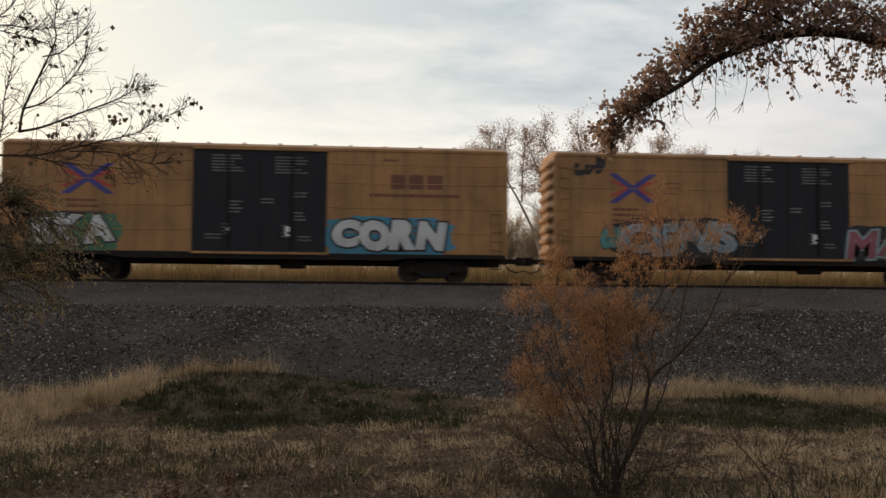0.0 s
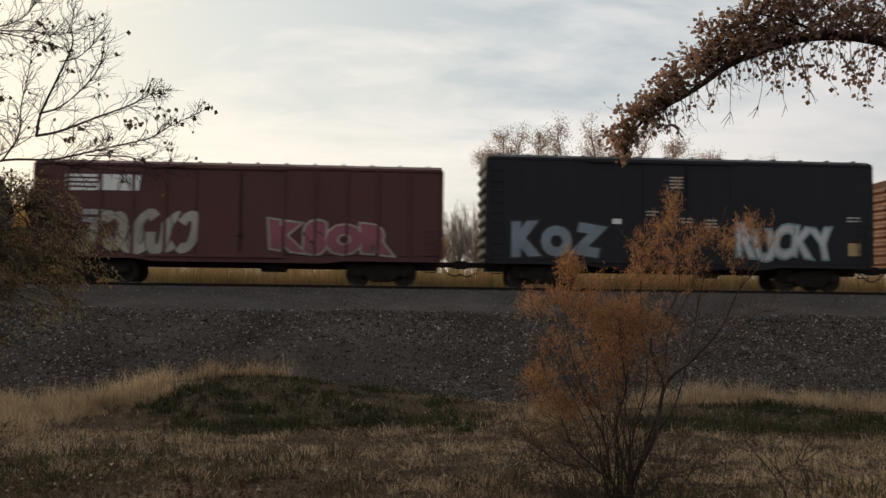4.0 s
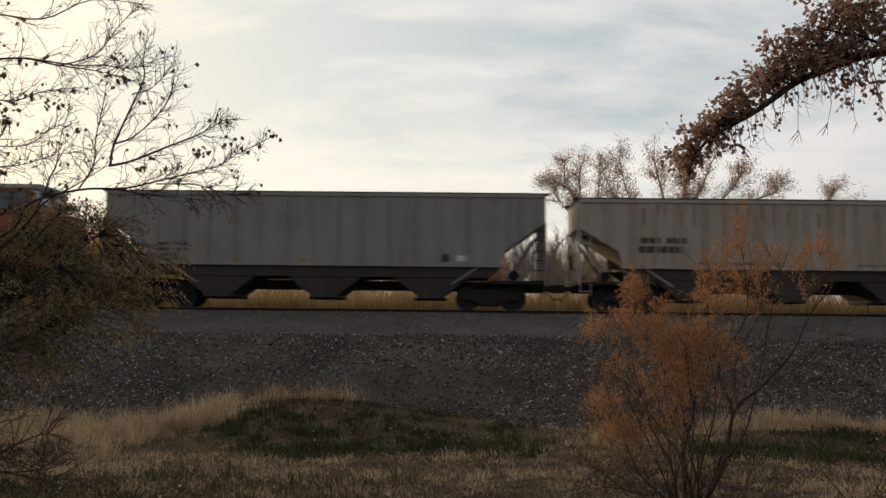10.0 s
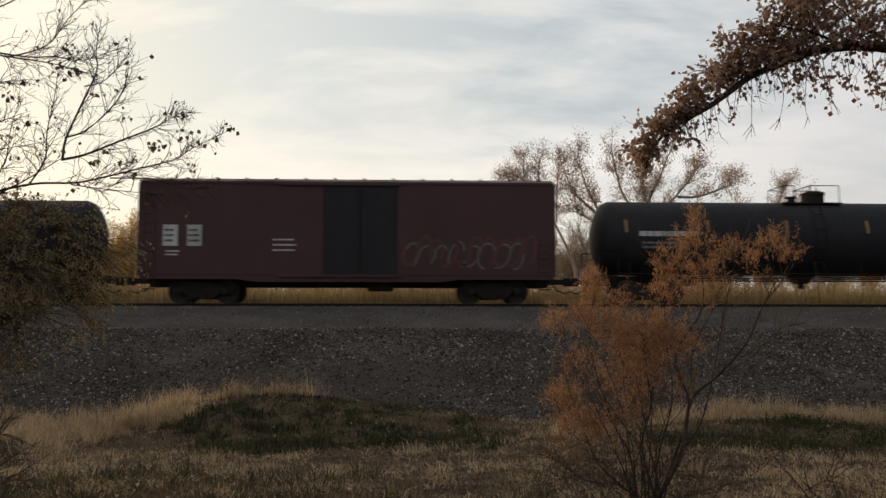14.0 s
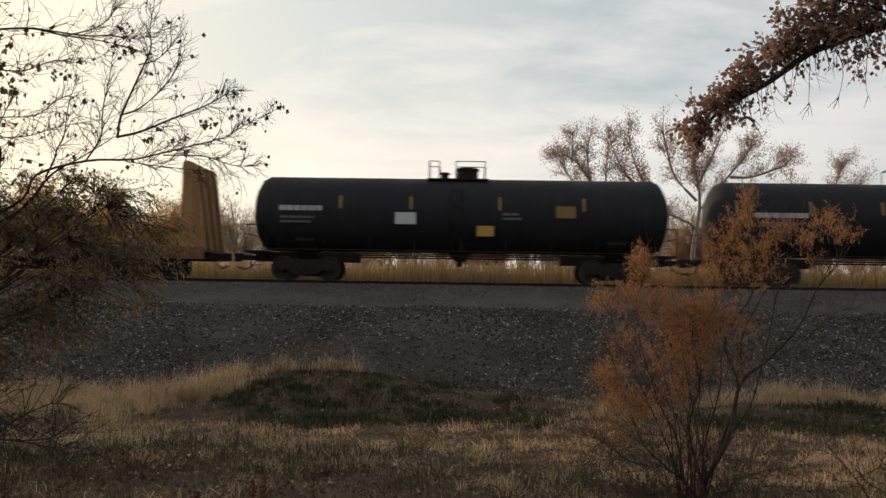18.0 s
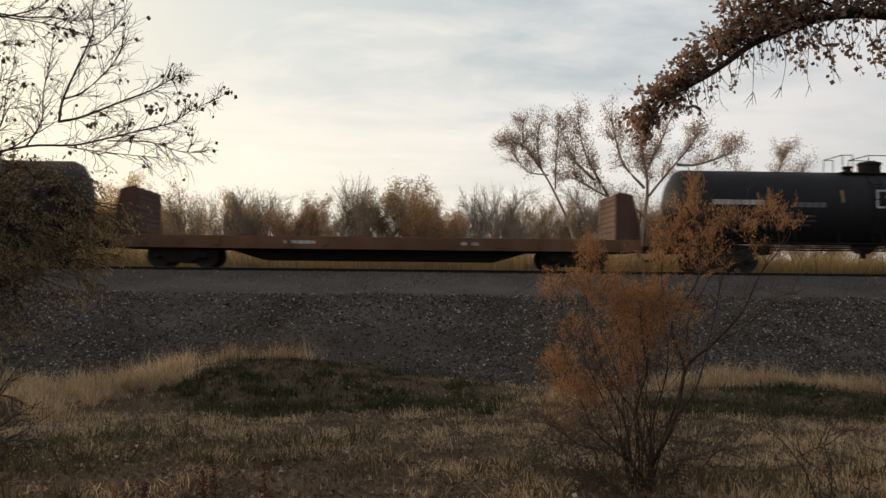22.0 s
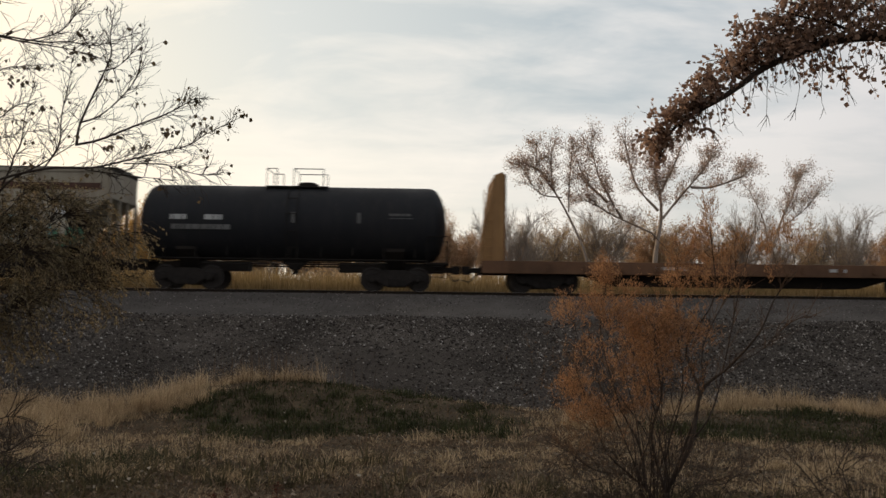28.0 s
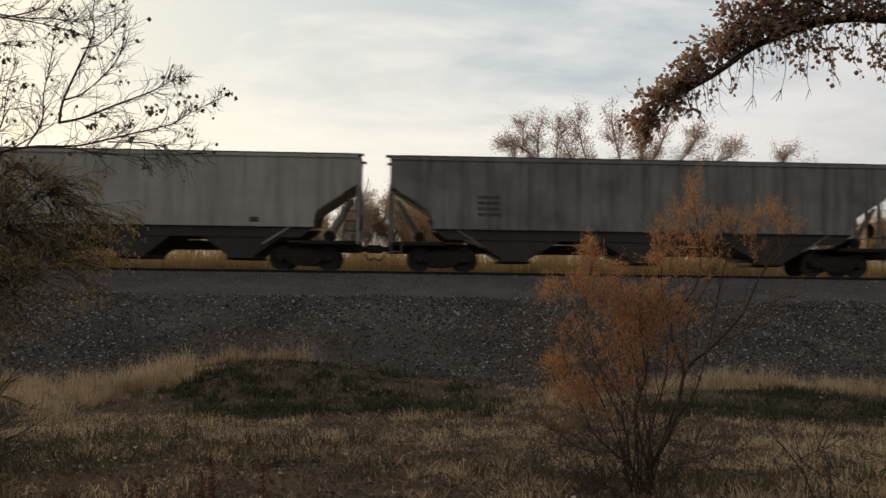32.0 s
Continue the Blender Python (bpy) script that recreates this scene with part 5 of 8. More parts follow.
def locomotive(e0, e1, turned, label, colour, side, flag):
    """Six-axle diesel locomotive, cab towards -x; side is the flank (-1 or 1) that carries the lettering."""
    car, e, L = new_car("locomotive", label, "locomotive", e0, e1, turned)
    h = L / 2
    deck = 1.62
    bm = bmesh.new()
    box(bm, -h, h, -1.5, 1.5, deck - 0.18, deck)
    box(bm, -h + 0.3, h - 0.3, -0.6, 0.6, 1.0, deck - 0.18)
    part("underframe", bm, "loco_grey", car, bevel=0.02)
    for q in (-1, 1):
        bm = bmesh.new()
        box(bm, -h + 1.0, h - 1.0, q * 1.30 - 0.05, q * 1.30 + 0.05, 1.12, deck - 0.18)
        part("battery_box", bm, "sill", car)
    for y in (-1.51, 1.51):
        bm = bmesh.new()
        box(bm, -h + 0.05, h - 0.05, y - 0.012, y + 0.012, deck - 0.07, deck - 0.01)
        part("sill_stripe", bm, "loco_red", car)
        bm = bmesh.new()
        box(bm, -h + 0.05, h - 0.05, y - 0.010, y + 0.010, deck - 0.17, deck - 0.075)
        part("sill_stripe", bm, colour, car)
    bm = bmesh.new()
    prism(bm, [(-1.45, 1.34), (-1.45, 0.55), (-1.2, 0.22), (1.2, 0.22), (1.45, 0.55), (1.45, 1.34)], -4.15, 4.45, "x")
    part("fuel_tank", bm, "truck", car, bevel=0.03)
    if not flag:
        bm = bmesh.new()
        box(bm, 4.75, 5.85, *sorted((side * 1.15, side * 1.162)), 1.96, 2.93)
        part("louvre_panel", bm, "dark_letter", car)
    for x in (-2.2, 1.3):
        bm = bmesh.new()
        lathe(bm, [(x - 1.1, 0.2), (x - 1.0, 0.27), (x + 1.0, 0.27), (x + 1.1, 0.2)], 14, "x", (0, side * 1.42, 1.05))
        part("air_reservoir", bm, "sill", car, smooth=True)
    # nose and cab
    nz0, nz1 = -h + 0.85, -h + 1.75
    bm = bmesh.new()
    prism(bm, [(nz0, deck), (nz0 + 0.03, 3.50), (nz0 + 0.14, 3.60), (nz1, 3.80), (nz1, deck)], -1.25, 1.25)
    part("nose", bm, colour, car, bevel=0.06)
    c0, c1 = nz1, -h + 4.58
    w0 = h - (6.35 if flag else 4.45)
    bm = bmesh.new()
    prism(bm, [(c0, deck), (c0, 3.78), (c0 + 0.24, 4.58), (c1, 4.58), (c1, deck)], -1.52, 1.52)
    cab = part("cab", bm, colour, car, bevel=0.04)
    bm = bmesh.new()
    prism(bm, [(-1.56, 4.50), (-1.45, 4.66), (-0.9, 4.76), (0.9, 4.76), (1.45, 4.66), (1.56, 4.50)], c0 + 0.15, c1 + 0.05, "x")
    part("cab_roof", bm, "grey" if not flag else "dark_grey", car, bevel=0.02)
    for y in (-1.53, 1.53):
        for a, b in ((c0 + 0.32, c0 + 0.86), (c0 + 0.98, c0 + 1.40), (c0 + 2.22, c0 + 2.62)):
            bm = bmesh.new()
            box(bm, a - 0.05, b + 0.05, y - 0.015, y + 0.015, 3.66, 4.38)
            w = part("cab_window", bm, "dark_letter", car)
            bm = bmesh.new()
            box(bm, a, b, y - 0.022, y + 0.022, 3.72, 4.32)
            part("pane", bm, "glass", w)
    for y in (-0.72, 0.72):
        bm = bmesh.new()
        prism(bm, [(c0 + 0.02, 3.92), (c0 + 0.22, 4.48), (c0 + 0.20, 4.50), (c0 - 0.01, 3.93)], y - 0.55, y + 0.55)
        part("windscreen", bm, "glass", car)
    bm = bmesh.new()
    box(bm, c0 - 0.05, c0 + 0.1, -0.24, 0.24, 4.50, 4.66)
    part("headlight_box", bm, "loco_grey", car)
    bm = bmesh.new()
    for y in (-0.12, 0.12):
        lathe(bm, [(-0.02, 0.09), (0.02, 0.09)], 12, "x", (c0 - 0.07, y, 4.58))
    part("headlight", bm, "glass", car)
    # long hood, in bays, with doors
    hood = ((c1, c1 + 3.75, 4.60, 1.42), (c1 + 3.75, w0, 4.38, 1.08), (w0, h - 0.35, 4.38, 1.12))
    for i, (a, b, z, half) in enumerate(hood):
        bm = bmesh.new()
        box(bm, a + 0.01, b - 0.01, -half, half, deck, 3.92)
        part("hood_side", bm, colour, car, bevel=0.02)
        bm = bmesh.new()
        prism(bm, [(-half - 0.006, 3.92), (-half - 0.006, z - 0.12), (-half + 0.2, z), (half - 0.2, z), (half + 0.006, z - 0.12), (half + 0.006, 3.92)], a, b, "x")
        part("hood_roof", bm, "loco_grey", car)
        bm = bmesh.new()
        for y in (-half - 0.008, half + 0.008):
            box(bm, a, b, y - 0.006, y + 0.006, 3.895, 3.93)
        part("colour_line", bm, "loco_red", car)
        bm = bmesh.new()
        for y in (-half - 0.034, half + 0.034):
            box(bm, a + 0.05, b - 0.05, y - 0.006, y + 0.006, 2.70, 2.74)
        part("hood_seam", bm, "loco_grey", car)
        k = max(2, round((b - a) / 0.82))
        for j in range(k):
            x0 = a + (b - a) * j / k
            for s in (-1, 1):
                bm = bmesh.new()
                y0, y1 = sorted((s * half, s * (half + 0.03)))
                box(bm, x0 + 0.05, x0 + (b - a) / k - 0.05, y0, y1, deck + 0.12, 3.78)
                if i != 2:
                    d = part("hood_door", bm, colour, car, bevel=0.008)
                    bm = bmesh.new()
                    box(bm, x0 + (b - a) / k - 0.16, x0 + (b - a) / k - 0.11, *sorted((s * (half + 0.03), s * (half + 0.055))), 2.5, 2.72)
                    part("door_handle", bm, "loco_grey", d)
                elif j == 0 or j > 5:
                    part("hood_door", bm, colour, car, bevel=0.008)
                else:
                    frame_part = part("hood_door", bm, colour, car, bevel=0.008)
                    bm = bmesh.new()
                    y2, y3 = sorted((s * (half + 0.03), s * (half + 0.042)))
                    box(bm, x0 + 0.14, x0 + (b - a) / k - (0.14 if j % 2 else 0.34), y2, y3, 2.0, 3.16)
                    part("intake_screen", bm, "dark_letter", frame_part)
    # radiator wings at the rear
    bm = bmesh.new()
    for s in (-1, 1):
        y0, y1 = s * 1.05, s * 1.52
        prism(bm, [(y0, 3.55), (y1, 3.86), (y1, 4.46), (y0, 4.55)] if s > 0 else [(y1, 3.86), (y0, 3.55), (y0, 4.55), (y1, 4.46)], w0, h - 0.25, "x")
    box(bm, w0, h - 0.25, -1.05, 1.05, 4.3, 4.56)
    part("radiator", bm, "loco_grey", car)
    for s in (-1, 1):
        for j in range(8 if not flag else 11):
            bm = bmesh.new()
            x = w0 + 0.15 + j * 0.52
            box(bm, x, x + 0.40, s * 1.53 - 0.012, s * 1.53 + 0.012, 3.98, 4.38)
            part("radiator_grille", bm, "dark_letter", car)
    bm = bmesh.new()
    box(bm, c1 + 3.76, c1 + 5.75, -1.44, 1.44, 3.93, 4.68)
    part("dynamic_brake_housing", bm, "loco_grey", car, bevel=0.03)
    for j in range(4):
        x = c1 + 0.25 + j * 0.88
        for s in (-1, 1):
            bm = bmesh.new()
            box(bm, x, x + 0.75, s * 1.43 - 0.012, s * 1.43 + 0.012, 4.14, 4.44)
            part("air_grille", bm, "dark_letter", car)
    bm = bmesh.new()
    box(bm, 2.9, 3.7, -0.35, 0.35, 4.15, 4.42)
    part("exhaust_stack", bm, "sill", car, bevel=0.03)
    bm = bmesh.new()
    for y, n in ((-0.2, 0.5), (0.0, 0.62), (0.2, 0.45)):
        rod(bm, (0.6, y, 4.40), (0.6 - n, y, 4.40), 0.035, 8, 0.10)
    rod(bm, (0.6, -0.3, 4.38), (0.6, 0.3, 4.38), 0.03, 6)
    rod(bm, (0.6, 0, 4.15), (0.6, 0, 4.38), 0.03, 6)
    part("horn", bm, "sill", car)
    # handrails, steps, ends
    for s in (-1, 1):
        bm = bmesh.new()
        n = 11
        xs = [c1 + 0.3 + (h - 0.4 - c1 - 0.3) * i / (n - 1) for i in range(n)]
        for x in xs:
            rod(bm, (x, s * 1.47, deck), (x, s * 1.47, deck + 1.05), 0.018, 5)
        rod(bm, (xs[0], s * 1.47, deck + 1.05), (xs[-1], s * 1.47, deck + 1.05), 0.018, 5)
        part("handrail", bm, colour, car)
        for q in (-1, 1):
            for j in range(4):
                z = 0.36 + j * 0.34
                bm = bmesh.new()
                box(bm, min(q * (h - 0.02), q * (h - 0.62)), max(q * (h - 0.02), q * (h - 0.62)), s * 1.3 - 0.18, s * 1.3 + 0.18, z - 0.02, z + 0.02)
                part("step", bm, "loco_grey", car)
            for xx in (q * (h - 0.02), q * (h - 0.64)):
                bm = bmesh.new()
                box(bm, xx - 0.02, xx + 0.02, s * 1.3 - 0.18, s * 1.3 + 0.18, 0.3, deck - 0.1)
                part("step_side", bm, "sill", car)
            bm = bmesh.new()
            lathe(bm, [(-0.01, 0.028), (0.01, 0.028)], 10, "y", (q * (h - 0.32), s * 1.49, 0.98))
            part("step_lamp", bm, "lamp", car)
    for q in (-1, 1):
        bm = bmesh.new()
        for y in (-1.4, -0.5, 0.5, 1.4):
            rod(bm, (q * (h - 0.05), y, deck), (q * (h - 0.05), y, deck + 1.05), 0.018, 5)
        for y0, y1 in ((-1.4, -0.5), (0.5, 1.4)):
            rod(bm, (q * (h - 0.05), y0, deck + 1.05), (q * (h - 0.05), y1, deck + 1.05), 0.018, 5)
        part("end_handrail", bm, colour, car)
        bm = bmesh.new()
        prism(bm, [(q * (h - 0.02), 0.95), (q * (h + 0.02), 0.95), (q * (h + 0.28), 0.22), (q * (h + 0.16), 0.2)], -1.4, 1.4)
        part("plough", bm, "sill", car)
    # trucks
    for s in (-1, 1):
        t = part("truck", shared("truck6", six_wheel_truck_mesh), "truck", car)
        t.matrix_basis = pose(s * (h - 3.65), 0, 0)
        for ax in (-2.03, 0, 2.03):
            w = part("wheelset", shared("wheelset", wheelset_mesh), "wheel", t)
            w.matrix_basis = pose(ax, 0, WHEEL_R)
            WHEELSETS.append((w, e, ax, turned))
        c = part("coupler", shared("coupler0.95", lambda: coupler_mesh(0.95)), "truck", car)
        c.matrix_basis = pose(s * h, 0, 0, 0, 0, 0 if s > 0 else 180)
    # lettering on the flank that is seen
    ob = part("road_number", lettering("352" if flag else "7344", 0.82, 0.04), "loco_red", car)
    ob.matrix_basis = pose(c0 + 1.7 if not flag else c0 + 1.3, side * 1.535, 3.15, 0, 0, 0 if side < 0 else 180)
    if flag:
        stripes(car, side)
    else:
        x = -1.8
        for i, w in enumerate((0.42, 0.45, 0.12, 0.45, 0.45, 0, 0.38, 0.42, 0.42, 0.42, 0.12, 0.38, 0.12, 0.42)):
            if w:
                bm = bmesh.new()
                box(bm, x, x + 0.9 * w, *sorted((side * 1.112, side * 1.125)), 2.84, 3.46)
                part("lettering_bar", bm, "maroon", car)
            x += 0.9 * ((w or 0.25) + 0.14)
    bm = bmesh.new()
    y0, y1 = sorted((side * 1.455, side * 1.465))
    box(bm, c1 + 0.9, c1 + 1.5, y0, y1, 3.28, 3.62)
    part("shield_mark", bm, "blue", car)
    return car


def stripes(car, side):
    """A waving striped banner painted along the hood."""
    x0, x1, n = 0.2, 3.75, 18
    y = side * 1.15

    def wave(x):
        return 0.085 * math.sin((x - x0) * 4.3) - 0.07 * (x - x0)
    rows = 11
    for r in range(rows):
        bm = bmesh.new()
        lo, hi = [], []
        end = x1 - 0.25 * abs(math.sin(1.3 * r))
        for i in range(n + 1):
            x = x0 + (end - x0) * i / n
            z = 3.80 - r * 0.138 + wave(x)
            hi.append((x, z))
            lo.append((x, z - 0.132))
        prism(bm, lo + hi[::-1], min(y, y + side * 0.012), max(y, y + side * 0.012))
        part("banner_stripe", bm, "banner_red" if r % 2 == 0 else "banner_pale", car)
    bm = bmesh.new()
    xs = [x0 - 0.12 + 1.75 * i / 10 for i in range(11)]
    prism(bm, [(x, 3.02 + wave(x)) for x in xs] + [(x, 3.95 + wave(x) - 0.10 * abs(i - 5) / 5) for i, x in reversed(list(enumerate(xs)))], min(y, y + side * 0.02), max(y, y + side * 0.02))
    part("banner_field", bm, "banner_blue", car)


def make_train():
    # yellow pool boxcars; two lead the train unseen, past at t = 0, added to block the low sun
    for e0 in (-57.0, -36.45):
        pool_boxcar(e0, e0 + 18.75, "plain yellow steel boxcar with black doors, added out of view to block the sun", "plain")
    a = pool_boxcar(-15.91, 2.84, "yellow steel boxcar with black doors and white graffiti", "plain")
    graffiti(a, "CORN", 4.85, 1.70, 1.28, "g_white", cloud="g_cyan", width=4.3)
    graffiti(a, "SKA", -6.75, 1.72, 1.3, "g_white", cloud="g_green", width=2.9)
    b = pool_boxcar(4.72, 23.47, "yellow steel boxcar with black doors and pink graffiti", "board")
    graffiti(b, "MATCH", 5.35, 1.66, 1.35, "g_pink", edge="g_ice", cloud="g_black", width=6.0, slant=0.1, bold=0.04)
    graffiti(b, "CENS", -4.45, 1.75, 1.45, "g_steel", edge="g_ice", cloud="g_black", width=4.6, bold=0.01, slant=0.2)
    squiggle(b, -4.4, 1.75, 4.2, 1.1, "g_ice", 31, 9, 0.03, "g_black")
    squiggle(b, -7.0, 1.8, 0.9, 0.8, "g_teal", 9, 4, 0.10)
    squiggle(b, 0.2, 1.9, 3.2, 1.0, "g_steel", 4, 6, 0.10)
    squiggle(b, 1.2, 4.25, 0.9, 0.7, "g_teal", 5, 6)
    squiggle(b, -8.0, 4.6, 1.0, 0.7, "g_black", 6, 7, 0.05)
    c = pool_boxcar(25.15, 43.90, "yellow steel boxcar with black doors and grey-black graffiti", "plain")
    for x, z, w, q in ((0.2, 1.22, 17.0, 0.30), (-4.9, 1.75, 6.6, 1.5), (4.3, 1.75, 5.6, 1.45), (-7.6, 1.5, 2.6, 1.0), (0.6, 1.35, 4.0, 0.6), (8.2, 1.7, 0.9, 1.3)):
        bm = bmesh.new()
        blob(bm, x, z, w, q, NEAR - 0.0221 if abs(x) < 1 else NEAR - 0.002, int(w * 9))
        part("graffiti_cloud", bm, "g_rose", c)
    graffiti(c, "ANEKS", 5.05, 1.66, 1.45, "g_black", edge="g_ice", width=5.6, slant=0.35, bold=0.01, halo=0.05)
    squiggle(c, -5.5, 1.78, 5.6, 1.25, "g_black", 15, 14, 0.15, "g_ice")
    squiggle(c, -5.6, 1.66, 5.0, 0.8, "g_steel", 18, 11, 0.05, "g_black")
    squiggle(c, 0.3, 1.75, 1.2, 0.85, "g_black", 19, 5, 0.07, "g_ice")
    # short tank car, red boxcar
    d, on = tank_car(45.3, 58.9, "short black tank car with yellowed stencils", dome=0.0, stripes=(-5.8, -3.9, 0.0, 3.9), inset=2.0)
    tank_marks(d, on, ((-3.6, 2.72, 2.2, 2, "reflector"), (3.8, 2.6, 1.0, 1, "reflector")))
    e, L = boxcar(60.5, 75.7, 4.62, "maroon", "oxide red boxcar with pale markings and graffiti", door=(-1.6, 1.6), door_mat="maroon", seams=(), posts=12, roof_mat="maroon", inset=2.3)
    striped_marks(e)
    graffiti(e, "KSOR", 3.4, 1.7, 1.25, "g_pink", edge="g_cream", width=4.6)
    squiggle(e, -3.8, 1.9, 4.2, 1.4, "g_cream", 12, 11, 0.16)
    # tall dark boxcar
    f, L = boxcar(77.41, 92.73, 5.20, "navy", "tall dark blue-black boxcar with pale graffiti", door=(-1.6, 1.9), door_mat="navy", seams=(), roof_mat="navy", inset=2.3)
    graffiti(f, "RUCKY", 4.1, 1.78, 1.62, "g_white", edge="g_ice", width=3.9, bold=0.03)
    graffiti(f, "KOZ", -4.9, 1.72, 1.4, "g_steel", edge="g_black", width=3.6)
    for x, z, w, n in ((-0.2, 4.35, 0.6, 4), (-1.2, 3.0, 0.5, 2), (0.2, 2.75, 0.6, 2), (1.2, 2.7, 0.5, 3), (0.3, 1.7, 0.4, 2), (6.9, 2.9, 0.6, 2)):
        bars(f, x, z, w, n, "stencil", y=NEAR - 0.022)
    plate(f, -2.6, 2.6, 0.35, 0.2, "white", y=NEAR - 0.024)
    plate(f, 6.9, 1.65, 0.5, 0.5, "cream")
    # brown boxcar with a cream panel
    g, L = boxcar(94.35, 109.96, 4.70, "brown", "rusty brown outside-post boxcar with a cream patch", door=(-1.7, 1.5), door_mat="rust", posts=14, roof_mat="rust", inset=2.3)
    for i in range(6):
        low = 2.0 if i < 4 else 2.95
        plate(g, -6.52 + 0.80 * i, (4.42 + low) / 2, 0.79, 4.42 - low, "cream", "cream_patch", y=NEAR - 0.046)
        streaks(g, "rust", -6.9 + 0.80 * i, -6.1 + 0.80 * i, 4.4, 80 + i, 2, 0.9, 0.10)
    plate(g, 0.75, 3.7, 1.0, 1.2, "tan", "door_patch", y=NEAR - 0.021)
    for x in (-6.5, -5.6):
        plate(g, x, 2.3, 0.62, 0.95, "maroon", y=NEAR - 0.050)
        bars(g, x, 2.5, 0.5, 3, "stencil", 0.24, 0.12, y=NEAR - 0.054)
    graffiti(g, "ZTL", -3.6, 1.85, 1.4, "g_cyan", edge="g_black", width=3.2)
    graffiti(g, "PNAO", 3.4, 1.85, 1.35, "g_dull_teal", edge="g_faint", width=3.4, bold=0.05)
    for i in range(22):
        plate(g, -0.1, 4.3 - i * 0.145, 2.9 - 0.5 * (i % 3), 0.045, "brown" if i % 4 else "tan", "door_rib", y=NEAR - 0.022)
    streaks(g, "rust", 1.8, 7.4, 4.4, 91, 12, 2.4, 0.22)
    # red boxcar with the striped emblem
    hcar, L = boxcar(111.60, 126.90, 4.72, "maroon", "oxide red boxcar with white striped emblem and numbers", door=(-1.55, 1.65), door_mat="maroon", seams=(), roof_mat="maroon", inset=2.3)
    striped_marks(hcar, True)
    squiggle(hcar, 4.1, 1.62, 4.2, 0.9, "g_faint", 27, 12, 0.10, "maroon")
    squiggle(hcar, 6.6, 2.3, 0.7, 0.8, "g_cream", 23, 6, 0.05)
    for x, z, w, n in ((-0.6, 3.3, 0.5, 1), (-0.4, 2.6, 0.7, 2), (-0.2, 1.95, 2.0, 3), (1.6, 2.6, 0.6, 1)):
        bars(hcar, x, z, w, n, "faded", y=NEAR - 0.022)
    # two locomotives, back to back
    locomotive(128.45, 150.65, False, "faded yellow diesel locomotive with a grey roof", "loco_dull", -1, False)
    locomotive(151.5, 172.7, True, "yellow diesel locomotive with a waving banner on its hood", "loco", 1, True)
    # grey hoppers
    k = hopper(173.6, 190.62, "dark_grey", "grey covered hopper with dark hatch line", 4.58, 16)
    for x, z, w, n in ((-6.1, 2.4, 0.5, 2), (-5.4, 2.4, 0.5, 2), (-5.8, 2.0, 0.9, 2)):
        bars(k, x, z, w, n, "dark_letter", 0.2, 0.1)
    plate(k, 4.6, 1.95, 0.38, 0.3, "dark_letter"), plate(k, 5.3, 1.95, 0.45, 0.22, "stencil")
    for x in (-3.4, -0.8):
        plate(k, x, 1.75, 0.35, 0.25, "reflector")
    l = hopper(191.75, 208.15, "rusty_grey", "pale grey covered hopper with rust streaks and scrawled writing", 4.42, 16)
    for x in (-5.4, -4.4):
        bars(l, x, 2.7, 0.75, 1, "dark_letter", 0.2, 0.22, ragged=0)
    bars(l, -5.0, 2.35, 1.7, 1, "dark_letter", height=0.25, ragged=0.1)
    bars(l, -1.9, 1.80, 3.4, 1, "faded", height=0.20, ragged=0.05)
    bars(l, 3.0, 1.78, 1.2, 1, "faded", height=0.14, ragged=0.1)
    plate(l, 6.1, 2.3, 0.75, 0.85, "faded"), plate(l, 5.1, 1.8, 0.7, 0.25, "dark_letter")
    streaks(l, "rust_run", -6.0, 7.4, 4.1, 95, 26, 1.1, 0.13)
    centrebeam(209.65, 232.38, "empty centre-beam flatcar with dark truss posts")
    n, on = tank_car(234.08, 250.37, "long black tank car with a pale placard", dome=0.2, radius=1.42, centre=2.6, cage=0.3)
    tank_marks(n, on, ((-5.3, 2.95, 1.8, 1, "faded"), (6.9, 2.95, 1.2, 2, "faded")))
    plate(n, 4.0, 3.25, 0.6, 0.8, "stencil", y=on(3.25) - 0.12, tilt=0.12, name="placard")
    for x, m in ((-4.5, "reflector"), (-1.2, "faded"), (2.5, "faded"), (5.2, "reflector")):
        plate(n, x, 2.75, 0.14, 0.4, m, y=on(2.75) - 0.01, name="reflector_strip")
    o, L = boxcar(252.18, 267.95, 4.80, "maroon_dark", "dark maroon boxcar with a black sliding door", door=(-0.95, 1.85), door_mat="black", posts=0, seams=(), end_mat="red", roof_mat="maroon_dark", inset=2.3)
    for x in (-6.7, -5.8):
        plate(o, x, 2.55, 0.55, 0.8, "stencil")
        bars(o, x, 2.75, 0.42, 3, "dark_letter", 0.2, 0.08, y=NEAR - 0.007)
    bars(o, -6.6, 1.95, 0.5, 2, "stencil"), bars(o, -2.4, 2.4, 0.9, 3, "stencil", 0.2)
    squiggle(o, 4.6, 1.95, 5.0, 1.3, "maroon", 41, 15, 0.05, "maroon_dark")
    squiggle(o, 4.4, 1.8, 4.6, 1.1, "faded", 43, 12, 0.03, "maroon_dark")
    p, on = tank_car(269.66, 286.62, "long black tank car with yellow reflector strips", dome=0.3, stripes=(-7.4, -4.2, -1.1, 2.1, 5.4))
    tank_marks(p, on, ((-5.6, 2.7, 2.6, 1, "stencil"), (-5.8, 2.35, 2.0, 2, "faded")))
    q = hopper(287.51, 306.34, "pale", "white covered hopper with blue stripe and yellow graffiti", 4.66, 0, curved=False, slope=2.4, trim="white")
    plate(q, 3.0, 3.75, 3.6, 0.55, "stripe_blue", tilt=0.45, label="blue stripe")
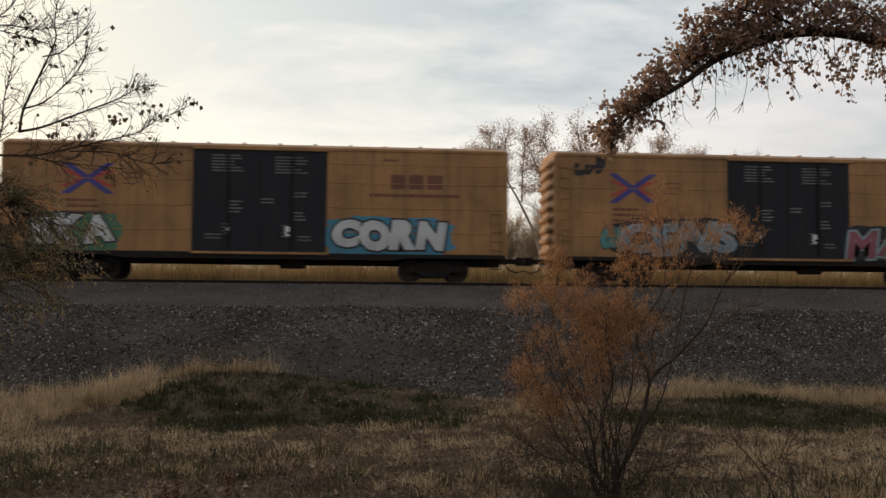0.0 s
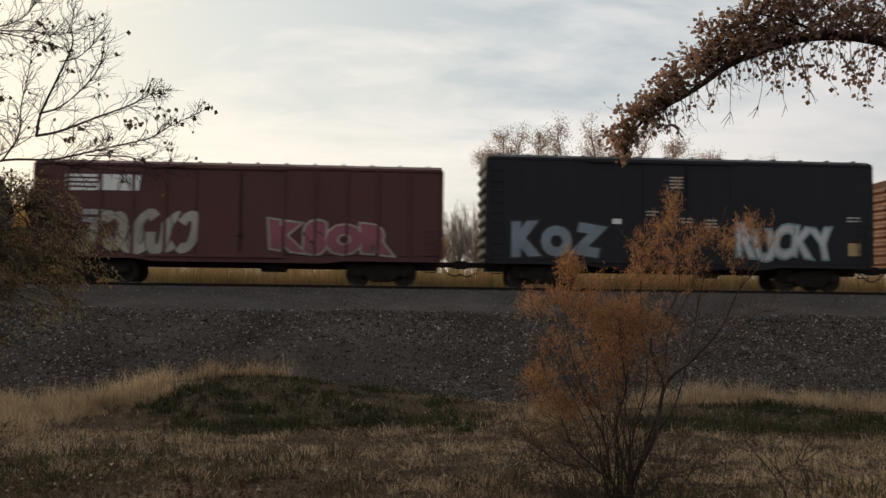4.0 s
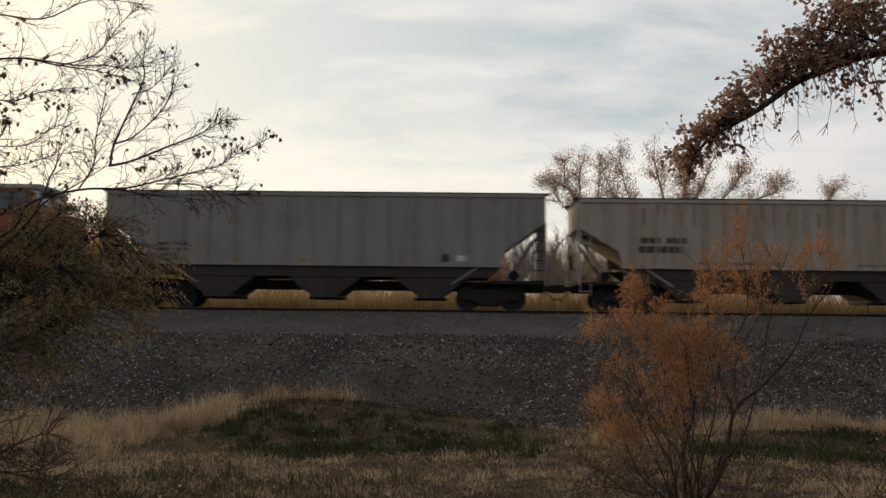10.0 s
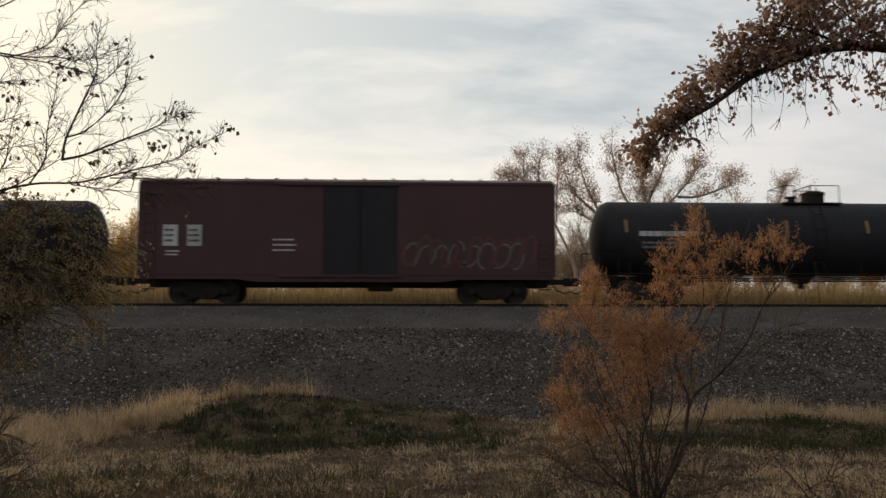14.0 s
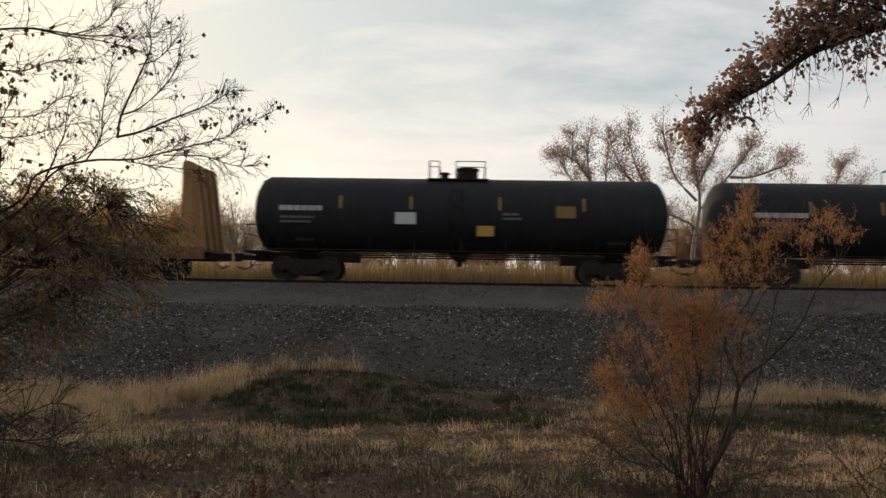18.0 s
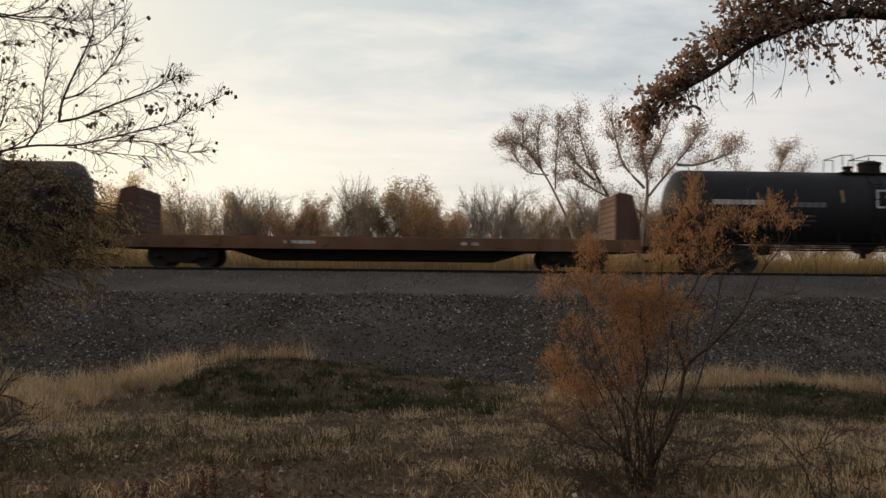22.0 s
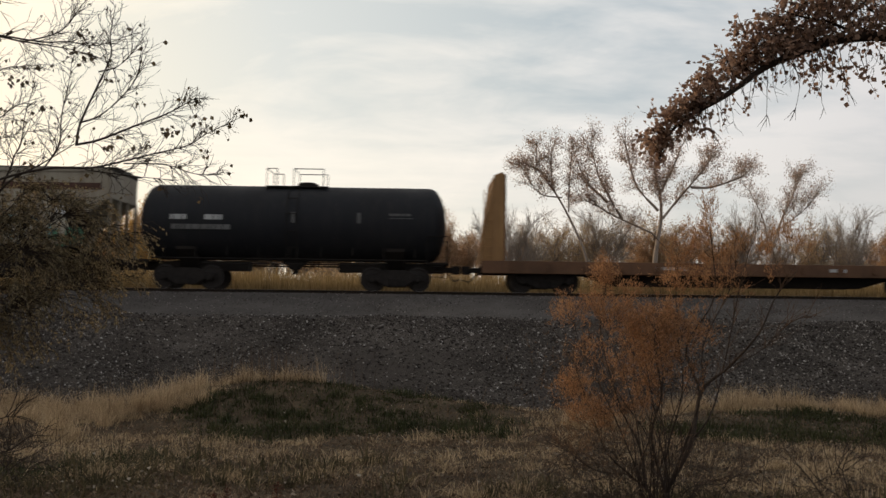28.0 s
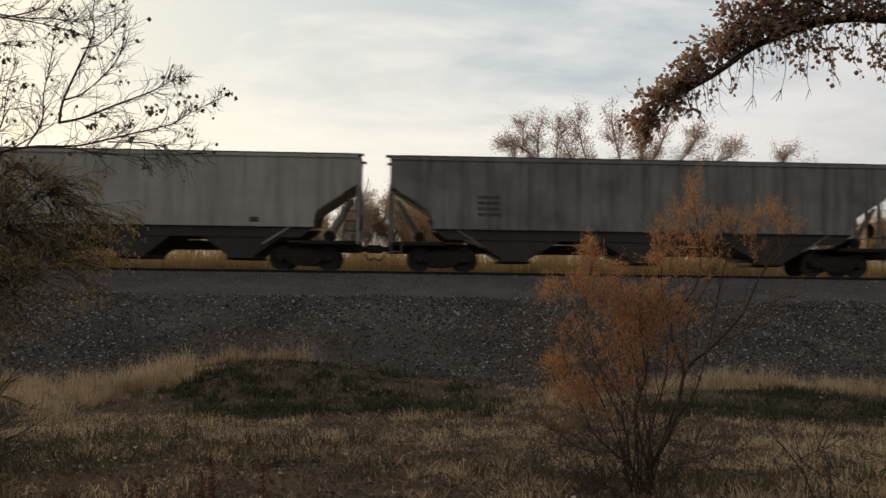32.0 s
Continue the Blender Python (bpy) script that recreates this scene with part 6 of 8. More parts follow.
    graffiti(q, "ERENO", 2.1, 1.95, 1.35, "g_yellow", edge="g_black", width=5.6)
    squiggle(q, 5.6, 1.8, 0.8, 0.6, "g_cyan", 51, 6, 0.14), squiggle(q, 7.1, 3.5, 1.0, 0.8, "g_black", 52, 8, 0.06), squiggle(q, 6.0, 2.7, 0.8, 0.5, "g_black", 53, 8, 0.05)
    bars(q, 5.6, 3.4, 1.0, 4, "faded", 0.1, 0.03)
    bulkhead_flat(307.0, 327.65, "deck", "empty flatcar with tall weathered ochre bulkheads", 4.55, "orange_steel")
    for e0, e1, lab, dome, st, marks, extra in (
            (329.3, 345.6, "long black tank car with yellow panels", -0.1, (-4.6, -1.9, 1.5, 4.7), ((-5.9, 2.75, 2.1, 1, "stencil"), (-6.1, 2.4, 1.6, 2, "faded"), (2.0, 2.6, 0.8, 2, "faded")), "panels"),
            (347.12, 363.58, "long black tank car with a guarded top hatch", 0.3, (-7.4, -4.6, -1.9, 1.2, 4.4, 7.3), ((-5.6, 2.7, 2.3, 1, "stencil"), (-5.9, 2.35, 1.2, 1, "faded"), (6.5, 2.9, 1.2, 3, "faded")), ""),
            (365.09, 381.49, "long black tank car with a red placard", -0.2, (-5.2, -2.1, 0.9, 4.2, 7.4), ((5.9, 2.9, 1.2, 4, "faded"), (-5.4, 2.6, 2.2, 1, "faded")), "diamond"),
            (382.91, 399.19, "long plain black tank car, dusty along its flank", 0.1, (), ((-5.3, 2.65, 2.0, 2, "faded"), (1.8, 2.5, 1.2, 2, "faded"), (6.0, 2.85, 1.2, 3, "faded")), "")):
        t, on = tank_car(e0, e1, lab, dome=dome, stripes=st, shell="tank_dusty" if "dusty" in lab else "tank")
        tank_marks(t, on, marks)
        if extra == "panels":
            plate(t, 4.0, 2.7, 0.75, 0.45, "reflector", y=on(2.7) - 0.03)
            plate(t, 0.95, 1.95, 0.65, 0.4, "g_yellow", y=on(1.95) - 0.12)
            plate(t, -2.1, 2.4, 0.8, 0.45, "stencil", y=on(2.4) - 0.03)
        if extra == "diamond":
            bm = bmesh.new()
            prism(bm, [(6.9, 2.0), (7.1, 1.8), (7.3, 2.0), (7.1, 2.2)], on(2.0) - 0.06, on(2.0) - 0.05)
            part("placard", bm, "red_brown", t)
    bulkhead_flat(400.5, 420.65, "deck", "empty flatcar with short rusty brown steel bulkheads", 3.05, "rust", 0.62, 0.95)
    x, on = tank_car(421.97, 438.35, "long black tank car with a boxed white stencil", dome=-0.1, stripes=(-7.6, -4.5, -1.6, 1.6, 5.0, 7.9))
    tank_marks(x, on, ((-5.6, 2.72, 2.3, 1, "stencil"), (-2.9, 2.65, 1.4, 1, "faded"), (-4.6, 2.2, 5.0, 3, "bay"), (6.6, 2.95, 1.2, 3, "faded"), (0.55, 3.0, 0.9, 3, "stencil")))
    bm = bmesh.new()
    for a0, a1, b0, b1 in ((-0.3, -0.22, 2.55, 3.25), (-0.3, 1.1, 2.55, 2.62), (1.03, 1.1, 2.55, 3.25), (-0.3, 1.1, 3.2, 3.27)):
        box(bm, a0, a1, on(2.6) - 0.03, on(2.6) - 0.02, b0, b1)
    part("stencil_box", bm, "stencil", x)
    y = hopper(440.0, 457.0, "grey", "grey covered hopper with a pale roof walk", 4.55, 6)
    for i in range(5):
        bars(y, -6.3 + 0.85 * i, 2.55, 0.42, 1, "dark_letter", height=0.26, ragged=0)
    plate(y, 4.7, 1.95, 0.36, 0.3, "dark_letter"), plate(y, 5.5, 1.95, 0.36, 0.3, "dark_letter")
    for xx in (-3.5, -0.8, 6.6):
        plate(y, xx, 1.85, 0.14, 0.4, "reflector", name="reflector_strip")
    z = hopper(458.2, 475.2, "rusty_grey", "cream-grey covered hopper with rust stains and numbers", 4.55, 16)
    for xx in (-4.6, -3.7, -2.9):
        bars(z, xx, 2.55, 0.55, 1, "dark_letter", height=0.24, ragged=0)
        bars(z, xx, 3.15 if xx < -3.5 else 2.1, 0.6, 1, "dark_letter", height=0.24, ragged=0)
    plate(z, 6.3, 1.95, 0.42, 0.3, "dark_letter")
    streaks(z, "rust_run", -3.0, 7.6, 4.2, 96, 34, 1.4, 0.14)
    aa = hopper(476.5, 493.6, "grey", "plain grey covered hopper with a broken roof walk", 4.55, 4)
    plate(aa, 4.3, 1.95, 0.36, 0.3, "dark_letter"), plate(aa, 5.2, 1.95, 0.36, 0.3, "dark_letter")
    ab = hopper(494.5, 510.9, "tan", "tan covered hopper with rust band and faded graffiti", 4.66, 0, slope=1.6, bay_mat="sill")
    plate(ab, 0, 3.82, 15.6, 0.26, "rust", "rust_band")
    graffiti(ab, "INSON", -3.8, 1.95, 1.15, "tan", edge="g_black", width=3.4)
    squiggle(ab, -0.4, 2.25, 3.0, 1.5, "tan", 61, 7, 0.05), squiggle(ab, 3.3, 2.15, 5.2, 1.1, "g_pale_teal", 63, 16, 0.05), squiggle(ab, -5.9, 1.9, 1.4, 0.9, "g_pale_teal", 64, 6, 0.10)
    squiggle(ab, 6.6, 1.9, 1.0, 0.7, "g_green", 65, 5, 0.1)
    plate(ab, 6.4, 2.95, 0.5, 0.4, "white")
    bars(ab, -6.0, 2.95, 0.6, 1, "dark_letter", height=0.26, ragged=0)
    streaks(ab, "rust_run", -7.5, 7.5, 3.75, 97, 26, 1.2, 0.14)
    ac, on = tank_car(511.7, 523.6, "short black tank car with pale stencils", dome=0.1, inset=1.95, cage=0.3, gap=1.1)
    tank_marks(ac, on, ((-4.1, 2.72, 0.9, 1, "stencil"), (-2.8, 2.72, 0.9, 1, "stencil"), (-3.2, 2.35, 2.6, 1, "faded"), (4.3, 2.9, 1.1, 3, "faded")))
    for xx in (0.1, 2.6):
        plate(ac, xx, 2.75, 0.12, 0.4, "faded", y=on(2.75) - 0.01, name="reflector_strip")
    bulkhead_flat(524.95, 545.55, "deck", "empty flatcar with ribbed yellow-ochre bulkheads", 4.62, "orange_steel", plank_mat="deck")
    ae = hopper(546.55, 558.1, "warm_grey", "short grey covered hopper with a high roof walk", 4.62, 0, curved=True, slope=1.5, bays=2, board=0.03, trim="walk")
    for i in range(3):
        bars(ae, -4.3 + 0.2 * i, 2.75 - i * 0.35, 1.0, 1, "faded", height=0.16)
    bars(ae, -0.4, 1.95, 1.2, 2, "dark_letter", 0.18, 0.12)
    plate(ae, 3.1, 1.85, 0.4, 0.2, "dark_letter")
    af = hopper(559.35, 576.55, "pale", "pale grey covered hopper with dark numbers", 4.42, 5)
    for xx in (-6.3, -5.6):
        bars(af, xx, 2.75, 0.55, 1, "dark_letter", height=0.24, ragged=0)
    for xx in (-6.2, -5.4, -4.7):
        bars(af, xx, 2.3, 0.45, 1, "dark_letter", height=0.24, ragged=0)
    plate(af, 2.3, 2.0, 0.6, 0.32, "dark_letter"), plate(af, 5.6, 1.9, 0.6, 0.3, "dark_letter")
    for xx in (0.0, 3.6, 5.2):
        plate(af, xx, 3.35, 0.16, 0.7, "faded", "scuff")
    ag = hopper(577.85, 594.95, "warm_grey", "smooth grey covered hopper with two dark stencils", 4.56, 0)
    for xx in (-6.0, -5.2):
        bars(ag, xx, 2.75, 0.45, 2, "dark_letter", 0.26, 0.2, ragged=0)
    plate(ag, 4.6, 1.85, 0.35, 0.25, "dark_letter")
    ah = hopper(596.05, 615.8, "dirty", "grey covered hopper blackened by soot streaks", 4.52, 5)
    for i in range(4):
        bars(ah, -6.0, 2.85 - i * 0.22, 0.9, 1, "dark_letter", height=0.12, ragged=0.1)


def striped_marks(car, numbers=False):
    for i in range(4):
        plate(car, -5.9, 3.96 - i * 0.17, 1.15 - 0.02 * i, 0.10, "white", "emblem", tilt=0.03)
    plate(car, -4.95, 3.72, 0.75, 0.60, "white", "emblem", tilt=0.12)
    plate(car, -4.15, 3.72, 0.72, 0.60, "white", "emblem", tilt=0.08)
    if numbers:
        for words, x in (("450", -5.35), ("666", -4.05)):
            ob = part("lettering", lettering(words, 0.44, 0.012), "stencil", car)
            ob.matrix_basis = pose(x, NEAR - 0.006, 2.36)
        bars(car, -5.4, 2.88, 0.5, 1, "stencil", height=0.22, ragged=0)
        bars(car, -5.35, 1.95, 0.35, 2, "faded", 0.2, 0.12), bars(car, -4.1, 1.95, 0.45, 2, "faded", 0.2, 0.12)
    else:
        bars(car, -5.4, 2.6, 0.8, 2, "stencil", 0.3, 0.2)


make_train()


# the train's way along the track: metres gone by at t seconds
def gone(t):
    u = t / 32.0
    early = 2.14 * (1 - t / 4.5) ** 2 if t < 4.5 else 0.0
    return 32.0 * (18.0751 * u + 3.68912 * u ** 2 - 6.90481 * u ** 3 + 5.11385 * u ** 4 - 1.32115 * u ** 5) - early


def motions():
    for car, place, turned in CARS:
        walk(car, [(t / 2, pose(place - gone(t / 2), TRACK_Y, 0, 0, 0, 180 if turned else 0)) for t in range(65)])
    for w, place, ax, turned in WHEELSETS:
        # turning while the car passes; one row to each thirtieth of a second
        ks = [k for k in range(961) if abs(place - gone(k / 30.0)) < 27.0]
        if not ks:
            continue
        sign = 1 if turned else -1
        rows = []
        for k in ([0] if ks[0] > 0 else []) + ks + ([960] if ks[-1] < 960 else []):
            kk = min(max(k, ks[0]), ks[-1])
            angle = math.degrees(gone(kk / 30.0) / WHEEL_R) % 360
            rows.append((k / 30.0, pose(ax, 0, WHEEL_R, 0, sign * angle, 0)))
        walk(w, rows)


# ---- plants and stones ----
class Wood:
    """Collects tapered limbs."""

    def __init__(self):
        self.v, self.f = [], []

    def limb(self, pts, r0, r1, n=5):
        pts = [Vector(p) for p in pts]
        k = len(pts) - 1
        base = len(self.v)
        for i, p in enumerate(pts):
            d = (pts[min(i + 1, k)] - pts[max(i - 1, 0)]).normalized()
            u = d.orthogonal().normalized()
            w = d.cross(u)
            r = r0 + (r1 - r0) * i / k
            for j in range(n):
                a = 2 * math.pi * j / n
                self.v.append(p + (u * math.cos(a) + w * math.sin(a)) * r)
        for i in range(k):
            for j in range(n):
                a, b = base + i * n, base + (i + 1) * n
                self.f.append((a + j, a + (j + 1) % n, b + (j + 1) % n, b + j))

    def mesh(self, name, material):
        return sheet(name, [tuple(p) for p in self.v], self.f, material)


class Leaves:
    """Collects small folded leaves."""

    def __init__(self):
        self.v, self.f = [], []

    def leaf(self, p, d, size, rnd, wide=0.8):
        d = (Vector(d) + Vector((rnd.uniform(-1, 1), rnd.uniform(-1, 1), rnd.uniform(-1, 1))) * 0.6).normalized()
        s = d.cross(Vector((rnd.uniform(-1, 1), rnd.uniform(-1, 1), rnd.uniform(-1, 1)))).normalized()
        up = d.cross(s) * size * 0.16
        b = len(self.v)
        p = Vector(p)
        self.v += [p, p + d * size * 0.45 + s * size * wide * 0.5 + up, p + d * size, p + d * size * 0.45 - s * size * wide * 0.5 + up]
        self.f.append((b, b + 1, b + 2, b + 3))

    def mesh(self, name, material):
        return sheet(name, [tuple(p) for p in self.v], self.f, material, smooth=False)


def wander(rnd, p, d, length, steps, crook, lift=0.0):
    """A crooked line of points from p along d."""
    p, d = Vector(p), Vector(d).normalized()
    out = [p.copy()]
    for _ in range(steps):
        d = (d + Vector((rnd.gauss(0, crook), rnd.gauss(0, crook), rnd.gauss(0, crook) + lift))).normalized()
        p = p + d * (length / steps)
        out.append(p.copy())
    return out, d


def grow(rnd, wood, tips, p, d, length, r, depth, kids=3, spread=0.75, shrink=0.62, crook=0.16, lift=0.03, sides=4, least=0.003):
    pts, end = wander(rnd, p, d, length, 4, crook, lift)
    wood.limb(pts, r, max(least, r * 0.5), sides if depth > 0 else 3)
    if depth == 0:
        tips.append((pts[-1], end))
        tips.append((pts[2], end))
        return
    for i in range(kids):
        k = 1 + min(3, int(3.2 * (i + rnd.random() * 0.6) / kids + 0.4))
        base = pts[min(4, k)]
        axis = Vector((rnd.gauss(0, 1), rnd.gauss(0, 1), rnd.gauss(0, 1))).normalized()
        nd = (end + axis * spread * rnd.uniform(0.6, 1.2)).normalized()
        grow(rnd, wood, tips, base, nd, length * shrink * rnd.uniform(0.75, 1.2), max(least, r * 0.55), depth - 1, kids, spread, shrink, crook, lift, sides, least)
    grow(rnd, wood, tips, pts[-1], end, length * shrink, max(least, r * 0.5), depth - 1, kids, spread, shrink, crook, lift, sides, least)


def along(pts, u):
    pts = [Vector(p) for p in pts]
    k = min(int(u * (len(pts) - 1)), len(pts) - 2)
    f = u * (len(pts) - 1) - k
    return pts[k].lerp(pts[k + 1], f), (pts[k + 1] - pts[k]).normalized()


def smooth_line(pts, steps=4):
    """Points on a smooth line through those given."""
    p = [Vector(q) for q in pts]
    p = [p[0] * 2 - p[1]] + p + [p[-1] * 2 - p[-2]]
    out = []
    for i in range(1, len(p) - 2):
        for j in range(steps):
            t = j / steps
            a, b, c, d = p[i - 1], p[i], p[i + 1], p[i + 2]
            out.append(0.5 * ((2 * b) + (c - a) * t + (2 * a - 5 * b + 4 * c - d) * t * t + (3 * b - a - 3 * c + d) * t ** 3))
    return out + [p[-2]]


def cottonwood():
    """The overhanging limb with brown leaves; its trunk stands beyond the edge of the view."""
    rnd = random.Random(11)
    tree = thing("cottonwood_tree", "cottonwood limb with dry brown leaves arching overhead", "tree")
    wood, leaves = Wood(), Leaves()
    trunk = [(10.8, 9.6, -2.4), (10.6, 9.5, -0.6), (10.2, 9.4, 1.0), (9.9, 9.3, 2.8), (10.1, 9.5, 5.0), (10.4, 9.9, 7.5)]
    wood.limb(smooth_line(trunk), 0.34, 0.14, 10)
    limb = smooth_line([(9.95, 9.3, 2.0), (8.6, 9.1, 2.35), (7.2, 9.0, 2.25), (6.3, 9.0, 2.40), (5.7, 9.0, 2.56), (5.12, 9.0, 2.65), (4.70, 9.0, 2.63), (4.38, 9.0, 2.56), (4.07, 9.0, 2.44), (3.75, 9.0, 2.30), (3.50, 9.0, 2.12), (3.28, 9.0, 1.96), (3.06, 9.0, 1.83), (2.85, 9.0, 1.70), (2.69, 9.0, 1.56), (2.60, 9.0, 1.40), (2.56, 9.0, 1.27)])
    wood.limb(limb, 0.080, 0.006, 7)
    main = Wood()
    main.v, main.f = wood.v, wood.f
    twigs = Wood()

    def spray(p, d, length, n, droop, bare=False):
        pts, end = wander(rnd, p, d, length, 5, 0.16, droop)
        twigs.limb(pts, 0.0055, 0.0020, 3)
        for i in range(n):
            q, e = along(pts, rnd.uniform(0.15, 1.0))
            k = e + Vector((rnd.gauss(0, 0.8), rnd.gauss(0, 0.8), rnd.gauss(-0.3, 0.6)))
            if not bare:
                leaves.leaf(q + k.normalized() * rnd.uniform(0.0, 0.07), k, rnd.uniform(0.040, 0.068), rnd, 0.92)
        return pts

    for i in range(185):
        u = rnd.uniform(0.22, 1.0)
        p, d = along(limb, u)
        up = Vector((-0.35 - 0.5 * u + rnd.gauss(0, 0.5), rnd.gauss(0, 0.7), 0.8 - 0.35 * max(0.0, u - 0.6) + rnd.gauss(0, 0.35)))
        reach = rnd.uniform(0.18, 0.75) * (0.95 if u < 0.5 else 0.72 if u < 0.72 else 0.38)
        pts = spray(p, up, reach, 7, -0.02)
        for _ in range(3 if u < 0.72 else 1):
            q, e = along(pts, rnd.uniform(0.35, 1.0))
            spray(q, e + Vector((rnd.gauss(0, 0.8), rnd.gauss(0, 0.8), rnd.gauss(0, 0.5))), rnd.uniform(0.15, 0.34) * (1.0 if u < 0.66 else 0.55), 7, -0.05)
    # the tip hangs over
    for i in range(36):
        p, d = along(limb, rnd.uniform(0.70, 1.0))
        spray(p, (rnd.gauss(-0.3, 0.5), rnd.gauss(0, 0.5), rnd.gauss(-0.1, 0.6)), rnd.uniform(0.06, 0.20), 7, -0.1)
    for i in range(17):
        p, d = along(limb, rnd.uniform(0.70, 0.88))
        pts = spray(p, (-1.0, rnd.gauss(0, 0.3), rnd.gauss(0.22, 0.35)), rnd.uniform(0.15, 0.48), 6, -0.03)
        spray(pts[3], (rnd.gauss(-0.4, 0.5), rnd.gauss(0, 0.4), rnd.gauss(0, 0.6)), rnd.uniform(0.08, 0.18), 6, -0.05)
    # upper boughs that fill the corner above the limb
    for x, z in ((3.72, 2.58), (4.0, 2.8), (4.15, 3.0), (4.6, 3.1), (5.2, 3.1), (5.8, 3.05), (6.4, 3.0), (7.0, 2.95)):
        root = min(limb, key=lambda q: abs(q.x - x - 0.9)).copy()
        bough, e = wander(rnd, root, Vector((x, 9.1, z + 0.1)) - root, 1.1, 6, 0.10)
        main.limb(bough, 0.022, 0.006, 5)
        for _ in range(20):
            start, e = along(bough, rnd.uniform(0.2, 1.0))
            d = Vector((rnd.gauss(-0.4, 0.7), rnd.gauss(0, 0.8), rnd.gauss(0.25, 0.6)))
            pts = spray(start, d, rnd.uniform(0.25, 0.6), 9, -0.04)
            for _ in range(2):
                q, e = along(pts, rnd.uniform(0.4, 1.0))
                spray(q, e + Vector((rnd.gauss(0, 0.8), rnd.gauss(0, 0.8), rnd.gauss(0, 0.5))), 0.26, 9, -0.05)
    # hanging leaves under the limb's root, and bare twigs that hang free
    for x in (4.6, 5.15, 5.4, 5.7, 6.0, 6.4, 6.8):
        for _ in range(5):
            pts = spray((x + rnd.uniform(-0.2, 0.2), 9.0 + rnd.gauss(0, 0.2), 2.45), (rnd.gauss(0, 0.35), rnd.gauss(0, 0.3), -1), rnd.uniform(0.3, 0.62), 13, -0.05)
    for i in range(40):
        u = rnd.uniform(0.5, 0.85)
        p, d = along(limb, u)
        spray(p, (rnd.gauss(0.1, 0.2), rnd.gauss(0, 0.2), -1), rnd.uniform(0.12, 0.36), 5 if rnd.random() < 0.5 else 0, -0.1, False)
    for x, z, n in ((4.05, 2.30, 0.62), (4.35, 2.45, 0.72), (4.5, 2.5, 0.66), (3.75, 2.15, 0.55), (3.1, 1.78, 0.45)):
        pts = spray((x, 9.0, z), (0.12, 0, -1), n, 0, -0.12, True)
        for _ in range(3):
            q, e = along(pts, rnd.uniform(0.4, 0.9))
            spray(q, e + Vector((rnd.choice((-0.6, 0.6)), 0, 0.1)), 0.16, 0, -0.1, True)
    for i in range(18):
        root = min(limb, key=lambda q: abs(q.x - 3.2 - 0.125 * i)).copy()
        pts, e = wander(rnd, root, (rnd.gauss(0.05, 0.25), rnd.gauss(0, 0.2), -1), rnd.uniform(0.25, 0.6), 8, 0.2, -0.06)
        twigs.limb(pts, 0.0040, 0.0016, 3)
        for _ in range(3):
            q, e = along(pts, rnd.uniform(0.3, 0.9))
            side, e2 = wander(rnd, q, e + Vector((rnd.choice((-0.7, 0.7)), 0, 0.1)), rnd.uniform(0.08, 0.2), 5, 0.2, -0.05)
            twigs.limb(side, 0.0026, 0.0013, 3)
    part("trunk", main.mesh("trunk", "bark_dark"), "bark_dark", tree)
    part("branchwork", twigs.mesh("branchwork", "bark_dark"), "bark_dark", tree)
    part("crown", leaves.mesh("crown", "cottonwood"), "cottonwood", tree, "dry brown leaves")


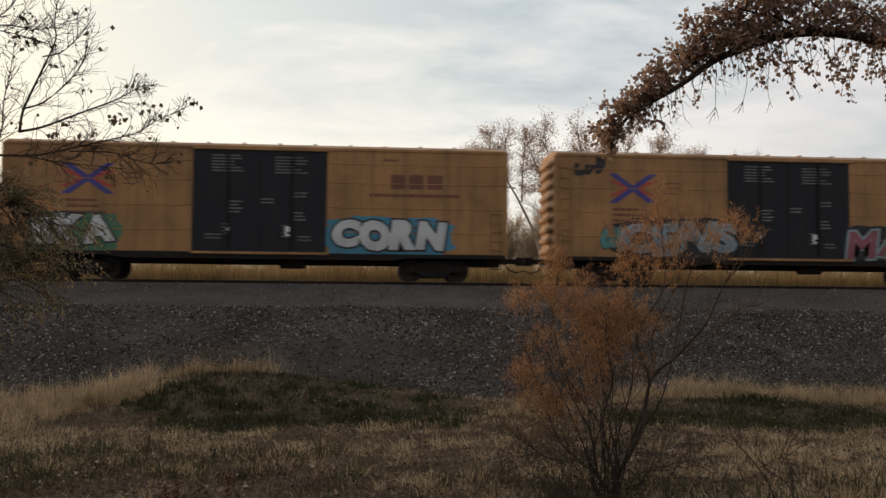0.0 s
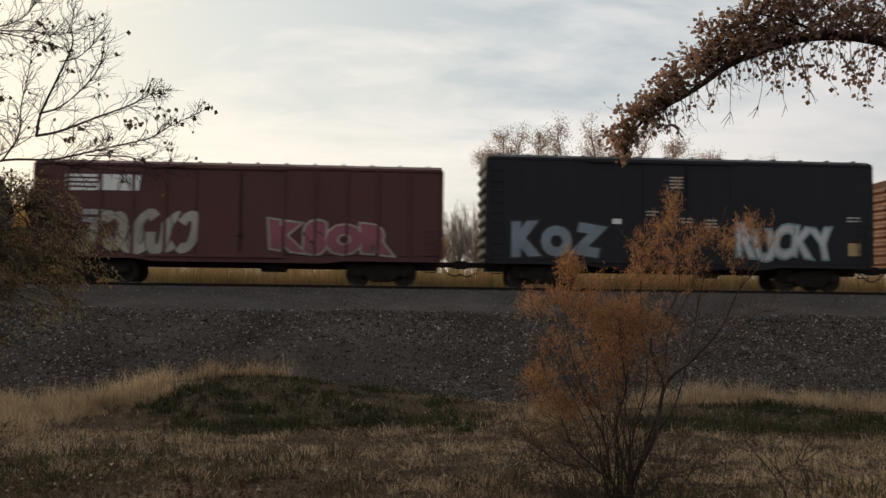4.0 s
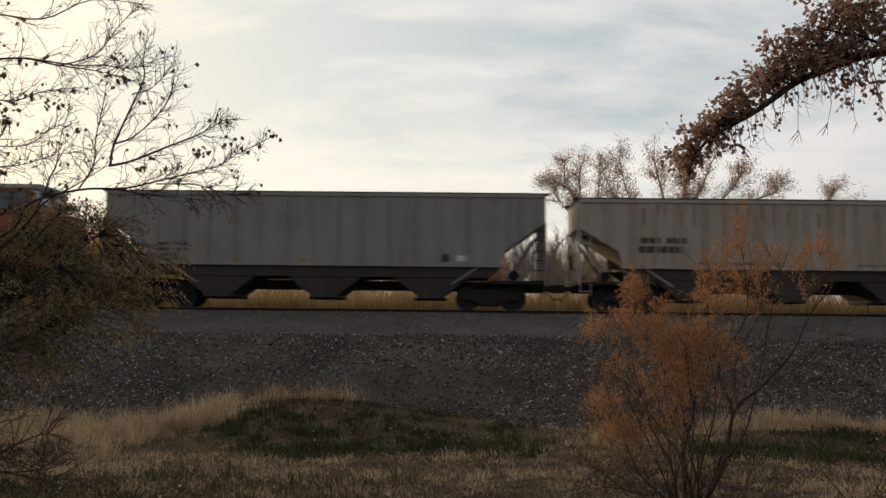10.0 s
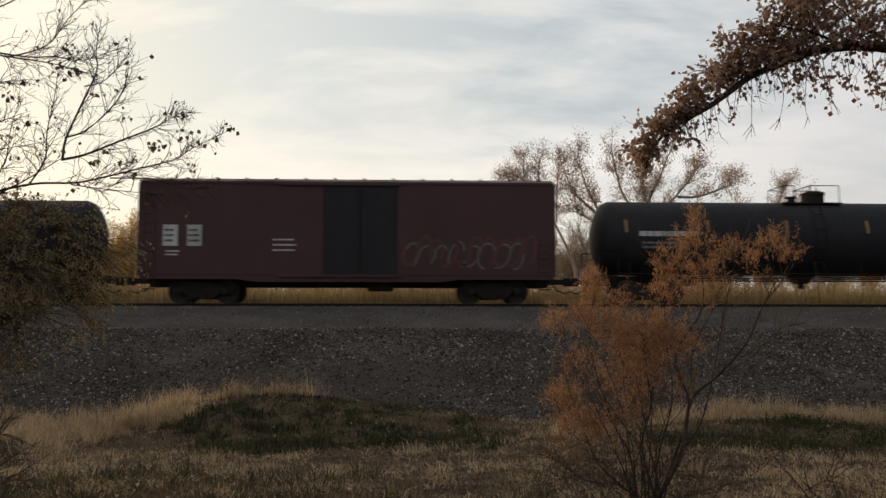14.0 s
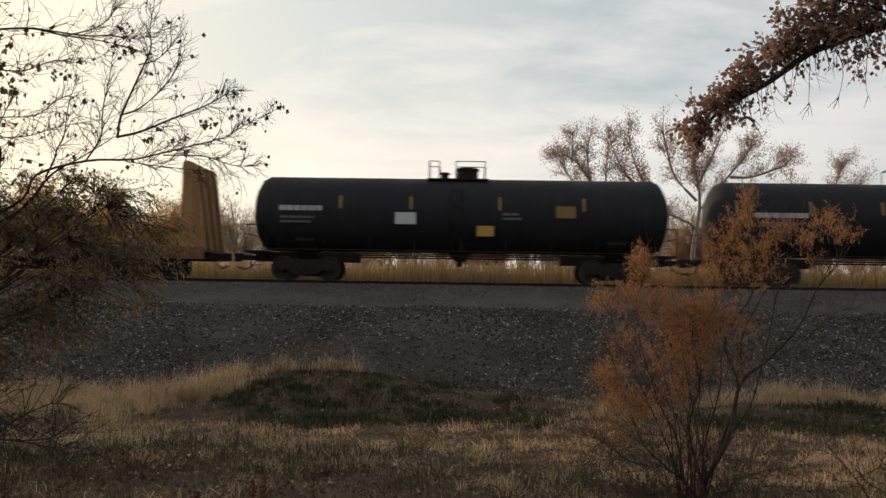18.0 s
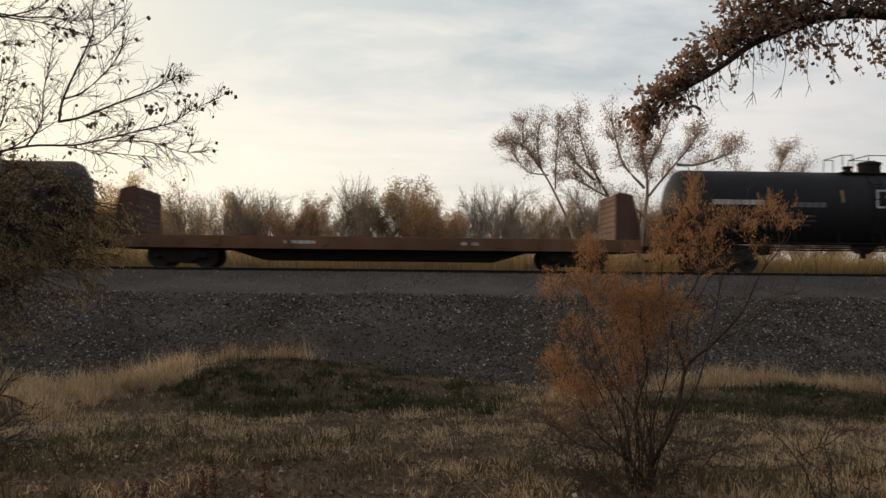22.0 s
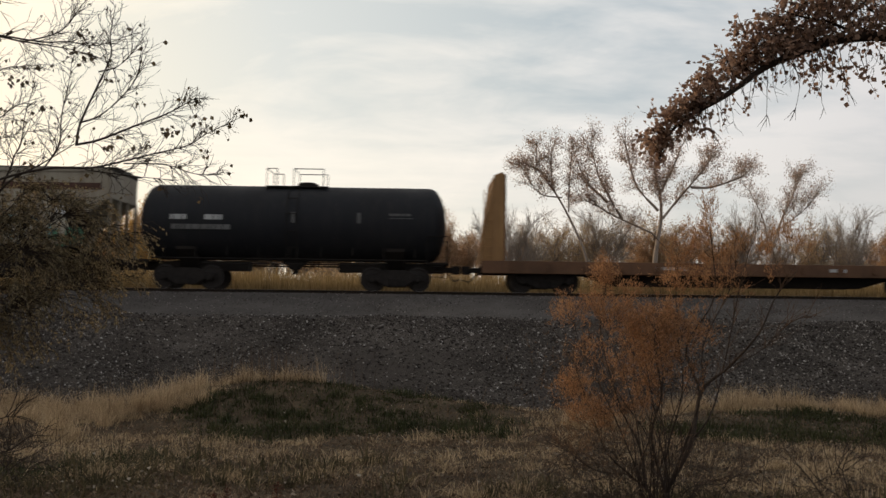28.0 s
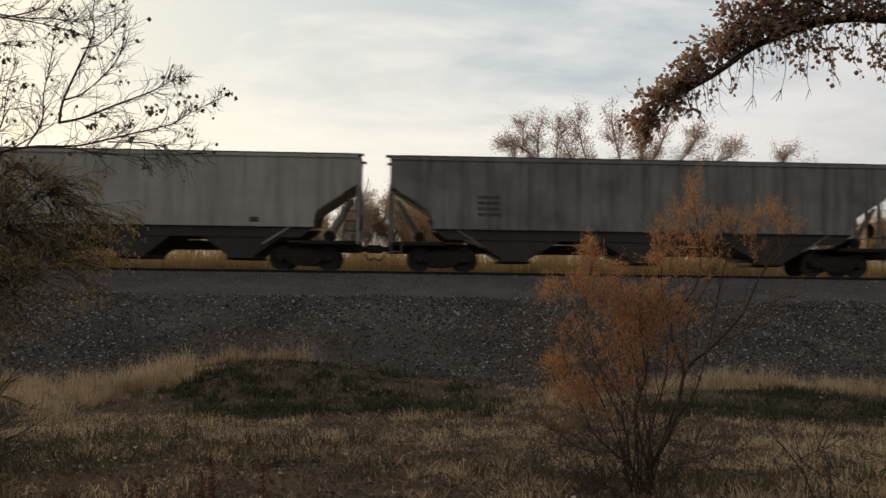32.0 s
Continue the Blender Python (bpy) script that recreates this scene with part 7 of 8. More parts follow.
def bare_tree():
    """Half-bare tree at the other side: dark crooked twigs with a few hanging leaves."""
    rnd = random.Random(5)
    tree = thing("half_bare_tree", "half-bare tree with crooked dark twigs and few leaves", "tree")
    wood, twigs, leaves = Wood(), Wood(), Leaves()
    trunk = smooth_line([(-4.9, 6.8, -2.2), (-4.75, 6.75, -1.2), (-4.5, 6.7, -0.4), (-4.3, 6.6, 0.2), (-4.35, 6.5, 1.0), (-4.4, 6.5, 1.9), (-4.3, 6.5, 3.2)])
    wood.limb(trunk, 0.12, 0.03, 9)
    # lines of the limbs in x and z, their thickness, and how many twigs they bear
    main = (
        (((-4.3, 0.15), (-3.8, 0.12), (-3.44, 0.28), (-3.20, 0.55), (-2.94, 0.69), (-2.66, 0.86)), 0.019, 16),
        (((-2.67, 0.85), (-2.67, 1.03), (-2.57, 1.31), (-2.46, 1.57), (-2.45, 1.71), (-2.40, 1.95)), 0.011, 26),
        (((-2.52, 1.42), (-2.39, 1.48), (-2.26, 1.65), (-2.17, 1.80)), 0.006, 10),
        (((-2.68, 0.85), (-2.52, 0.90), (-2.26, 1.02), (-2.02, 1.12), (-1.86, 1.20), (-1.76, 1.24)), 0.011, 44),
        (((-2.66, 1.02), (-2.52, 1.09), (-2.35, 1.27), (-2.25, 1.43), (-2.20, 1.60)), 0.008, 24),
        (((-4.3, 0.05), (-3.8, 0.18), (-3.44, 0.36), (-3.31, 0.55), (-2.90, 0.66), (-2.55, 0.67), (-2.32, 0.72), (-2.08, 0.79), (-1.83, 0.87), (-1.70, 0.97), (-1.41, 1.12)), 0.014, 62),
        (((-2.30, 0.71), (-1.99, 0.71), (-1.78, 0.65), (-1.57, 0.65)), 0.006, 26),
        (((-2.60, 0.66), (-2.42, 0.64), (-2.19, 0.62), (-1.92, 0.60)), 0.005, 22),
        (((-4.4, 1.65), (-4.03, 1.74), (-3.75, 1.71), (-3.40, 1.71), (-3.14, 1.65), (-2.88, 1.61), (-2.70, 1.58), (-2.50, 1.53)), 0.013, 40),
        (((-3.40, 1.72), (-2.99, 1.67), (-2.81, 1.68), (-2.56, 1.65), (-2.27, 1.74)), 0.008, 34),
        (((-3.14, 1.65), (-2.94, 1.72), (-2.82, 1.80), (-2.70, 1.96), (-2.5, 2.15)), 0.007, 26),
        (((-3.24, 0.53), (-3.20, 0.68), (-3.18, 0.77), (-3.11, 0.86), (-3.06, 1.09), (-2.99, 1.31)), 0.008, 30),
        (((-4.35, 0.72), (-3.91, 0.79), (-3.64, 0.84), (-3.37, 0.86), (-3.10, 0.93), (-2.78, 0.98)), 0.007, 34),
        (((-4.35, 0.92), (-3.92, 0.99), (-3.60, 1.01), (-3.33, 1.02), (-3.15, 1.13), (-2.97, 1.20)), 0.007, 34),
        (((-2.92, 0.66), (-2.83, 0.86), (-2.83, 1.09), (-2.77, 1.36), (-2.73, 1.53)), 0.007, 34),
        (((-4.2, 0.10), (-3.85, 0.28), (-3.67, 0.48), (-3.59, 0.70), (-3.60, 0.88), (-3.48, 1.2)), 0.018, 30),
        (((-4.38, 1.3), (-3.95, 1.42), (-3.5, 1.38), (-3.2, 1.46), (-2.95, 1.42)), 0.008, 34),
        (((-4.35, 2.0), (-3.8, 2.1), (-3.3, 2.05), (-2.9, 2.2), (-2.4, 2.15)), 0.010, 30),
    )
    for line, r, n in main:
        line = smooth_line([(a, 6.5 + 0.06 * math.sin(5.3 * i + a), b) for i, (a, b) in enumerate(line)])
        wood.limb(line, r, 0.0022, 5)
        low = 0.45 if r > 0.0135 else 0.12
        for i in range(int(n * 1.05)):
            u = rnd.uniform(low, 0.98)
            p, d = along(line, u)
            turn = rnd.choice((-1, 1)) * rnd.uniform(0.25, 0.85)
            nd = Vector((d.x * math.cos(turn) - d.z * math.sin(turn), rnd.gauss(0, 0.35), d.x * math.sin(turn) + d.z * math.cos(turn) + 0.12))
            pts2, e = wander(rnd, p, nd, rnd.uniform(0.12, 0.38) * (1.0 if u < 0.55 else 1.0 - 1.4 * (u - 0.55)), 9, 0.17, 0.0)
            twigs.limb(pts2, 0.0031, 0.0011, 3)
            for _ in range(3):
                q, e2 = along(pts2, rnd.uniform(0.25, 0.95))
                pts3, e3 = wander(rnd, q, e2 + Vector((rnd.gauss(0, 0.7), rnd.gauss(0, 0.4), rnd.gauss(0.1, 0.7))), rnd.uniform(0.05, 0.17) * (1.0 if u < 0.6 else 0.6), 6, 0.16, 0.0)
                twigs.limb(pts3, 0.0022, 0.0010, 3)
                if rnd.random() < 0.06:
                    leaves.leaf(pts3[-1], (0, 0, -1), rnd.uniform(0.022, 0.038), rnd, 0.9)
            if rnd.random() < 0.08:
                for _ in range(rnd.randint(1, 4)):
                    leaves.leaf(pts2[-1] + Vector((rnd.gauss(0, 0.015), 0, rnd.gauss(0, 0.015))), (rnd.gauss(0, 0.5), 0, -1), rnd.uniform(0.026, 0.046), rnd, 0.9)
    # leaves that hang at the tips
    for x, z, n in ((-1.40, 1.12, 6), (-1.50, 1.05, 2), (-1.81, 1.22, 5), (-2.00, 0.99, 4), (-1.93, 0.98, 5), (-1.85, 0.97, 3), (-2.24, 0.85, 6), (-2.45, 0.86, 7), (-2.58, 1.57, 7), (-3.22, 1.36, 8), (-3.32, 1.40, 5), (-3.12, 1.35, 4), (-2.70, 1.5, 2), (-1.68, 1.10, 2), (-1.72, 0.87, 2), (-3.05, 0.72, 4), (-2.9, 0.60, 6)):
        for _ in range(n):
            leaves.leaf((x + rnd.gauss(0, 0.022), 6.5, z + rnd.gauss(0, 0.018)), (rnd.gauss(0, 0.5), 0.2, -1), rnd.uniform(0.032, 0.052), rnd, 0.85)
    # the leafy flank near the trunk
    for i in range(150):
        x = -4.3 + abs(rnd.gauss(0, 0.36))
        p = Vector((x, 6.4 + rnd.gauss(0, 0.2), rnd.uniform(0.5, 2.0) if rnd.random() < 0.6 else rnd.gauss(1.35, 0.14)))
        pts, e = wander(rnd, p, (rnd.gauss(0.6, 0.5), rnd.gauss(0, 0.3), rnd.gauss(0.1, 0.5)), rnd.uniform(0.2, 0.45), 6, 0.22)
        twigs.limb(pts, 0.004, 0.0014, 3)
        for _ in range(rnd.randint(2, 9)):
            q, e2 = along(pts, rnd.random())
            leaves.leaf(q, (rnd.gauss(0, 0.6), rnd.gauss(0, 0.5), -0.7), rnd.uniform(0.030, 0.062), rnd, 0.8)
    part("trunk", wood.mesh("trunk", "bark_dark"), "bark_dark", tree)
    part("branchwork", twigs.mesh("branchwork", "bark_dark"), "bark_dark", tree)
    part("foliage", leaves.mesh("foliage", "withered"), "withered", tree, "few dark withered leaves")


def olive_bush():
    """Loose drooping olive-brown bush below the bare branches."""
    rnd = random.Random(21)
    bush = thing("olive_brown_bush", "dense drooping bush with small olive-brown leaves", "bush")
    wood, leaves = Wood(), Leaves()
    nodes = []
    for i in range(30):
        u = i / 29.0
        start = Vector((-4.75 + rnd.gauss(0, 0.12), 6.9 + rnd.gauss(0, 0.15), -2.2))
        goal = Vector((-3.9 + 1.25 * rnd.random() * (1 - 0.5 * u), 6.7 + rnd.gauss(0, 0.22), 0.45 - 1.2 * u + rnd.gauss(0, 0.08)))
        mid = start.lerp(goal, 0.5) + Vector((-0.18, rnd.gauss(0, 0.1), 0.38))
        line = smooth_line([start, mid, goal])
        wood.limb(line, 0.014, 0.004, 5)
        nodes += line[3:]
    for _ in range(2000):
        x = -4.15 + 1.85 * rnd.random() ** 1.35
        u = (x + 4.15) / 1.95
        top = 0.60 - 0.25 * u * u
        low = -1.30 + 1.0 * u
        z = low + (top - low) * rnd.random() ** 0.9
        goal = Vector((x, 6.7 + rnd.gauss(0, 0.26), z))
        if noise.noise(Vector((x * 2.6, goal.y * 2.0, z * 2.6))) < -0.26 + 0.34 * u:
            continue
        root = min(nodes, key=lambda q: (q - goal).length_squared)
        start = root.lerp(goal, max(0.0, 1 - 0.5 / max(0.5, (root - goal).length)))
        d = goal - start
        pts, e = wander(rnd, start, d + Vector((0.05, 0, 0.12)), d.length + 0.06, 5, 0.10, -0.05)
        wood.limb(pts, 0.0032, 0.0013, 3)
        for _ in range(3):
            q, e2 = along(pts, rnd.uniform(0.5, 1.0))
            pts2, e3 = wander(rnd, q, e2 + Vector((rnd.gauss(0.1, 0.6), rnd.gauss(0, 0.6), rnd.gauss(-0.45, 0.4))), rnd.uniform(0.09, 0.22), 4, 0.16, -0.12)
            wood.limb(pts2, 0.0018, 0.0009, 3)
            for _ in range(rnd.randint(5, 13)):
                s, e4 = along(pts2, rnd.random())
                leaves.leaf(s, e4 + Vector((rnd.gauss(0, 0.5), rnd.gauss(0, 0.5), -0.4)), rnd.uniform(0.018, 0.036), rnd, 0.42)
    part("branchwork", wood.mesh("branchwork", "bark_dark"), "bark_dark", bush)
    part("foliage", leaves.mesh("foliage", "olive"), "olive", bush)


def tamarisk():
    """Feathery orange shrub in front of the embankment."""
    rnd = random.Random(8)
    shrub = thing("tamarisk_shrub", "feathery orange tamarisk shrub with dark bare stems", "shrub")
    wood, twigs, plume, dull = Wood(), Wood(), Leaves(), Leaves()
    base = Vector((2.31, 8.0, -2.42))
    # stems in x and z with their thickness
    stems = (
        (((2.31, -2.42), (2.32, -2.1), (2.51, -1.63), (2.67, -1.15), (2.93, -0.91), (3.18, -0.58), (3.41, -0.25), (3.57, 0.01)), 0.028),
        (((2.29, -2.42), (2.25, -2.22), (2.10, -2.03), (1.93, -1.93), (1.80, -1.92)), 0.022),
        (((2.12, -2.05), (2.06, -1.64), (1.96, -1.43), (1.85, -1.17), (1.72, -0.6), (1.76, -0.1)), 0.013),
        (((2.32, -2.1), (2.22, -1.58), (2.28, -1.16), (2.22, -0.74), (2.30, -0.35)), 0.014),
        (((2.36, -2.0), (2.55, -1.58), (2.59, -1.15), (2.57, -0.73), (2.79, -0.25), (2.74, 0.35)), 0.016),
        (((2.41, -2.24), (2.54, -2.10), (2.72, -1.99), (2.88, -1.99)), 0.008),
        (((2.00, -1.95), (1.75, -1.72), (1.60, -1.35), (1.45, -0.85)), 0.009),
        (((1.93, -1.93), (1.66, -1.90), (1.38, -1.70), (1.20, -1.62)), 0.007),
        (((2.10, -2.02), (1.92, -1.62), (1.78, -1.30), (1.52, -0.70), (1.42, -0.43)), 0.009),
        (((2.48, -1.7), (2.72, -1.35), (2.92, -0.85), (3.02, -0.2), (3.10, 0.2)), 0.009),
        (((2.68, -1.13), (2.70, -0.7), (2.92, -0.2), (3.0, 0.1)), 0.007),
        (((2.30, -2.2), (2.36, -1.7), (2.44, -1.1), (2.42, -0.5), (2.44, 0.15)), 0.010),
        (((2.94, -0.9), (3.2, -0.75), (3.5, -0.5), (3.75, -0.40)), 0.005),
    )
    lines = []
    for k, (line, r) in enumerate(stems):
        line = smooth_line([(a + rnd.gauss(0, 0.012), 8.0 + 0.10 * math.sin(2.3 * i + 1.7 * k) * (i > 0), b) for i, (a, b) in enumerate(line)], 5)
        wood.limb(line, r, 0.0025, 6)
        lines.append(line)
        for _ in range(16):
            p, d = along(line, rnd.uniform(0.35, 1.0))
            pts, e = wander(rnd, p, d + Vector((rnd.gauss(0, 0.55), rnd.gauss(0, 0.5), rnd.gauss(0.1, 0.35))), rnd.uniform(0.15, 0.5), 7, 0.16, 0.03)
            twigs.limb(pts, 0.0042, 0.0014, 3)
            for _ in range(3):
                q, e2 = along(pts, rnd.uniform(0.3, 1.0))
                pts2, e3 = wander(rnd, q, e2 + Vector((rnd.gauss(0, 0.7), rnd.gauss(0, 0.6), rnd.gauss(0, 0.5))), rnd.uniform(0.08, 0.25), 5, 0.2)
                twigs.limb(pts2, 0.0022, 0.0010, 3)
    for k in range(15):
        goal = Vector((rnd.uniform(1.5, 2.75), 8.0 + rnd.gauss(0, 0.15), rnd.uniform(-1.0, -0.25)))
        start = base + Vector((rnd.gauss(0, 0.08), rnd.gauss(0, 0.08), 0))
        mid = start.lerp(goal, 0.45) + Vector((0.25 * (base.x - goal.x) * 0.4 + rnd.gauss(0, 0.08), 0, 0.1))
        line = smooth_line([start, start.lerp(mid, 0.5) + Vector((rnd.gauss(0, 0.04), 0, 0)), mid, mid.lerp(goal, 0.5) + Vector((rnd.gauss(0, 0.06), 0, 0)), goal], 4)
        wood.limb(line, rnd.uniform(0.006, 0.011), 0.002, 4)
    tangle = Wood()
    for k in range(300):
        c = Vector((rnd.gauss(2.12, 0.42), 8.0 + rnd.gauss(0, 0.25), -2.45 + 0.75 * rnd.random() ** 1.5))
        pts, e = wander(rnd, c, (rnd.gauss(0, 0.9), rnd.gauss(0, 0.4), 0.7), rnd.uniform(0.2, 0.6), 8, 0.26)
        tangle.limb(pts, 0.0034, 0.0012, 3)
        for _ in range(2):
            q, e2 = along(pts, rnd.uniform(0.2, 1.0))
            pts2, e3 = wander(rnd, q, e2 + Vector((rnd.gauss(0, 0.8), rnd.gauss(0, 0.5), 0.1)), rnd.uniform(0.08, 0.25), 5, 0.25)
            tangle.limb(pts2, 0.0020, 0.0009, 3)
    part("dead_tangle", tangle.mesh("dead_tangle", "bark_dark"), "bark_dark", shrub, "dead dark twigs round the base")
    nodes = [q for line in lines for q in line[6:]]
    # plumes: centre, half-width, half-height, how full
    plumes = ((1.42, -0.43, 0.11, 0.11, 0.7), (1.62, -0.36, 0.10, 0.10, 0.35), (1.74, -0.08, 0.09, 0.15, 1.0), (1.78, -0.42, 0.16, 0.22, 1.7), (1.98, -0.62, 0.16, 0.18, 0.7),
              (2.16, -0.58, 0.20, 0.20, 2.5), (2.24, -0.85, 0.20, 0.20, 2.4), (2.34, -0.45, 0.14, 0.16, 1.1), (2.18, -1.12, 0.18, 0.16, 0.8), (2.45, -0.62, 0.16, 0.20, 1.1),
              (2.66, -0.60, 0.10, 0.14, 0.5), (1.46, -1.12, 0.13, 0.12, 1.2), (1.58, -1.36, 0.17, 0.14, 1.4), (1.78, -1.42, 0.15, 0.15, 0.8), (1.88, -0.98, 0.15, 0.18, 0.7),
              (1.58, -0.78, 0.17, 0.15, 0.45), (2.47, 0.12, 0.10, 0.14, 0.75), (2.42, -0.14, 0.12, 0.16, 0.75), (2.70, 0.34, 0.10, 0.18, 0.9), (2.84, 0.10, 0.15, 0.12, 0.75),
              (2.74, 0.56, 0.06, 0.12, 0.35), (3.05, 0.24, 0.12, 0.10, 0.55), (3.27, 0.18, 0.12, 0.10, 0.35), (3.48, 0.34, 0.15, 0.08, 0.5), (3.62, 0.22, 0.12, 0.09, 0.35),
              (2.72, -0.10, 0.14, 0.16, 0.55), (2.95, -0.15, 0.15, 0.14, 0.25), (1.45, -1.68, 0.22, 0.14, 0.5), (2.02, -1.32, 0.15, 0.16, 0.6), (1.95, -0.25, 0.10, 0.12, 0.4),
              (2.55, -1.0, 0.12, 0.2, 0.3), (3.40, -0.05, 0.15, 0.12, 0.12))
    for x, z, w, h, full in plumes:
        shade = dull if z < -1.45 else plume
        for _ in range(int(66 * full)):
            c = Vector((x + rnd.gauss(0, w * 0.52), 8.0 + rnd.gauss(0, w * 0.7), z + rnd.gauss(0, h * 0.52)))
            root = min(nodes, key=lambda q: (q - c).length_squared)
            out = (c - root)
            out = (out.normalized() if out.length > 0.01 else Vector((0, 0, 1))) * 0.5 + Vector((rnd.gauss(0, 0.4), rnd.gauss(0, 0.4), 0.8))
            if rnd.random() < 0.10:
                twigs.limb([root, root.lerp(c, 0.5) + Vector((0, 0, 0.02)), c], 0.0028, 0.001, 3)
            pts, e = wander(rnd, c, out, rnd.uniform(0.08, 0.20), 4, 0.18)
            twigs.limb(pts, 0.0014, 0.0008, 3)
            for _ in range(22):
                q, e2 = along(pts, rnd.random())
                shade.leaf(q + Vector((rnd.gauss(0, 0.012), rnd.gauss(0, 0.012), rnd.gauss(0, 0.012))), e2 + Vector((rnd.gauss(0, 0.5), rnd.gauss(0, 0.5), 0.2)), rnd.uniform(0.022, 0.050), rnd, 0.135)
    # a haze of fine brown twigs in the lower half
    for k in range(420):
        c = Vector((rnd.gauss(1.85, 0.38), 8.0 + rnd.gauss(0, 0.25), -1.95 + 1.1 * rnd.random()))
        pts, e = wander(rnd, c, (rnd.gauss(0, 0.5), rnd.gauss(0, 0.4), 1.0), rnd.uniform(0.12, 0.4), 6, 0.2)
        twigs.limb(pts, 0.0020, 0.0009, 3)
        for _ in range(5):
            q, e2 = along(pts, rnd.random())
            dull.leaf(q, e2 + Vector((rnd.gauss(0, 0.6), rnd.gauss(0, 0.5), 0.2)), rnd.uniform(0.03, 0.06), rnd, 0.08)
    # thin dead stems round the base
    for _ in range(34):
        d = Vector((rnd.gauss(-0.25, 0.6), rnd.gauss(0, 0.4), 0.8))
        pts, e = wander(rnd, base + Vector((rnd.gauss(-0.1, 0.22), rnd.gauss(0, 0.14), 0)), d, rnd.uniform(0.3, 1.0), 8, 0.2, 0.0)
        twigs.limb(pts, 0.0045, 0.0015, 4)
        for _ in range(5):
            q, e2 = along(pts, rnd.uniform(0.3, 1.0))
            pts2, e3 = wander(rnd, q, e2 + Vector((rnd.gauss(0, 0.7), rnd.gauss(0, 0.5), 0.1)), rnd.uniform(0.1, 0.3), 5, 0.2)
            twigs.limb(pts2, 0.0025, 0.001, 3)
    part("stem", wood.mesh("stem", "bark_dark"), "bark_dark", shrub)
    part("branchwork", twigs.mesh("branchwork", "twig_brown"), "twig_brown", shrub)
    part("foliage", plume.mesh("foliage", "tamarisk"), "tamarisk", shrub, "feathery orange sprays")
    part("foliage", dull.mesh("foliage", "tamarisk_dull"), "tamarisk_dull", shrub, "faded brown sprays low on the shrub")


def brambles():
    """Bare arching twigs close to the camera."""
    low = ((((-4.3, -2.2), (-4.1, -1.55), (-3.7, -1.43), (-3.39, -1.41), (-3.1, -1.41), (-2.9, -1.40), (-2.7, -1.28), (-2.56, -1.20)), 0.012), (((-3.3, -1.4), (-3.14, -1.28), (-2.94, -1.17), (-2.80, -1.15)), 0.008),
           (((-4.2, -1.6), (-3.9, -1.2), (-3.35, -1.25), (-3.1, -1.33), (-2.76, -1.47)), 0.009), (((-4.1, -1.5), (-3.6, -1.1), (-3.35, -0.95), (-3.28, -1.15), (-3.2, -1.38)), 0.007), (((-3.7, -1.43), (-3.45, -1.3), (-3.2, -1.05)), 0.006), (((-3.2, -1.4), (-2.95, -1.47), (-2.8, -1.58)), 0.006))
    high = (((3.30, -2.3), (3.13, -1.84), (3.02, -1.68), (2.91, -1.53), (2.80, -1.44)), 0.007), (((3.42, -2.3), (3.27, -1.84), (3.14, -1.72), (3.02, -1.60)), 0.006), (((3.26, -2.3), (3.29, -1.84), (3.28, -1.58), (3.33, -1.47)), 0.007), (((3.03, -1.68), (3.14, -1.62), (3.27, -1.57)), 0.004), (((1.95, -2.3), (1.99, -1.85), (2.1, -1.70), (2.32, -1.69), (2.43, -1.63), (2.6, -1.60)), 0.006), (((2.28, -2.3), (2.30, -1.85), (2.33, -1.69)), 0.006)
    for lines, y, seed, n, lab in ((high, 6.5, 3, 4, "bare dark bramble twigs rising from dry grass"), (low, 6.0, 4, 15, "tangle of bare arching bramble twigs")):
        rnd = random.Random(seed)
        ob = thing("bramble", lab, "bramble")
        for k, (line, r) in enumerate(lines):
            wood = Wood()
            line = smooth_line([(a, y + 0.05 * math.sin(2.9 * i + k), b) for i, (a, b) in enumerate(line)])
            wood.limb(line, r, 0.0022, 5)
            for _ in range(n):
                q, e = along(line, rnd.uniform(0.25, 1))
                pts, e2 = wander(rnd, q, e + Vector((rnd.gauss(0.1, 0.5), rnd.gauss(0, 0.4), rnd.gauss(0.15, 0.7))), rnd.uniform(0.14, 0.5), 7, 0.2, 0.03)
                wood.limb(pts, 0.0042, 0.0014, 3)
                for _ in range(3):
                    q2, e3 = along(pts, rnd.uniform(0.3, 1))
                    pts2, e4 = wander(rnd, q2, e3 + Vector((rnd.gauss(0, 0.7), rnd.gauss(0, 0.5), rnd.gauss(0.1, 0.6))), rnd.uniform(0.06, 0.22), 5, 0.22)
                    wood.limb(pts2, 0.0024, 0.0011, 3)
            part("cane", wood.mesh("cane", "bark_dark"), "bark_dark", ob)


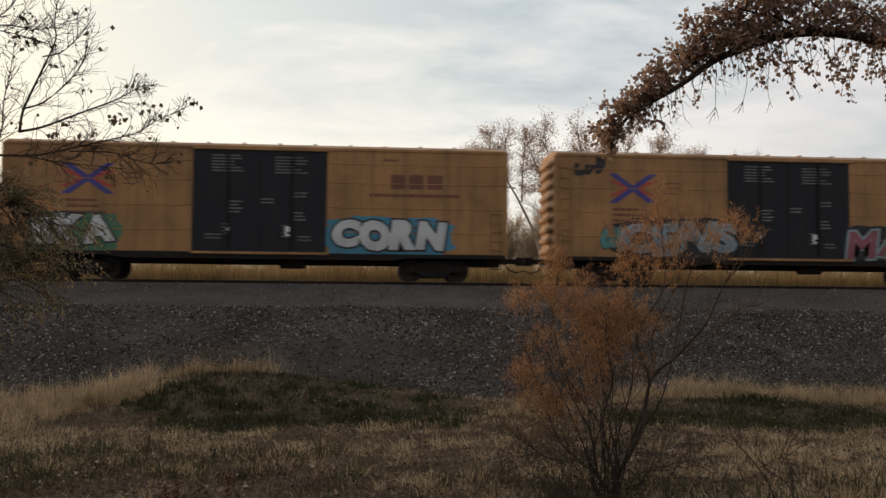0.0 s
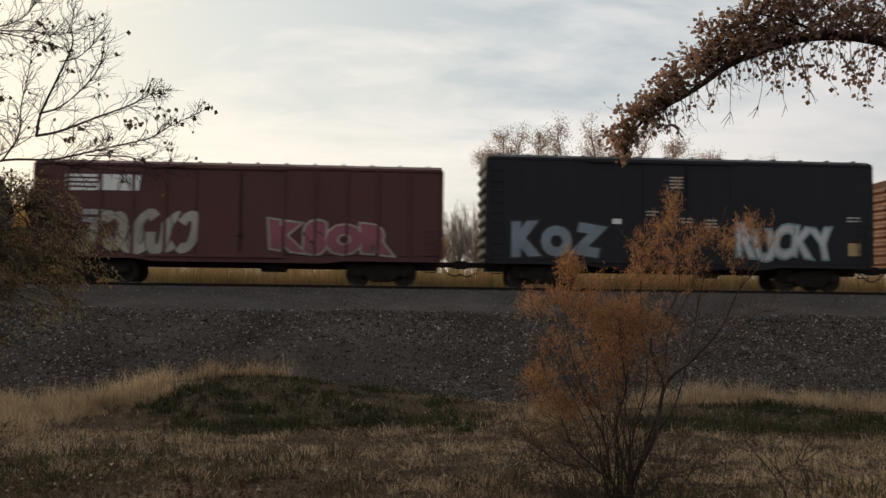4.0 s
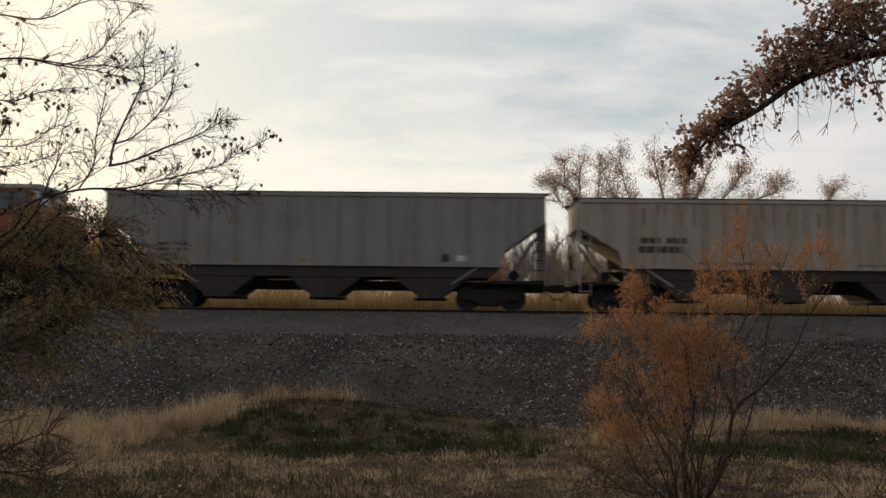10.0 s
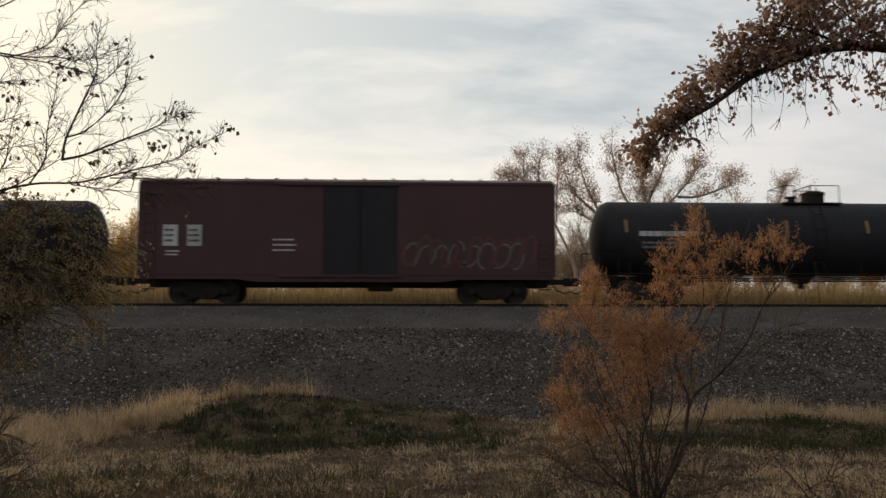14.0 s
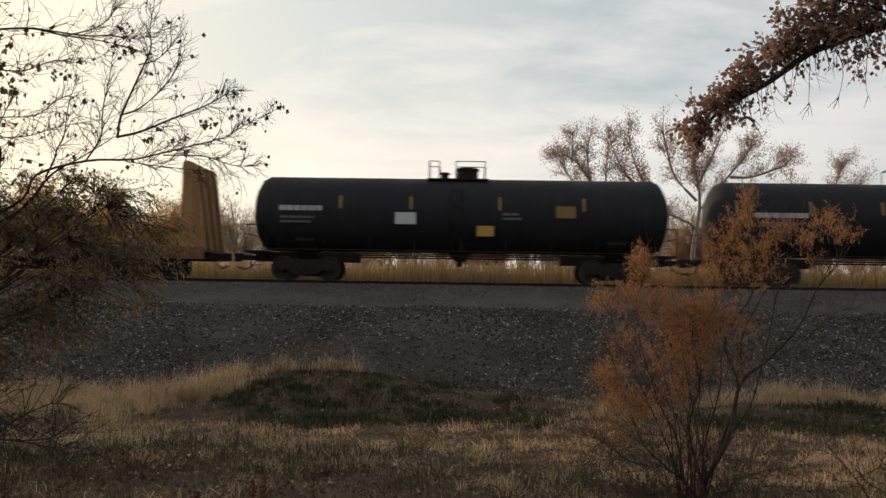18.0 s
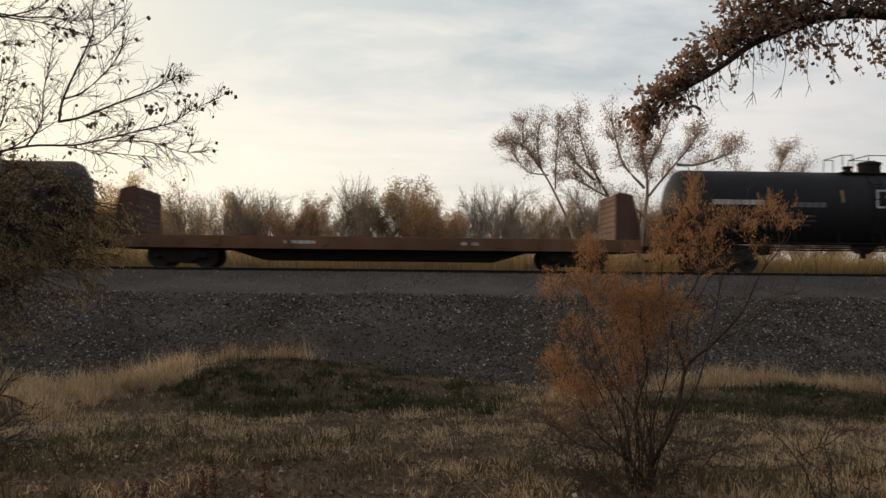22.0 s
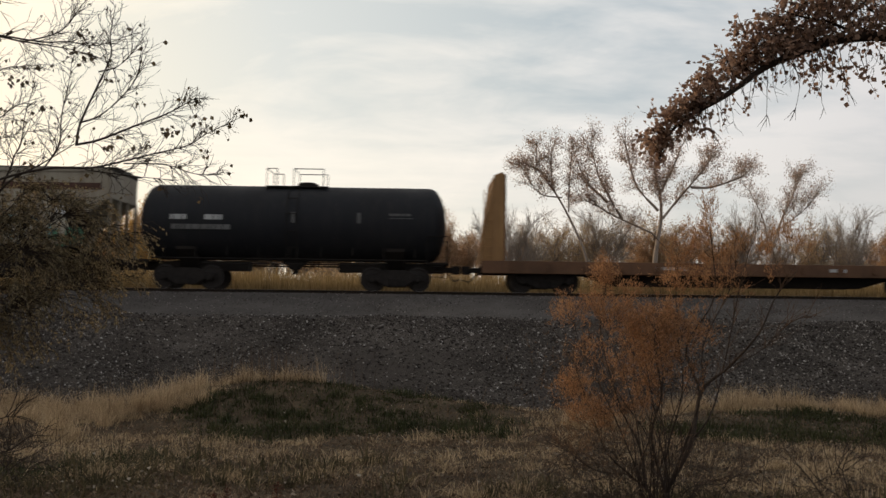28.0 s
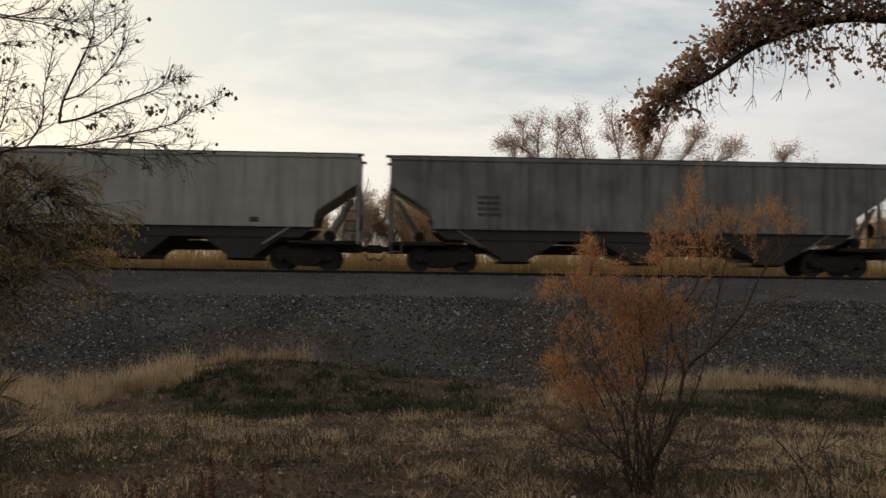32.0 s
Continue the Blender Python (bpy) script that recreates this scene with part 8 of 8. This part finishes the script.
def dock_stalks():
    """Dark seed heads that stand in the foreground."""
    rnd = random.Random(17)
    for x, z in ((-3.15, -1.72), (-3.0, -1.84), (-2.38, -1.80), (-1.85, -1.76), (-1.40, -1.66), (-1.33, -1.62), (-1.02, -1.60)):
        ob = thing("dock_stalk", "dark rust-brown dock seed stalk", "weed", "seed stalks in the foreground")
        wood, seeds = Wood(), Leaves()
        foot = Vector((x, 6.0, land(x, 6.0) - 0.03))
        head = Vector((x + rnd.gauss(0, 0.03), 6.0, z))
        wood.limb([foot, foot.lerp(head, 0.5) + Vector((0.01, 0, 0)), head], 0.006, 0.002, 5)
        for _ in range(420):
            u = rnd.random() ** 0.8
            p = head.lerp(foot, u * 0.85) + Vector((rnd.gauss(0, 0.012 + 0.02 * u), rnd.gauss(0, 0.02), 0))
            seeds.leaf(p, (rnd.gauss(0, 1), rnd.gauss(0, 1), 0.5), rnd.uniform(0.012, 0.022), rnd, 0.8)
        part("stem", wood.mesh("stem", "bark_dark"), "bark_dark", ob)
        part("seed_head", seeds.mesh("seed_head", "dock"), "dock", ob)["kind"] = "stuff"


M["dock"] = leafy("dock_seed_brown", ((0.2, (0.045, 0.016, 0.010)), (0.8, (0.11, 0.040, 0.022))), 0.2)


def far_tree(seed, height, width, leaf_mat, leaf_size, leaves_per_tip, limbs=6, bare=0.0, puff=0.2, depth=3, clear=0.22, spread=0.6):
    """Broad tree: a short trunk, limbs that spread from it, fine twigs, leaves in clumps at the twigs' ends."""
    rnd = random.Random(seed)
    tree = thing("tree", "", "tree")
    wood, leaves, tips = Wood(), Leaves(), []
    trunk, up = wander(rnd, (0, 0, -0.3), (rnd.gauss(0, 0.08), rnd.gauss(0, 0.08), 1), height * (clear + 0.25), 6, 0.06)
    wood.limb(trunk, height * 0.017, height * 0.010, 6)
    for k in range(limbs):
        a = 2.4 * k + rnd.random()
        p, d = along(trunk, clear / (clear + 0.25) + (0.25 / (clear + 0.25)) * k / max(1, limbs - 1))
        out = spread * rnd.uniform(0.7, 1.2) * (1.0 - 0.55 * k / limbs)
        grow(rnd, wood, tips, p, (out * math.cos(a), out * math.sin(a), 1.0), height * rnd.uniform(0.22, 0.30), height * 0.0085, depth, 3, 0.62, 0.66, 0.13, 0.04, 4, 0.010)
    kz = height / max(p.z for p in wood.v)
    reach = sorted(p.x for p, d in tips)
    kx = 0.85 * width / (reach[int(0.96 * len(reach))] - reach[int(0.04 * len(reach))])
    fit = Matrix.Diagonal((kx, kx, kz)).to_3x3()
    wood.v = [fit @ p for p in wood.v]
    for p, d in tips:
        if rnd.random() < bare:
            continue
        p = fit @ Vector(p)
        for _ in range(leaves_per_tip):
            q = p + Vector((rnd.gauss(0, puff), rnd.gauss(0, puff), rnd.gauss(-0.05, puff)))
            leaves.leaf(q, (rnd.gauss(0, 1), rnd.gauss(0, 1), rnd.gauss(0, 1)), leaf_size * rnd.uniform(0.6, 1.3), rnd, 0.8)
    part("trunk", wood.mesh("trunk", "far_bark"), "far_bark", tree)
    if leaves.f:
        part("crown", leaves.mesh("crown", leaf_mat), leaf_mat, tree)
    return tree


# bark and leaves lightened here as well, haze painted into the colour
M["far_bark"] = earthy("far_hazed_bark", ((0.3, (0.20, 0.158, 0.128)), (0.7, (0.33, 0.275, 0.230))), 5, 30, 0.95, 0.5)
M["far_moss"] = leafy("far_hazed_olive_leaves", ((0.15, (0.27, 0.195, 0.115)), (0.5, (0.40, 0.295, 0.175)), (0.85, (0.52, 0.39, 0.245))), 0.55)
M["far_cotton"] = leafy("far_hazed_brown_leaves", ((0.15, (0.30, 0.20, 0.15)), (0.5, (0.43, 0.30, 0.23)), (0.85, (0.55, 0.40, 0.30))), 0.5)


def guided_tree(limbs, seed, leaf_mat, label, y, leaf=0.16, per=5, twig=1.5, r=0.22):
    """A tree whose main limbs follow given lines."""
    rnd = random.Random(seed)
    tree = thing("tree", label, "tree")
    wood, leaves, tips = Wood(), Leaves(), []
    for k, pts in enumerate(limbs):
        line = smooth_line([(a, y + 0.6 * math.sin(3.1 * i + k), b) for i, (a, b) in enumerate(pts)])
        wood.limb(line, r if k == 0 else r * 0.5, 0.022, 6)
        n = int(7 * sum((line[i + 1] - line[i]).length for i in range(len(line) - 1)) ** 0.8)
        for i in range(n):
            u = rnd.uniform(0.55 if k == 0 else 0.2, 1.0)
            p, d = along(line, u)
            nd = d + Vector((rnd.gauss(0, 0.6), rnd.gauss(0, 0.6), rnd.gauss(0.15, 0.4)))
            grow(rnd, wood, tips, p, nd, twig * rnd.uniform(0.5, 1.1), 0.024, 2, 2, 0.75, 0.72, 0.16, 0.05, 3, 0.008)
    for p, d in tips:
        for _ in range(per if rnd.random() < 0.8 else 1):
            q = Vector(p) + Vector((rnd.gauss(0, 0.2), rnd.gauss(0, 0.2), rnd.gauss(0, 0.2)))
            leaves.leaf(q, (rnd.gauss(0, 1), rnd.gauss(0, 1), rnd.gauss(0, 1)), leaf * rnd.uniform(0.6, 1.3), rnd, 0.85)
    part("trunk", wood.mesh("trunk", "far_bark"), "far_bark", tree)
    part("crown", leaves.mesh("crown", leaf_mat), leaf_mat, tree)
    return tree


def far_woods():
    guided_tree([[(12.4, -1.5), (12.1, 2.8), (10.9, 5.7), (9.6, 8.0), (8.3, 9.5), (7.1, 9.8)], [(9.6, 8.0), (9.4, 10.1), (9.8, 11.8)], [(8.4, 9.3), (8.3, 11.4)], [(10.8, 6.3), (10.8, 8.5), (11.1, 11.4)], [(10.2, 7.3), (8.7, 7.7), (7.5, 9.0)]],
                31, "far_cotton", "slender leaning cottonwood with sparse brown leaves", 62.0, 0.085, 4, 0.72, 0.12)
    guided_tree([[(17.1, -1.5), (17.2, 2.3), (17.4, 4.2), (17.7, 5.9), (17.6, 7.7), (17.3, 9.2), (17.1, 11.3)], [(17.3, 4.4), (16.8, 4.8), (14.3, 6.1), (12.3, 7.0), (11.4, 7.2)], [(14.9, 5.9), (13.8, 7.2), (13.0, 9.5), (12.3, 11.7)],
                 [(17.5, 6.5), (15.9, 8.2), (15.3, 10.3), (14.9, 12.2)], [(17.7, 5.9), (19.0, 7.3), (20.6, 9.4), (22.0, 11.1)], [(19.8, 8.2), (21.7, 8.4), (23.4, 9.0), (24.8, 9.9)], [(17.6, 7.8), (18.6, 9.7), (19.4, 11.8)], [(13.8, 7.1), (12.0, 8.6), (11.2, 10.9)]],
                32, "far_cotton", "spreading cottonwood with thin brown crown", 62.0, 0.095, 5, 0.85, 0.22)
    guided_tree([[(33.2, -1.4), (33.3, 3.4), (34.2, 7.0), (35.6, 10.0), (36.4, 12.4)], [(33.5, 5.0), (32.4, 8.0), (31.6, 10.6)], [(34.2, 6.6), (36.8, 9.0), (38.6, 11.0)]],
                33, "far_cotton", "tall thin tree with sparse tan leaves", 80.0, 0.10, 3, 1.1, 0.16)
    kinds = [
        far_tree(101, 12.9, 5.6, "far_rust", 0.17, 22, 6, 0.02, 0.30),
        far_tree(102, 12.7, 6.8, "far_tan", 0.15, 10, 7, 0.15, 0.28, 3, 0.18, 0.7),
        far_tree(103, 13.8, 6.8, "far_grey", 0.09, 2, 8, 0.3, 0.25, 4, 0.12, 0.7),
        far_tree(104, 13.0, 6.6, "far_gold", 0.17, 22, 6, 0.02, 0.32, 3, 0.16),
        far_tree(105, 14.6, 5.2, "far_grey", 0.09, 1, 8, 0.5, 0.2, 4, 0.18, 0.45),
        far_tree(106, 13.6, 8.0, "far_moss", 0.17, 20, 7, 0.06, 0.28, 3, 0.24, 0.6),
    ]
    labels = ("rounded tree with rust-orange autumn leaves", "spreading tree with dry tan leaves", "grey tree almost bare of leaves", "bushy tree with golden leaves", "tall bare grey tree", "bare-trunked tree with a thin dark crown")
    for k, t in enumerate(kinds):
        tagged(t, labels[k], "tree", "far line of trees")
    rnd = random.Random(77)
    spots = [(-33, 3), (-28.7, 0), (-25.2, 1), (-22.6, 1), (-19.8, 2), (-17.6, 2), (-14.6, 0), (-11.4, 2), (-9.4, 1), (-7.0, 4), (-4.9, 2), (-1.2, 5), (2.2, 0), (5.4, 0), (8.2, 4), (10.7, 2), (13.6, 2), (16.2, 1), (18.1, 1), (22, 2), (26, 0), (29.5, 1), (32, 2), (36, 0), (39, 4), (43, 2), (47, 1), (51, 2), (55, 0), (59, 4)]
    x = -36.5
    while x > -72:
        spots.append((x, rnd.choice((3, 3, 0, 1))))
        x -= rnd.uniform(2.2, 3.6)
    for i in range(40):
        spots.append((-72 + 3.45 * i + rnd.uniform(-1, 1), None))
    used = [False] * len(kinds)
    for x, k in spots:
        back = k is None
        if back:
            k = rnd.choice((1, 0, 2, 4, 3 if x < -20 else 1, 3 if x < 0 else 2))
        y = rnd.uniform(112, 130) if back else rnd.uniform(95, 104)
        s = rnd.uniform(0.88, 1.06)
        m = pose(x * y / 100.0, y, land(x, y) - 0.1, 0, 0, rnd.uniform(0, 360)) @ Matrix.Scale(s * (0.98 if back else 1.0), 4)
        if not used[k]:
            used[k] = True
            kinds[k].matrix_basis = m
        else:
            copy_thing(kinds[k], m)


def brush(name, label, xs, ys, n, size, spread_z, material, leaf, seed, per=60):
    """Low thicket of many small clumps, too many to count."""
    rnd = random.Random(seed)
    leaves = Leaves()
    for _ in range(n):
        x, y = rnd.uniform(*xs), rnd.uniform(*ys)
        h = rnd.uniform(0.5, 1.0) * size
        z = land(x, y)
        for _ in range(per):
            a = rnd.random()
            p = Vector((x + rnd.gauss(0, spread_z), y + rnd.gauss(0, spread_z), z + h * a ** 0.8))
            leaves.leaf(p, (rnd.gauss(0, 0.5), rnd.gauss(0, 0.5), 1.0), leaf * rnd.uniform(0.6, 1.4), rnd, 0.45)
    ob = new(name, leaves.mesh(name, material))
    tagged(ob, label, "thicket", kind="stuff")


def height_field(x, y, fn, x0, x1, y0, y1, step):
    """Heights of fn at many places, from a grid."""
    gx, gy = np.arange(x0, x1 + step, step), np.arange(y0, y1 + step, step)
    g = np.array([[fn(a, b) for a in gx] for b in gy])
    u, v = (x - x0) / step, (y - y0) / step
    i, j = np.clip(u.astype(int), 0, len(gx) - 2), np.clip(v.astype(int), 0, len(gy) - 2)
    a, b = u - i, v - j
    return g[j, i] * (1 - a) * (1 - b) + g[j, i + 1] * a * (1 - b) + g[j + 1, i] * (1 - a) * b + g[j + 1, i + 1] * a * b


def blades(name, label, x, y, z, h, width, material, seed, lean=0.35):
    """Grass: bent three-cornered blades."""
    r = np.random.RandomState(seed)
    n = len(x)
    a, b = r.uniform(0, 2 * np.pi, n), r.uniform(0, 2 * np.pi, n)
    w = width * r.uniform(0.6, 1.4, n)
    ll = h * np.abs(r.normal(0, lean, n))
    dx, dy = np.cos(a) * w, np.sin(a) * w
    bx, by = np.cos(b) * ll, np.sin(b) * ll
    base = np.stack([x, y, z], 1)
    side = np.stack([dx, dy, np.zeros(n)], 1)
    mid = base + np.stack([bx * 0.35, by * 0.35, h * 0.6], 1)
    tip = base + np.stack([bx, by, h * (1 - 0.25 * np.minimum(1, ll / h))], 1)
    v = np.stack([base - side, base + side, mid - side * 0.7, mid + side * 0.7, tip], 1).reshape(-1, 3)
    k = (np.arange(n) * 5)[:, None]
    f = np.concatenate([k + np.array([[0, 1, 3]]), k + np.array([[0, 3, 2]]), k + np.array([[2, 3, 4]])], 0)
    ob = new(name, sheet(name, v, f, material, smooth=False))
    tagged(ob, label, "grass", kind="stuff")


def bell(x, y, cx, cy, rx, ry):
    return np.exp(-((x - cx) / rx) ** 2 - ((y - cy) / ry) ** 2)


def patchy(x, y, s, seed):
    return np.array([noise.noise(Vector((a * s + seed, b * s, seed))) for a, b in zip(x, y)])


def tufts(r, cx, cy, per, radius):
    """Places of blades that stand in clumps, and how far each leans out."""
    k = np.repeat(np.arange(len(cx)), per)
    a, d = r.uniform(0, 2 * np.pi, len(k)), np.abs(r.normal(0, 1, len(k))) * radius[k]
    return cx[k] + np.cos(a) * d, cy[k] + np.sin(a) * d, k


def meadow():
    r = np.random.RandomState(3)
    n = 9500
    cy = 5.4 + 17.6 * r.random(n)
    cx = r.uniform(-1, 1, n) * (0.66 * cy + 2.0) + 0.05 * cy
    gx, fine = patchy(cx, cy, 0.45, 4.0), patchy(cx, cy, 1.3, 9.0)
    green = np.maximum.reduce([1.15 * bell(cx, cy, -1.6, 18.2, 3.4, 2.6), 1.1 * bell(cx, cy, 8.2, 17.2, 3.2, 2.4), 0.55 * bell(cx, cy, -5.6, 10.6, 2.6, 1.6)]) + 0.36 * gx + 0.12 * fine
    ridge = np.maximum.reduce([1.5 * bell(cx, cy, -4.0, 21.0, 2.2, 0.9), 1.0 * bell(cx, cy, -5.8, 19.4, 1.6, 1.6), 0.95 * bell(cx, cy, -7.6, 17.6, 2.6, 2.4), 0.8 * bell(cx, cy, -10.5, 19.5, 3.0, 2.0), 1.3 * bell(cx, cy, 9.2, 20.2, 3.8, 1.2), 0.6 * bell(cx, cy, 2.9, 17.2, 1.3, 1.4)])
    pick = r.random(n)
    is_green = green + 0.34 * (pick - 0.5) > 0.42
    pick = r.random(n)
    tall = (ridge * (0.8 + 0.9 * gx) + 0.35 * fine + 0.22 * (pick - 0.5) > 0.47) & ~(is_green & (ridge < 0.62))
    pick = r.random(n)
    near = np.maximum(0.72 * bell(cx, cy, -4.0, 9.5, 4.5, 2.6), 0.45 * bell(cx, cy, 2.5, 9.0, 3.5, 1.5)) + 0.5 * gx + 0.25 * fine
    dark = ~tall & ~is_green & (near + 0.3 * (pick - 0.5) > 0.42)
    pick = r.random(n)
    straw = ~tall & ~is_green & (pick < 0.54 + 1.1 * fine + 0.5 * gx - 0.20 * dark + 0.9 * bell(cx, cy, 5.4, 10.6, 2.8, 1.0) - 0.30 * bell(cx, cy, -3.2, 6.6, 3.0, 1.6))
    dark = dark & ~straw
    brown = ~tall & ~is_green & ~straw & ~dark
    for name, label, mask, per, rad, lo, hi, width, mat, seed, lean in (
            ("tall_dry_grass", "tall pale dry grass along the rise", tall, 62, 0.15, 0.09, 0.36, 0.0046, "straw", 5, 1.0),
            ("dry_grass", "short tan dry grass in uneven tufts", straw, 26, 0.13, 0.03, 0.15, 0.0042, "straw", 6, 1.5),
            ("brown_grass", "matted brown dead grass", brown, 22, 0.15, 0.04, 0.14, 0.0060, "straw_mid", 7, 1.2),
            ("olive_weeds", "low olive-brown weeds in the foreground", dark, 30, 0.15, 0.05, 0.22, 0.0100, "brushweed", 11, 0.9),
            ("green_weeds", "low dark green weeds", is_green & ~tall, 30, 0.18, 0.03, 0.17, 0.0110, "weed", 8, 1.0)):
        q = np.nonzero(mask)[0]
        x, y, k = tufts(r, cx[q], cy[q], per, r.uniform(0.5, 1.5, len(q)) * rad)
        size = r.uniform(0.5, 1.5, len(q))
        z = height_field(x, y, land, -20, 22, 4, 24, 0.5)
        uneven = np.clip(0.95 + 1.5 * fine[q] + 0.7 * gx[q], 0.35, 1.6)
        blades(name, label, x, y, z - 0.02, r.uniform(lo, hi, len(x)) ** 1.15 * 1.25 * (size * uneven)[k], width, mat, seed, lean)
    # a thin cover of dead blades and sprigs between the tufts
    m = 26000
    y = 5.4 + 17.4 * r.random(m)
    x = r.uniform(-1, 1, m) * (0.66 * y + 2.0) + 0.05 * y
    z = height_field(x, y, land, -20, 22, 4, 24, 0.5)
    blades("grass_thatch", "thin thatch of dead grass", x, y, z - 0.01, r.uniform(0.03, 0.12, m), 0.006, "straw_brown", 10, 1.3)
    # dead leaves, bits of stem and soil crumbs lying between the tufts
    m = 60000
    y = 5.4 + 17.4 * r.random(m) ** 1.15
    x = r.uniform(-1, 1, m) * (0.62 * y + 1.6) + 0.05 * y
    z = height_field(x, y, land, -20, 22, 4, 24, 0.5) + np.abs(r.normal(0.02, 0.03, m))
    d = r.normal(size=(m, 3)) * np.array([1, 1, 0.6])
    d /= np.linalg.norm(d, axis=1)[:, None]
    e = np.cross(d, r.normal(size=(m, 3)))
    e /= np.linalg.norm(e, axis=1)[:, None]
    s = (0.012 + 0.030 * r.random(m) ** 2)[:, None]
    c = np.stack([x, y, z], 1)
    v = np.stack([c - d * s, c + e * s * 0.5, c + d * s, c - e * s * 0.5], 1).reshape(-1, 3)
    f = (np.arange(m) * 4)[:, None] + np.array([[0, 1, 2, 3]])
    tagged(new("leaf_debris", sheet("leaf_debris", v, f, "debris", smooth=False)), "brown leaf debris between the grass tufts", "debris", kind="stuff")
    # thin tall stalks
    k = 640
    xs, ys = r.uniform(-10, 11, k), r.uniform(9, 21.5, k)
    xs[:260], ys[:260] = r.normal(-3.6, 1.0, 260), r.normal(20.6, 0.7, 260)
    zs = height_field(xs, ys, land, -20, 22, 4, 24, 0.5)
    hs = r.uniform(0.35, 0.8, k)
    hs[:260] *= 1.45
    blades("dead_stalks", "thin dead weed stalks", xs, ys, zs, hs, 0.004, "straw_brown", 9, 0.25)
    # fallen leaves
    k = 1100
    ys = r.uniform(7, 22, k)
    xs = r.uniform(-1, 1, k) * (0.6 * ys + 1)
    zs = height_field(xs, ys, land, -20, 22, 4, 24, 0.5) + r.uniform(0.03, 0.13, k)
    lv, rnd = Leaves(), random.Random(2)
    for a, b, c in zip(xs, ys, zs):
        lv.leaf((a, b, c), (rnd.gauss(0, 1), rnd.gauss(0, 1), 0), rnd.uniform(0.03, 0.07), rnd, 0.8)
    tagged(new("fallen_leaves", lv.mesh("fallen_leaves", "litter")), "pale fallen leaves scattered over the weeds", "leaves", kind="stuff")


def stones():
    r = np.random.RandomState(12)
    for name, lab, n, y0, y1, lo, hi in (("slope_stones", "loose grey ballast stones on the slope", 105000, 23.0, 28.4, 0.012, 0.052), ("shoulder_stones", "small ballast stones along the shoulder", 14000, 28.3, 32.4, 0.010, 0.028)):
        y = r.uniform(y0, y1, n)
        x = r.uniform(-1, 1, n) * 18.5 + 1
        if y0 < 25:
            # smooth dusty patches where the stones are buried
            bare = 1.0 * bell(x, y, -1.4, 25.6, 2.6, 2.2) + 0.6 * bell(x, y, -7.5, 26.5, 2.0, 1.6) + 0.5 * bell(x, y, 6.5, 27.0, 2.5, 1.0) + 0.55 * patchy(x, y, 0.35, 6.0)
            keep = bare + r.uniform(-0.7, 0.7, n) < 0.45
            x, y = x[keep], y[keep]
            n = len(x)
        z = height_field(x, y, bed, -24, 26, 22, 34, 0.25)
        s = lo + (hi - lo) * r.random(n) ** 3
        q = r.normal(size=(n, 6, 3)) * 0.18
        octa = np.array([[1, 0, 0], [-1, 0, 0], [0, 1, 0], [0, -1, 0], [0, 0, 0.75], [0, 0, -0.75]])
        a = r.uniform(0, 2 * np.pi, n)
        o = octa[None] + q
        c, si = np.cos(a)[:, None], np.sin(a)[:, None]
        o = np.stack([o[..., 0] * c - o[..., 1] * si, o[..., 0] * si + o[..., 1] * c, o[..., 2]], 2)
        v = (o * s[:, None, None] + np.stack([x, y, z + s * 0.25], 1)[:, None]).reshape(-1, 3)
        f = np.array([[0, 2, 4], [2, 1, 4], [1, 3, 4], [3, 0, 4], [2, 0, 5], [1, 2, 5], [3, 1, 5], [0, 3, 5]])
        f = (np.arange(n)[:, None, None] * 6 + f[None]).reshape(-1, 3)
        tagged(new(name, sheet(name, v, f, "stone", smooth=False)), lab, "stones", kind="stuff")


def reeds():
    r = np.random.RandomState(14)
    n = 74000
    y = r.uniform(39.5, 47.5, n)
    x = r.uniform(-34, 36, n)
    z = height_field(x, y, land, -40, 42, 38, 49, 1.0)
    h = r.uniform(1.9, 3.0, n) * (0.95 + 0.18 * patchy(x, y, 0.3, 2.0))
    blades("tall_yellow_grass", "tall yellow grass beyond the track", x, y, z - 0.05, h, 0.017, "reed", 15, 0.16)


cottonwood()
bare_tree()
olive_bush()
tamarisk()
brambles()
dock_stalks()
far_woods()
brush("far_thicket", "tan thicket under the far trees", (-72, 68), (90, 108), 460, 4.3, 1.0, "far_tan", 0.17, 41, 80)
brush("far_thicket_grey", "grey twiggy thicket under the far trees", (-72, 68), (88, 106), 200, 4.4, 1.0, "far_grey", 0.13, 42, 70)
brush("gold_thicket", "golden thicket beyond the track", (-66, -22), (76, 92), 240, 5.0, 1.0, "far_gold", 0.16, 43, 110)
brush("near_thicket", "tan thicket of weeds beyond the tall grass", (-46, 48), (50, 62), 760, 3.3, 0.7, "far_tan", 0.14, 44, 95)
meadow()
stones()
reeds()

motions()
